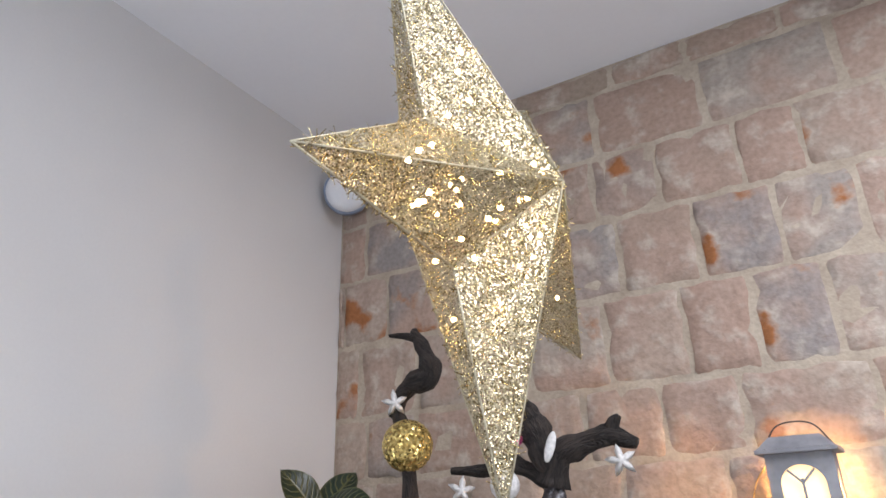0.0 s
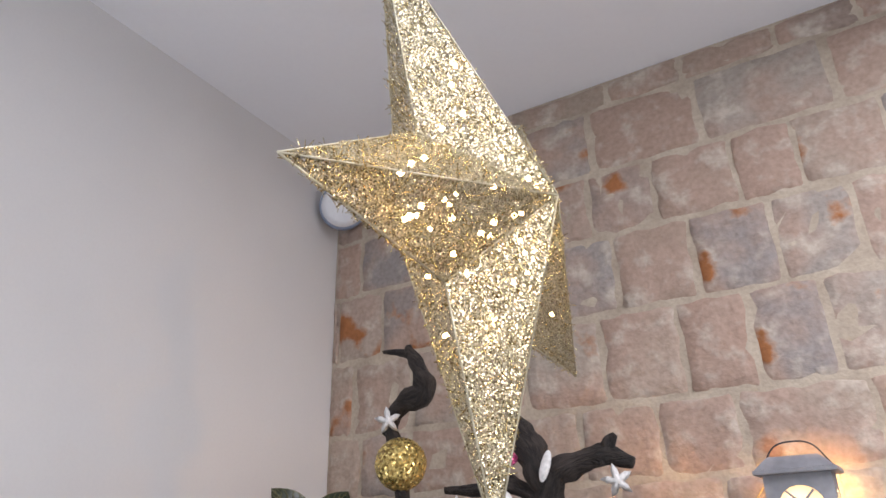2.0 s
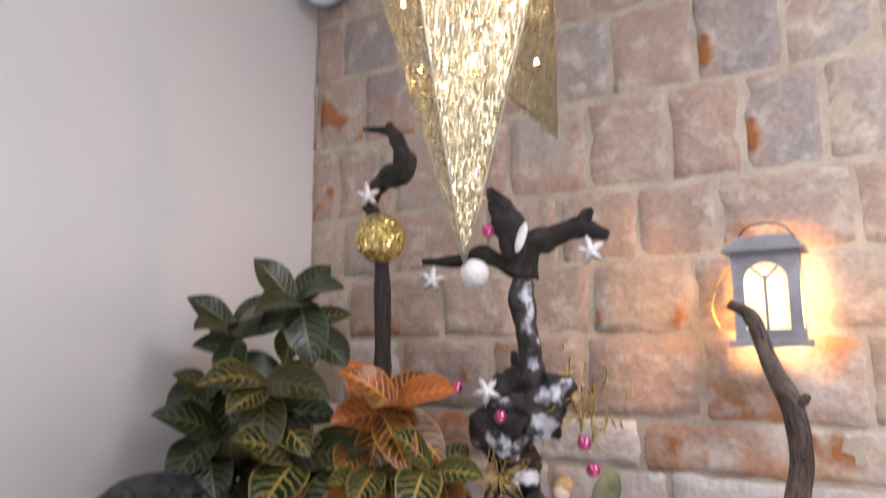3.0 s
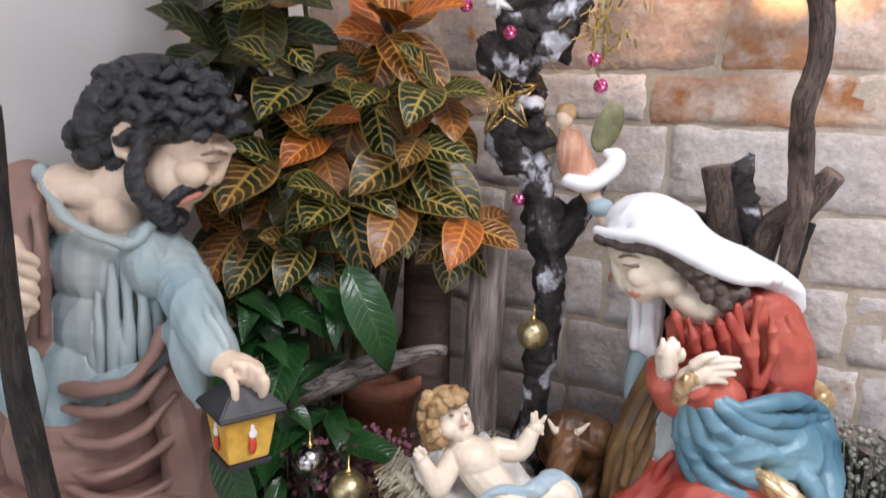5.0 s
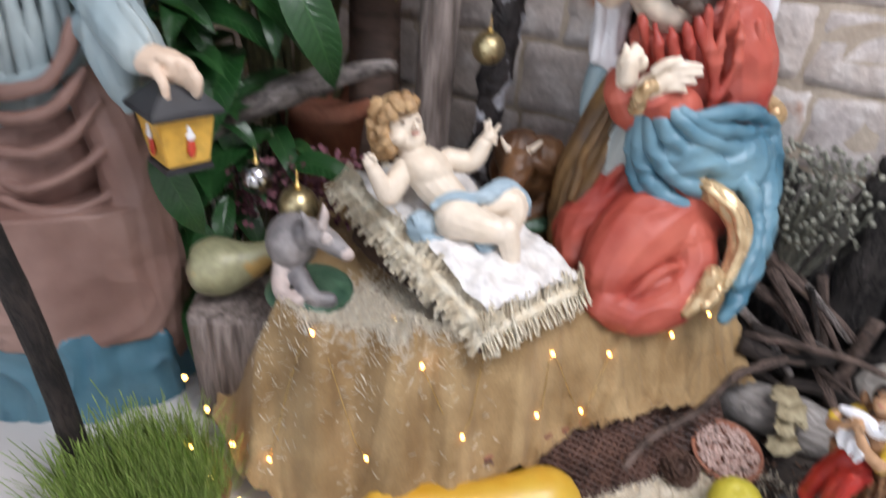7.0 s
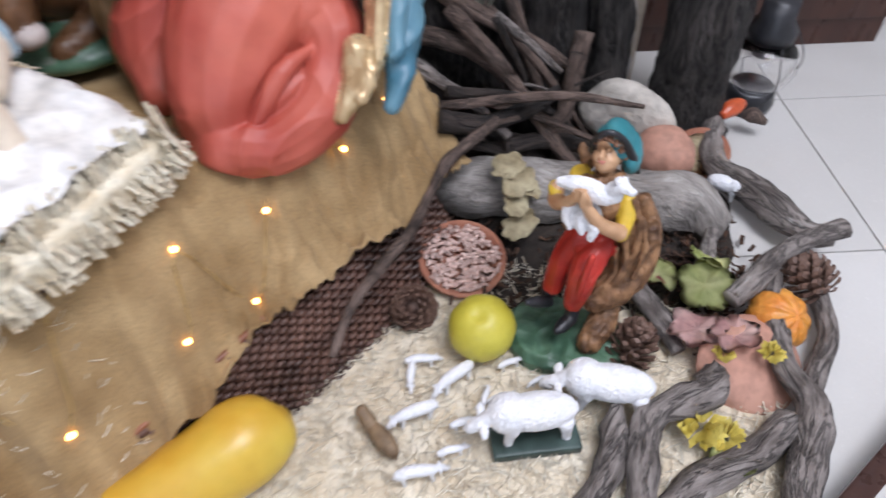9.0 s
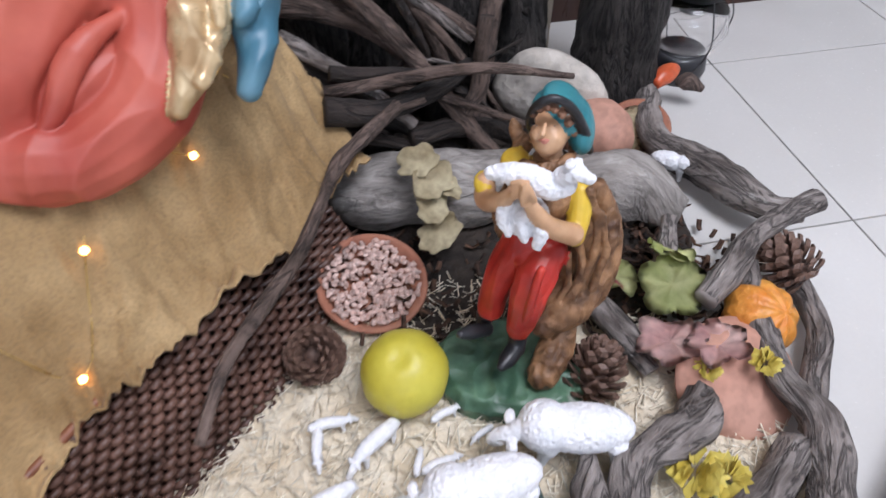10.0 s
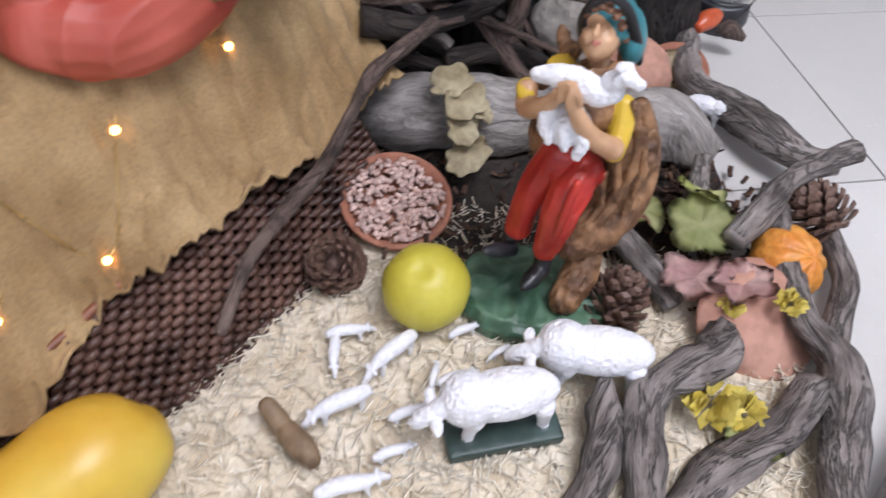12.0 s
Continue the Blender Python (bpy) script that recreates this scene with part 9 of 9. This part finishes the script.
stick("heap_branch", "short upright cut branch in the heap", [(1.861, -0.240, 0.272, 0.0113), (1.854, -0.250, 0.225, 0.0117), (1.849, -0.260, 0.169, 0.0129), (1.820, -0.280, 0.142, 0.0096)], M_TWIG, 0.28, 33, 35, 7, 12, "branch", "heap of sticks")
stick("heap_branch", "thin brown twig lying across the heap", [(1.647, -0.330, 0.191, 0.0043), (1.702, -0.320, 0.189, 0.0051), (1.759, -0.310, 0.193, 0.0052)], M_TWIG, 0.28, 34, 35, 7, 12, "branch", "heap of sticks")
stick("heap_branch", "split grey branch beside the burlap", [(1.572, -0.220, 0.262, 0.0108), (1.626, -0.250, 0.234, 0.0117), (1.682, -0.280, 0.206, 0.0104), (1.744, -0.300, 0.147, 0.0078)], M_DRIFT, 0.28, 35, 35, 7, 12, "branch", "heap of sticks")
stick("heap_branch", "dark thick root at the foot of the heap", [(1.739, -0.300, 0.123, 0.0126), (1.807, -0.280, 0.119, 0.0163), (1.882, -0.260, 0.089, 0.0155), (1.930, -0.260, 0.055, 0.0089)], M_DARKWOOD, 0.28, 36, 35, 7, 12, "branch", "heap of sticks")
random.seed(77)
for k in range(8):
    a = Vector((random.uniform(1.50, 1.75), random.uniform(-0.30, -0.12), random.uniform(0.12, 0.38)))
    b = Vector((random.uniform(1.75, 1.98), random.uniform(-0.32, -0.15), random.uniform(0.03, 0.2)))
    m = (a + b) / 2 + Vector((random.gauss(0, 0.02), random.gauss(0, 0.02), random.gauss(0, 0.03)))
    r = random.uniform(0.004, 0.010)
    stick("thin_stick", "thin dark stick in the heap of branches", [(*a, r * 1.2), (*m, r), (*b, r * 0.5)], (M_TWIG, M_DARKWOOD, M_DRIFT)[k % 3], 0.3, k + 60, 40, 7, 8, "stick", "heap of sticks")
M_ROCK = mat("pale_rock", (0.44, 0.40, 0.35), (0.62, 0.57, 0.51), 0.85, 10, 0.7, 50, bdist=0.01)
bm = bmesh.new()
ball(bm, (0, 0, 0), (0.095, 0.045, 0.085), seg=28, rings=18)
for v in bm.verts:
    v.co *= 1 + 0.25 * N3(5, v.co, 14)
o = link_mesh("pale_rock", bm, M_ROCK)
o.matrix_world = pose(1.995, -0.16, 0.075, 0, 25, -30)
tagged(o, "pale beige rock between the trunks", "rock")
# clay ware
o = link_mesh("clay_jar", lathe(bmesh.new(), [(0.0, 0.0), (0.04, 0.0), (0.055, 0.02), (0.06, 0.05), (0.05, 0.08), (0.03, 0.095), (0.028, 0.105), (0.0, 0.105)], 32), M_PINKCLAY)
o.matrix_world = pose(2.04, -0.215, 0.035, 70, 0, 20)
tagged(o, "pink clay jar lying on its side", "jar")
s = thing("sand_saucer", "small terracotta saucer filled with sand", "saucer", pose(2.14, -0.235, 0.03, 25, -15, 0))
part("dish", lathe(bmesh.new(), [(0.0, -0.012), (0.04, -0.012), (0.056, 0.010), (0.052, 0.011), (0.042, 0.0), (0.0, -0.002)], 32), M_TERRA, s)
M_SAND = mat("coarse_sand", (0.30, 0.23, 0.13), (0.46, 0.38, 0.24), 0.95, 60, 1.0, 160, bdist=0.006)
bm = lathe(bmesh.new(), [(0.046, 0.004), (0.03, 0.009), (0.012, 0.013), (0.0, 0.014)], 24)
for v in bm.verts:
    v.co.z += 0.003 * N3(3, v.co, 90)
part("sand", bm, M_SAND, s, "coarse beige sand")
s = thing("clay_saucer", "pink clay saucer standing tilted by the driftwood", "saucer", pose(2.062, -0.735, 0.035, 28, 18, -20))
part("dish", lathe(bmesh.new(), [(0.0, 0.014), (0.058, 0.014), (0.066, 0.008), (0.076, -0.008), (0.082, -0.010), (0.08, -0.016), (0.066, -0.012), (0.0, 0.002)][::-1], 40), M_PINKCLAY, s)
M_ORANGE = mat("orange_warty_gourd", (0.66, 0.22, 0.03), (0.78, 0.36, 0.07), 0.4, 30, 0.9, 90, bdist=0.004)
bm = bmesh.new()
ball(bm, (0, 0, 0), (0.048, 0.048, 0.04), seg=48, rings=24)
for v in bm.verts:
    a = math.atan2(v.co.y, v.co.x)
    v.co *= 1 + 0.10 * abs(math.cos(4 * a)) - 0.06
o = link_mesh("orange_gourd", bm, M_ORANGE)
o.matrix_world = pose(2.125, -0.655, 0.045, 30, 20, 0)
tagged(o, "ribbed orange gourd behind the driftwood", "gourd")
M_PEPPER = mat("red_dry_pepper", (0.50, 0.07, 0.02), (0.66, 0.14, 0.05), 0.35, 20, 0.1, 60)
stick("red_pepper", "orange-red dried pepper lying on a root", [(2.195, -0.165, 0.07, 0.010), (2.215, -0.15, 0.075, 0.017), (2.24, -0.135, 0.075, 0.014), (2.258, -0.125, 0.07, 0.004)], M_PEPPER, 0.1, 1, 30, 6, 12, "pepper")
stick("dry_pod", "brown dry pod beside the red pepper", [(2.255, -0.135, 0.05, 0.008), (2.275, -0.14, 0.05, 0.017), (2.30, -0.155, 0.04, 0.006)], M_TWIG, 0.15, 2, 30, 6, 12, "seed pod")


def make_jar_lantern():
    j = thing("glass_lantern", "round glass lantern with wire handle and dark base", "lantern", pose(2.31, -0.035, 0.0))
    part("base", lathe(bmesh.new(), [(0.0, 0.0), (0.05, 0.0), (0.055, 0.02), (0.05, 0.05), (0.045, 0.055), (0.0, 0.055)], 32), M_BLACK, j)
    g = part("globe", lathe(bmesh.new(), [(0.044, 0.056), (0.062, 0.075), (0.074, 0.105), (0.066, 0.14), (0.045, 0.165), (0.043, 0.165), (0.063, 0.139), (0.071, 0.105), (0.059, 0.077), (0.042, 0.058)], 36), glass("clear_glass"), j, "clear round glass globe")
    g.visible_shadow = False
    part("cap", lathe(bmesh.new(), [(0.0, 0.166), (0.048, 0.166), (0.05, 0.19), (0.035, 0.21), (0.035, 0.25), (0.0, 0.252)], 28), M_BLACK, j)
    for s in (-1, 1):
        part("wire_guard", tube(bmesh.new(), [(s * 0.055, 0, 0.03, 0.0014), (s * 0.083, 0, 0.08, 0.0014), (s * 0.088, 0, 0.12, 0.0014), (s * 0.06, 0, 0.175, 0.0014)], 5, 6), M_BLACK, j)
        part("wire_guard", tube(bmesh.new(), [(0, s * 0.055, 0.03, 0.0014), (0, s * 0.083, 0.08, 0.0014), (0, s * 0.088, 0.12, 0.0014), (0, s * 0.06, 0.175, 0.0014)], 5, 6), M_BLACK, j)


make_jar_lantern()
M_CHERRY = mat("dark_polished_wood", (0.035, 0.013, 0.009), (0.075, 0.03, 0.02), 0.3, 6, 0.1, 50, stretch=(1, 1, 0.2))
c = thing("cabinet", "dark reddish wooden cabinet standing on the tiles", "cabinet", pose(2.08, 0.20, 0))
part("plinth", box(bmesh.new(), (0.0, 0.01, 0.0), (0.645, 0.40, 0.07), 0.003), M_CHERRY, c, "", False)
part("body", box(bmesh.new(), (0.0, 0.0, 0.0705), (0.66, 0.42, 0.8), 0.004), M_CHERRY, c, "", False)
b = thing("wooden_stool", "dark wooden stool frame standing on the tiles", "stool", pose(2.145, -0.91, 0, 0, 0, 36))
part("stretcher", box(bmesh.new(), (-0.10, -0.014, 0.03), (0.35, 0.014, 0.065), 0.003), M_CHERRY, b, "", False)
for x in (-0.113, 0.363):
    part("leg", box(bmesh.new(), (x - 0.0125, -0.02, 0.0), (x + 0.0125, 0.02, 0.10), 0.003), M_CHERRY, b, "", False)

# fallen leaves, peat, yellow flowers
M_MAPLE = mat("fading_vine_leaf", (0.42, 0.47, 0.16), (0.64, 0.64, 0.32), 0.6, 20, 0.3, 80, fine=0.2, c3=(0.40, 0.08, 0.10), rnd=0.2)
M_PINKLEAF = mat("pink_dry_leaf", (0.62, 0.34, 0.32), (0.80, 0.58, 0.52), 0.65, 18, 0.3, 80)
M_YELFLOWER = mat("yellow_dry_flower", (0.58, 0.44, 0.06), (0.76, 0.64, 0.16), 0.6, 40, 0.5, 100)


def vine_leaf(s, seed):
    """A five-lobed leaf, cupped and curled."""
    bm = bmesh.new()
    rings, n = [], 40
    for q in (0.02, 0.35, 0.7, 1.0):
        ring = []
        for k in range(n):
            a = 2 * math.pi * k / n
            r = s * q * (0.72 + 0.24 * abs(math.cos(2.5 * a)) * q + 0.03 * q * (k % 2))
            z = s * (0.45 * q * q * N3(seed, (math.cos(a), math.sin(a), 0), 1.6) + 0.10 * q * abs(math.sin(2.5 * a)) + 0.05 * N3(seed, (r * 30, a, q), 2))
            ring.append(bm.verts.new((r * math.cos(a), r * math.sin(a), z)))
        rings.append(ring)
    for a, b in zip(rings, rings[1:]):
        for k in range(n):
            bm.faces.new((a[k], b[k], b[(k + 1) % n], a[(k + 1) % n]))
    bm.faces.new(rings[0])
    bmesh.ops.solidify(bm, geom=bm.faces[:], thickness=-0.0006)
    bmesh.ops.recalc_face_normals(bm, faces=bm.faces)
    return bm


for x, y, z, s, mt, a in ((2.025, -0.60, 0.07, 0.048, M_MAPLE, 0), (1.99, -0.675, 0.06, 0.045, M_PINKLEAF, 40), (2.035, -0.70, 0.075, 0.04, M_PINKLEAF, 90), (1.965, -0.565, 0.06, 0.035, M_MAPLE, 70), (2.04, -0.555, 0.08, 0.035, M_MAPLE, 120), (1.99, -0.86, 0.03, 0.04, M_MAPLE, 200), (2.09, -0.60, 0.05, 0.035, M_MAPLE, 250)):
    o = link_mesh("fallen_leaf", vine_leaf(s, a + 1), mt)
    o.matrix_world = pose(x, y, z, 25 * math.cos(a), 20 * math.sin(a) - 10, a)
    tagged(o, "curled dry lobed leaf among the driftwood", "leaf", "fallen leaves")
for x, y, z, s in ((1.955, -0.825, 0.04, 0.036), (1.985, -0.84, 0.035, 0.03), (2.075, -0.735, 0.075, 0.02), (2.015, -0.722, 0.06, 0.018)):
    bm = bmesh.new()
    for k in range(60):
        d = Vector((random.gauss(0, 1), random.gauss(0, 1), abs(random.gauss(0, 0.6)))).normalized()
        e = d.orthogonal().normalized() * s * 0.22
        q = [bm.verts.new(w) for w in (d * s * 0.2, d * s * 0.7 + e, d * s * random.uniform(0.8, 1.1), d * s * 0.7 - e)]
        bm.faces.new(q)
    o = link_mesh("dry_flower", bm, M_YELFLOWER)
    o.location = (x, y, z)
    tagged(o, "crumpled yellow dry flower on the driftwood", "dry flower", "yellow dry flowers")
M_PEAT = mat("brown_bark_mulch", (0.03, 0.015, 0.01), (0.12, 0.06, 0.035), 0.9, 30, 0.6, 90, rnd=0.4, island=True)
bm = bmesh.new()
for k in range(900):
    x, y = random.uniform(1.62, 2.2), random.uniform(-0.62, -0.12)
    if x > 2.1 and y < -0.3:
        continue
    if k > 550:
        x, y = random.gauss(2.05, 0.05), random.gauss(-0.55, 0.06)
    z = 0.012 + 0.03 * random.random()
    an = random.uniform(0, 6.28)
    strand(bm, (x, y, z), (x + 0.02 * math.cos(an), y + 0.02 * math.sin(an), z + random.uniform(-0.006, 0.006)), random.uniform(0.002, 0.004))
tagged(link_mesh("bark_mulch", bm, M_PEAT), "dark bark mulch under the driftwood", "mulch", kind="stuff")
bm = bmesh.new()
g = bmesh.ops.create_grid(bm, x_segments=40, y_segments=40, size=1)
for v in g["verts"]:
    u, w = v.co.x, v.co.y
    k = max(abs(u), abs(w)) / max(math.hypot(u, w), 1e-6) if (u or w) else 1
    x, y = 1.82 + 0.34 * u * k * (1 + 0.1 * N3(2, (u, w, 0), 3)), -0.36 + 0.30 * w * k
    e = min(1, (1 - max(abs(u), abs(w))) * 5)
    v.co = Vector((x, y, 0.002 + 0.014 * e + 0.006 * e * N3(7, (x, y, 0), 25)))
tagged(link_mesh("soil_bed", bm, M_SOIL_SHADE), "dark soil spread under the logs", "soil", kind="stuff")
# small plant with grey seed heads by the wall
M_SEED = mat("grey_green_seed_heads", (0.12, 0.12, 0.09), (0.34, 0.34, 0.28), 0.8, 30, 0.4, 90, rnd=0.3, island=True)
bm = bmesh.new()
for k in range(420):
    c = Vector((1.66 + random.gauss(0, 0.07), -0.14 + random.gauss(0, 0.05), random.uniform(0.40, 0.62)))
    ball(bm, c, random.uniform(0.004, 0.008), seg=6, rings=4)
    if k % 4 == 0:
        strand(bm, c, (1.66 + (c.x - 1.66) * 0.4, -0.13, 0.3), 0.0015)
tagged(link_mesh("seed_head_twigs", bm, M_SEED), "dry twigs with many small grey seed heads", "dry plant", kind="stuff")


# ---- floor tiles and wall stones ----
def make_tiles():
    p = 0.465
    bm = box(bmesh.new(), (-p / 2 + 0.0016, -p / 2 + 0.0016, -0.006), (p / 2 - 0.0016, p / 2 - 0.0016, 0.0), 0.0015)
    me = bpy.data.meshes.new("tile")
    bm.to_mesh(me)
    bm.free()
    me.materials.append(M_TILE)
    for i in range(-5, 6):
        for j in range(-9, 8):
            x, y = 2.4 + p * (i + 0.5), -0.483 + p * (j + 0.5)
            if x < 2.05 and y > 0.2:
                continue
            ob = new("tile", me)
            ob.parent = FLOOR
            ob.location = (x, y, 0)


make_tiles()


def stone_mat(name, tones, blotch, pale, rust_from):
    m, t, b, N, L = nodes_of(name)
    tc, oi = N("ShaderNodeTexCoord"), N("ShaderNodeObjectInfo")
    off, cmb, sc = N("ShaderNodeVectorMath"), N("ShaderNodeCombineXYZ"), N("ShaderNodeVectorMath")
    sc.operation = "SCALE"
    sc.inputs["Scale"].default_value = 31.0
    for i in range(3):
        L(oi.outputs["Random"], cmb.inputs[i])
    L(cmb.outputs[0], sc.inputs[0])
    L(tc.outputs["Object"], off.inputs[0])
    L(sc.outputs[0], off.inputs[1])

    def nz(s, d=6):
        n = N("ShaderNodeTexNoise")
        n.inputs["Scale"].default_value, n.inputs["Detail"].default_value = s, d
        L(off.outputs[0], n.inputs["Vector"])
        return n.outputs["Fac"]

    def mix(fac, a, c, kind="MIX"):
        n = N("ShaderNodeMix")
        n.data_type, n.blend_type = "RGBA", kind
        for s, v in (("Factor", fac), ("A", a), ("B", c)):
            if isinstance(v, (float, int)):
                n.inputs[s].default_value = v
            elif isinstance(v, tuple):
                n.inputs[s].default_value = (*v, 1)
            else:
                L(v, n.inputs[s])
        return n.outputs["Result"]

    def ramp(f, a, c):
        n = N("ShaderNodeMapRange")
        n.inputs["From Min"].default_value, n.inputs["From Max"].default_value = a, c
        L(f, n.inputs[0])
        return n.outputs[0]

    tone = N("ShaderNodeValToRGB")
    e = tone.color_ramp.elements
    e[0].position, e[0].color = 0.0, (*tones[0], 1)
    e[1].position, e[1].color = 1.0, (*tones[1], 1)
    for pos, c in ((0.25, tones[2]), (0.5, tones[3]), (0.7, tones[4]), (0.85, tones[5])):
        x = e.new(pos)
        x.color = (*c, 1)
    L(oi.outputs["Random"], tone.inputs[0])
    big, mid, fine = nz(5.0), nz(14.0), nz(70.0)
    c = mix(ramp(big, 0.42, 0.62), tone.outputs[0], blotch)
    c = mix(ramp(mid, 0.52, 0.72), c, pale)
    rust = N("ShaderNodeMath")
    rust.operation = "MULTIPLY"
    L(ramp(nz(7.0, 8), 0.60, 0.68), rust.inputs[0])
    L(ramp(oi.outputs["Random"], rust_from, rust_from + 0.07), rust.inputs[1])
    c = mix(rust.outputs[0], c, (0.36, 0.14, 0.05))
    c = mix(0.55, c, mix(ramp(fine, 0.3, 0.65), (0.6, 0.58, 0.56), (1.0, 1.0, 1.0)), "MULTIPLY")
    L(c, b.inputs["Base Color"])
    b.inputs["Roughness"].default_value = 0.85
    bp, bp2 = N("ShaderNodeBump"), N("ShaderNodeBump")
    bp.inputs["Strength"].default_value, bp.inputs["Distance"].default_value = 0.8, 0.02
    bp2.inputs["Strength"].default_value, bp2.inputs["Distance"].default_value = 0.5, 0.004
    L(mid, bp.inputs["Height"])
    L(fine, bp2.inputs["Height"])
    L(bp.outputs[0], bp2.inputs["Normal"])
    L(bp2.outputs[0], b.inputs["Normal"])
    return m


def make_stones():
    """Courses of pillow-faced stones, each its own object on the mortar bed."""
    random.seed(11)
    pinkish = stone_mat("pinkish_dressed_stone", ((0.36, 0.29, 0.23), (0.42, 0.36, 0.30), (0.42, 0.28, 0.22), (0.45, 0.37, 0.30), (0.35, 0.26, 0.21), (0.30, 0.27, 0.26)), (0.42, 0.30, 0.24), (0.55, 0.48, 0.41), 0.5)
    rusty = stone_mat("rusty_orange_stone", ((0.50, 0.24, 0.11), (0.52, 0.30, 0.16), (0.46, 0.22, 0.11), (0.50, 0.36, 0.26), (0.44, 0.18, 0.08), (0.50, 0.30, 0.2)), (0.55, 0.46, 0.40), (0.60, 0.52, 0.46), 0.2)
    pale = stone_mat("pale_grey_stone", ((0.54, 0.49, 0.46), (0.60, 0.55, 0.52), (0.51, 0.45, 0.42), (0.62, 0.57, 0.54), (0.49, 0.44, 0.42), (0.58, 0.53, 0.50)), (0.53, 0.46, 0.41), (0.70, 0.66, 0.63), 0.8)
    stained = stone_mat("rust_stained_stone", ((0.42, 0.34, 0.28), (0.46, 0.38, 0.31), (0.42, 0.33, 0.27), (0.45, 0.37, 0.30), (0.42, 0.33, 0.27), (0.40, 0.34, 0.29)), (0.44, 0.33, 0.27), (0.55, 0.48, 0.41), -0.3)
    lines = [0.0, 0.14, 0.33, 0.52, 0.71, 0.885, 1.05, 1.24, 1.365, 1.575, 1.77, 1.97, 2.225, 2.47, 2.69, 2.925, 3.018]
    known = {12: (0.03, 0.22, 0.43, 0.62, 0.83, 1.05, 1.271, 1.48, 1.673, 1.88), 11: (0.10, 0.34, 0.55, 0.74, 0.98, 1.198, 1.372, 1.55, 1.78), 13: (0.12, 0.36, 0.60, 0.80, 0.999, 1.195, 1.426, 1.584, 1.80)}
    for i, (z0, z1) in enumerate(zip(lines, lines[1:])):
        h = z1 - z0
        if i in known:
            cuts = [0.0, *known[i], 2.05]
        else:
            cuts, x = [0.0], random.uniform(0.08, 0.2)
            while x < 1.95:
                cuts.append(x)
                x += random.uniform(0.19, 0.36)
            cuts.append(2.05)
        for x0, x1 in zip(cuts, cuts[1:]):
            g, w = 0.003 if i < 10 else 0.004, x1 - x0
            bm = bmesh.new()
            nx, nz = 8, 7
            US, VS = (0, 0.04, 0.2, 0.36, 0.5, 0.66, 0.82, 0.96, 1), (0, 0.05, 0.2, 0.4, 0.6, 0.8, 0.95, 1)
            dep = random.uniform(0.003, 0.008)
            sd = random.random() * 50
            rows = []
            for a in range(nx + 1):
                row = []
                for c in range(nz + 1):
                    u, v = US[a], VS[c]
                    e = min(u, 1 - u) * w, min(v, 1 - v) * h
                    cr = 0.022
                    px, pz = g + (w - 2 * g) * u, g + (h - 2 * g) * v
                    if a in (0, nx) and c in (0, nz):
                        px += 0.006 * (1 if a == 0 else -1)
                        pz += 0.005 * (1 if c == 0 else -1)
                    wob = 0.011
                    px += wob * N3(sd, (u * 3, v * 3, 0), 1.7)
                    pz += wob * N3(sd + 9, (u * 3, v * 3, 0), 1.7)
                    edge = a in (0, nx) or c in (0, nz)
                    y = 0.004 if edge else -dep * (0.65 + 0.35 * min(1, min(e) / cr)) - 0.010 * N3(sd + 3, (u * 3, v * 3, 0), 1.2)
                    row.append(bm.verts.new((px - w / 2, y, pz - h / 2)))
                rows.append(row)
            for a in range(nx):
                for c in range(nz):
                    bm.faces.new((rows[a][c], rows[a + 1][c], rows[a + 1][c + 1], rows[a][c + 1]))
            xm = (x0 + x1) / 2
            mt = stained if i == 12 and xm < 0.2 else pinkish if i > 8 else rusty if (i == 7 and (xm > 0.95 or random.random() < 0.3)) or (i == 8 and 1.2 < xm < 1.42) else pale if i < 7 else random.choice((pinkish, pale))
            ob = link_mesh("stone", bm, mt, WALL)
            ob.location = (x0 + w / 2, 0, z0 + h / 2)


make_stones()
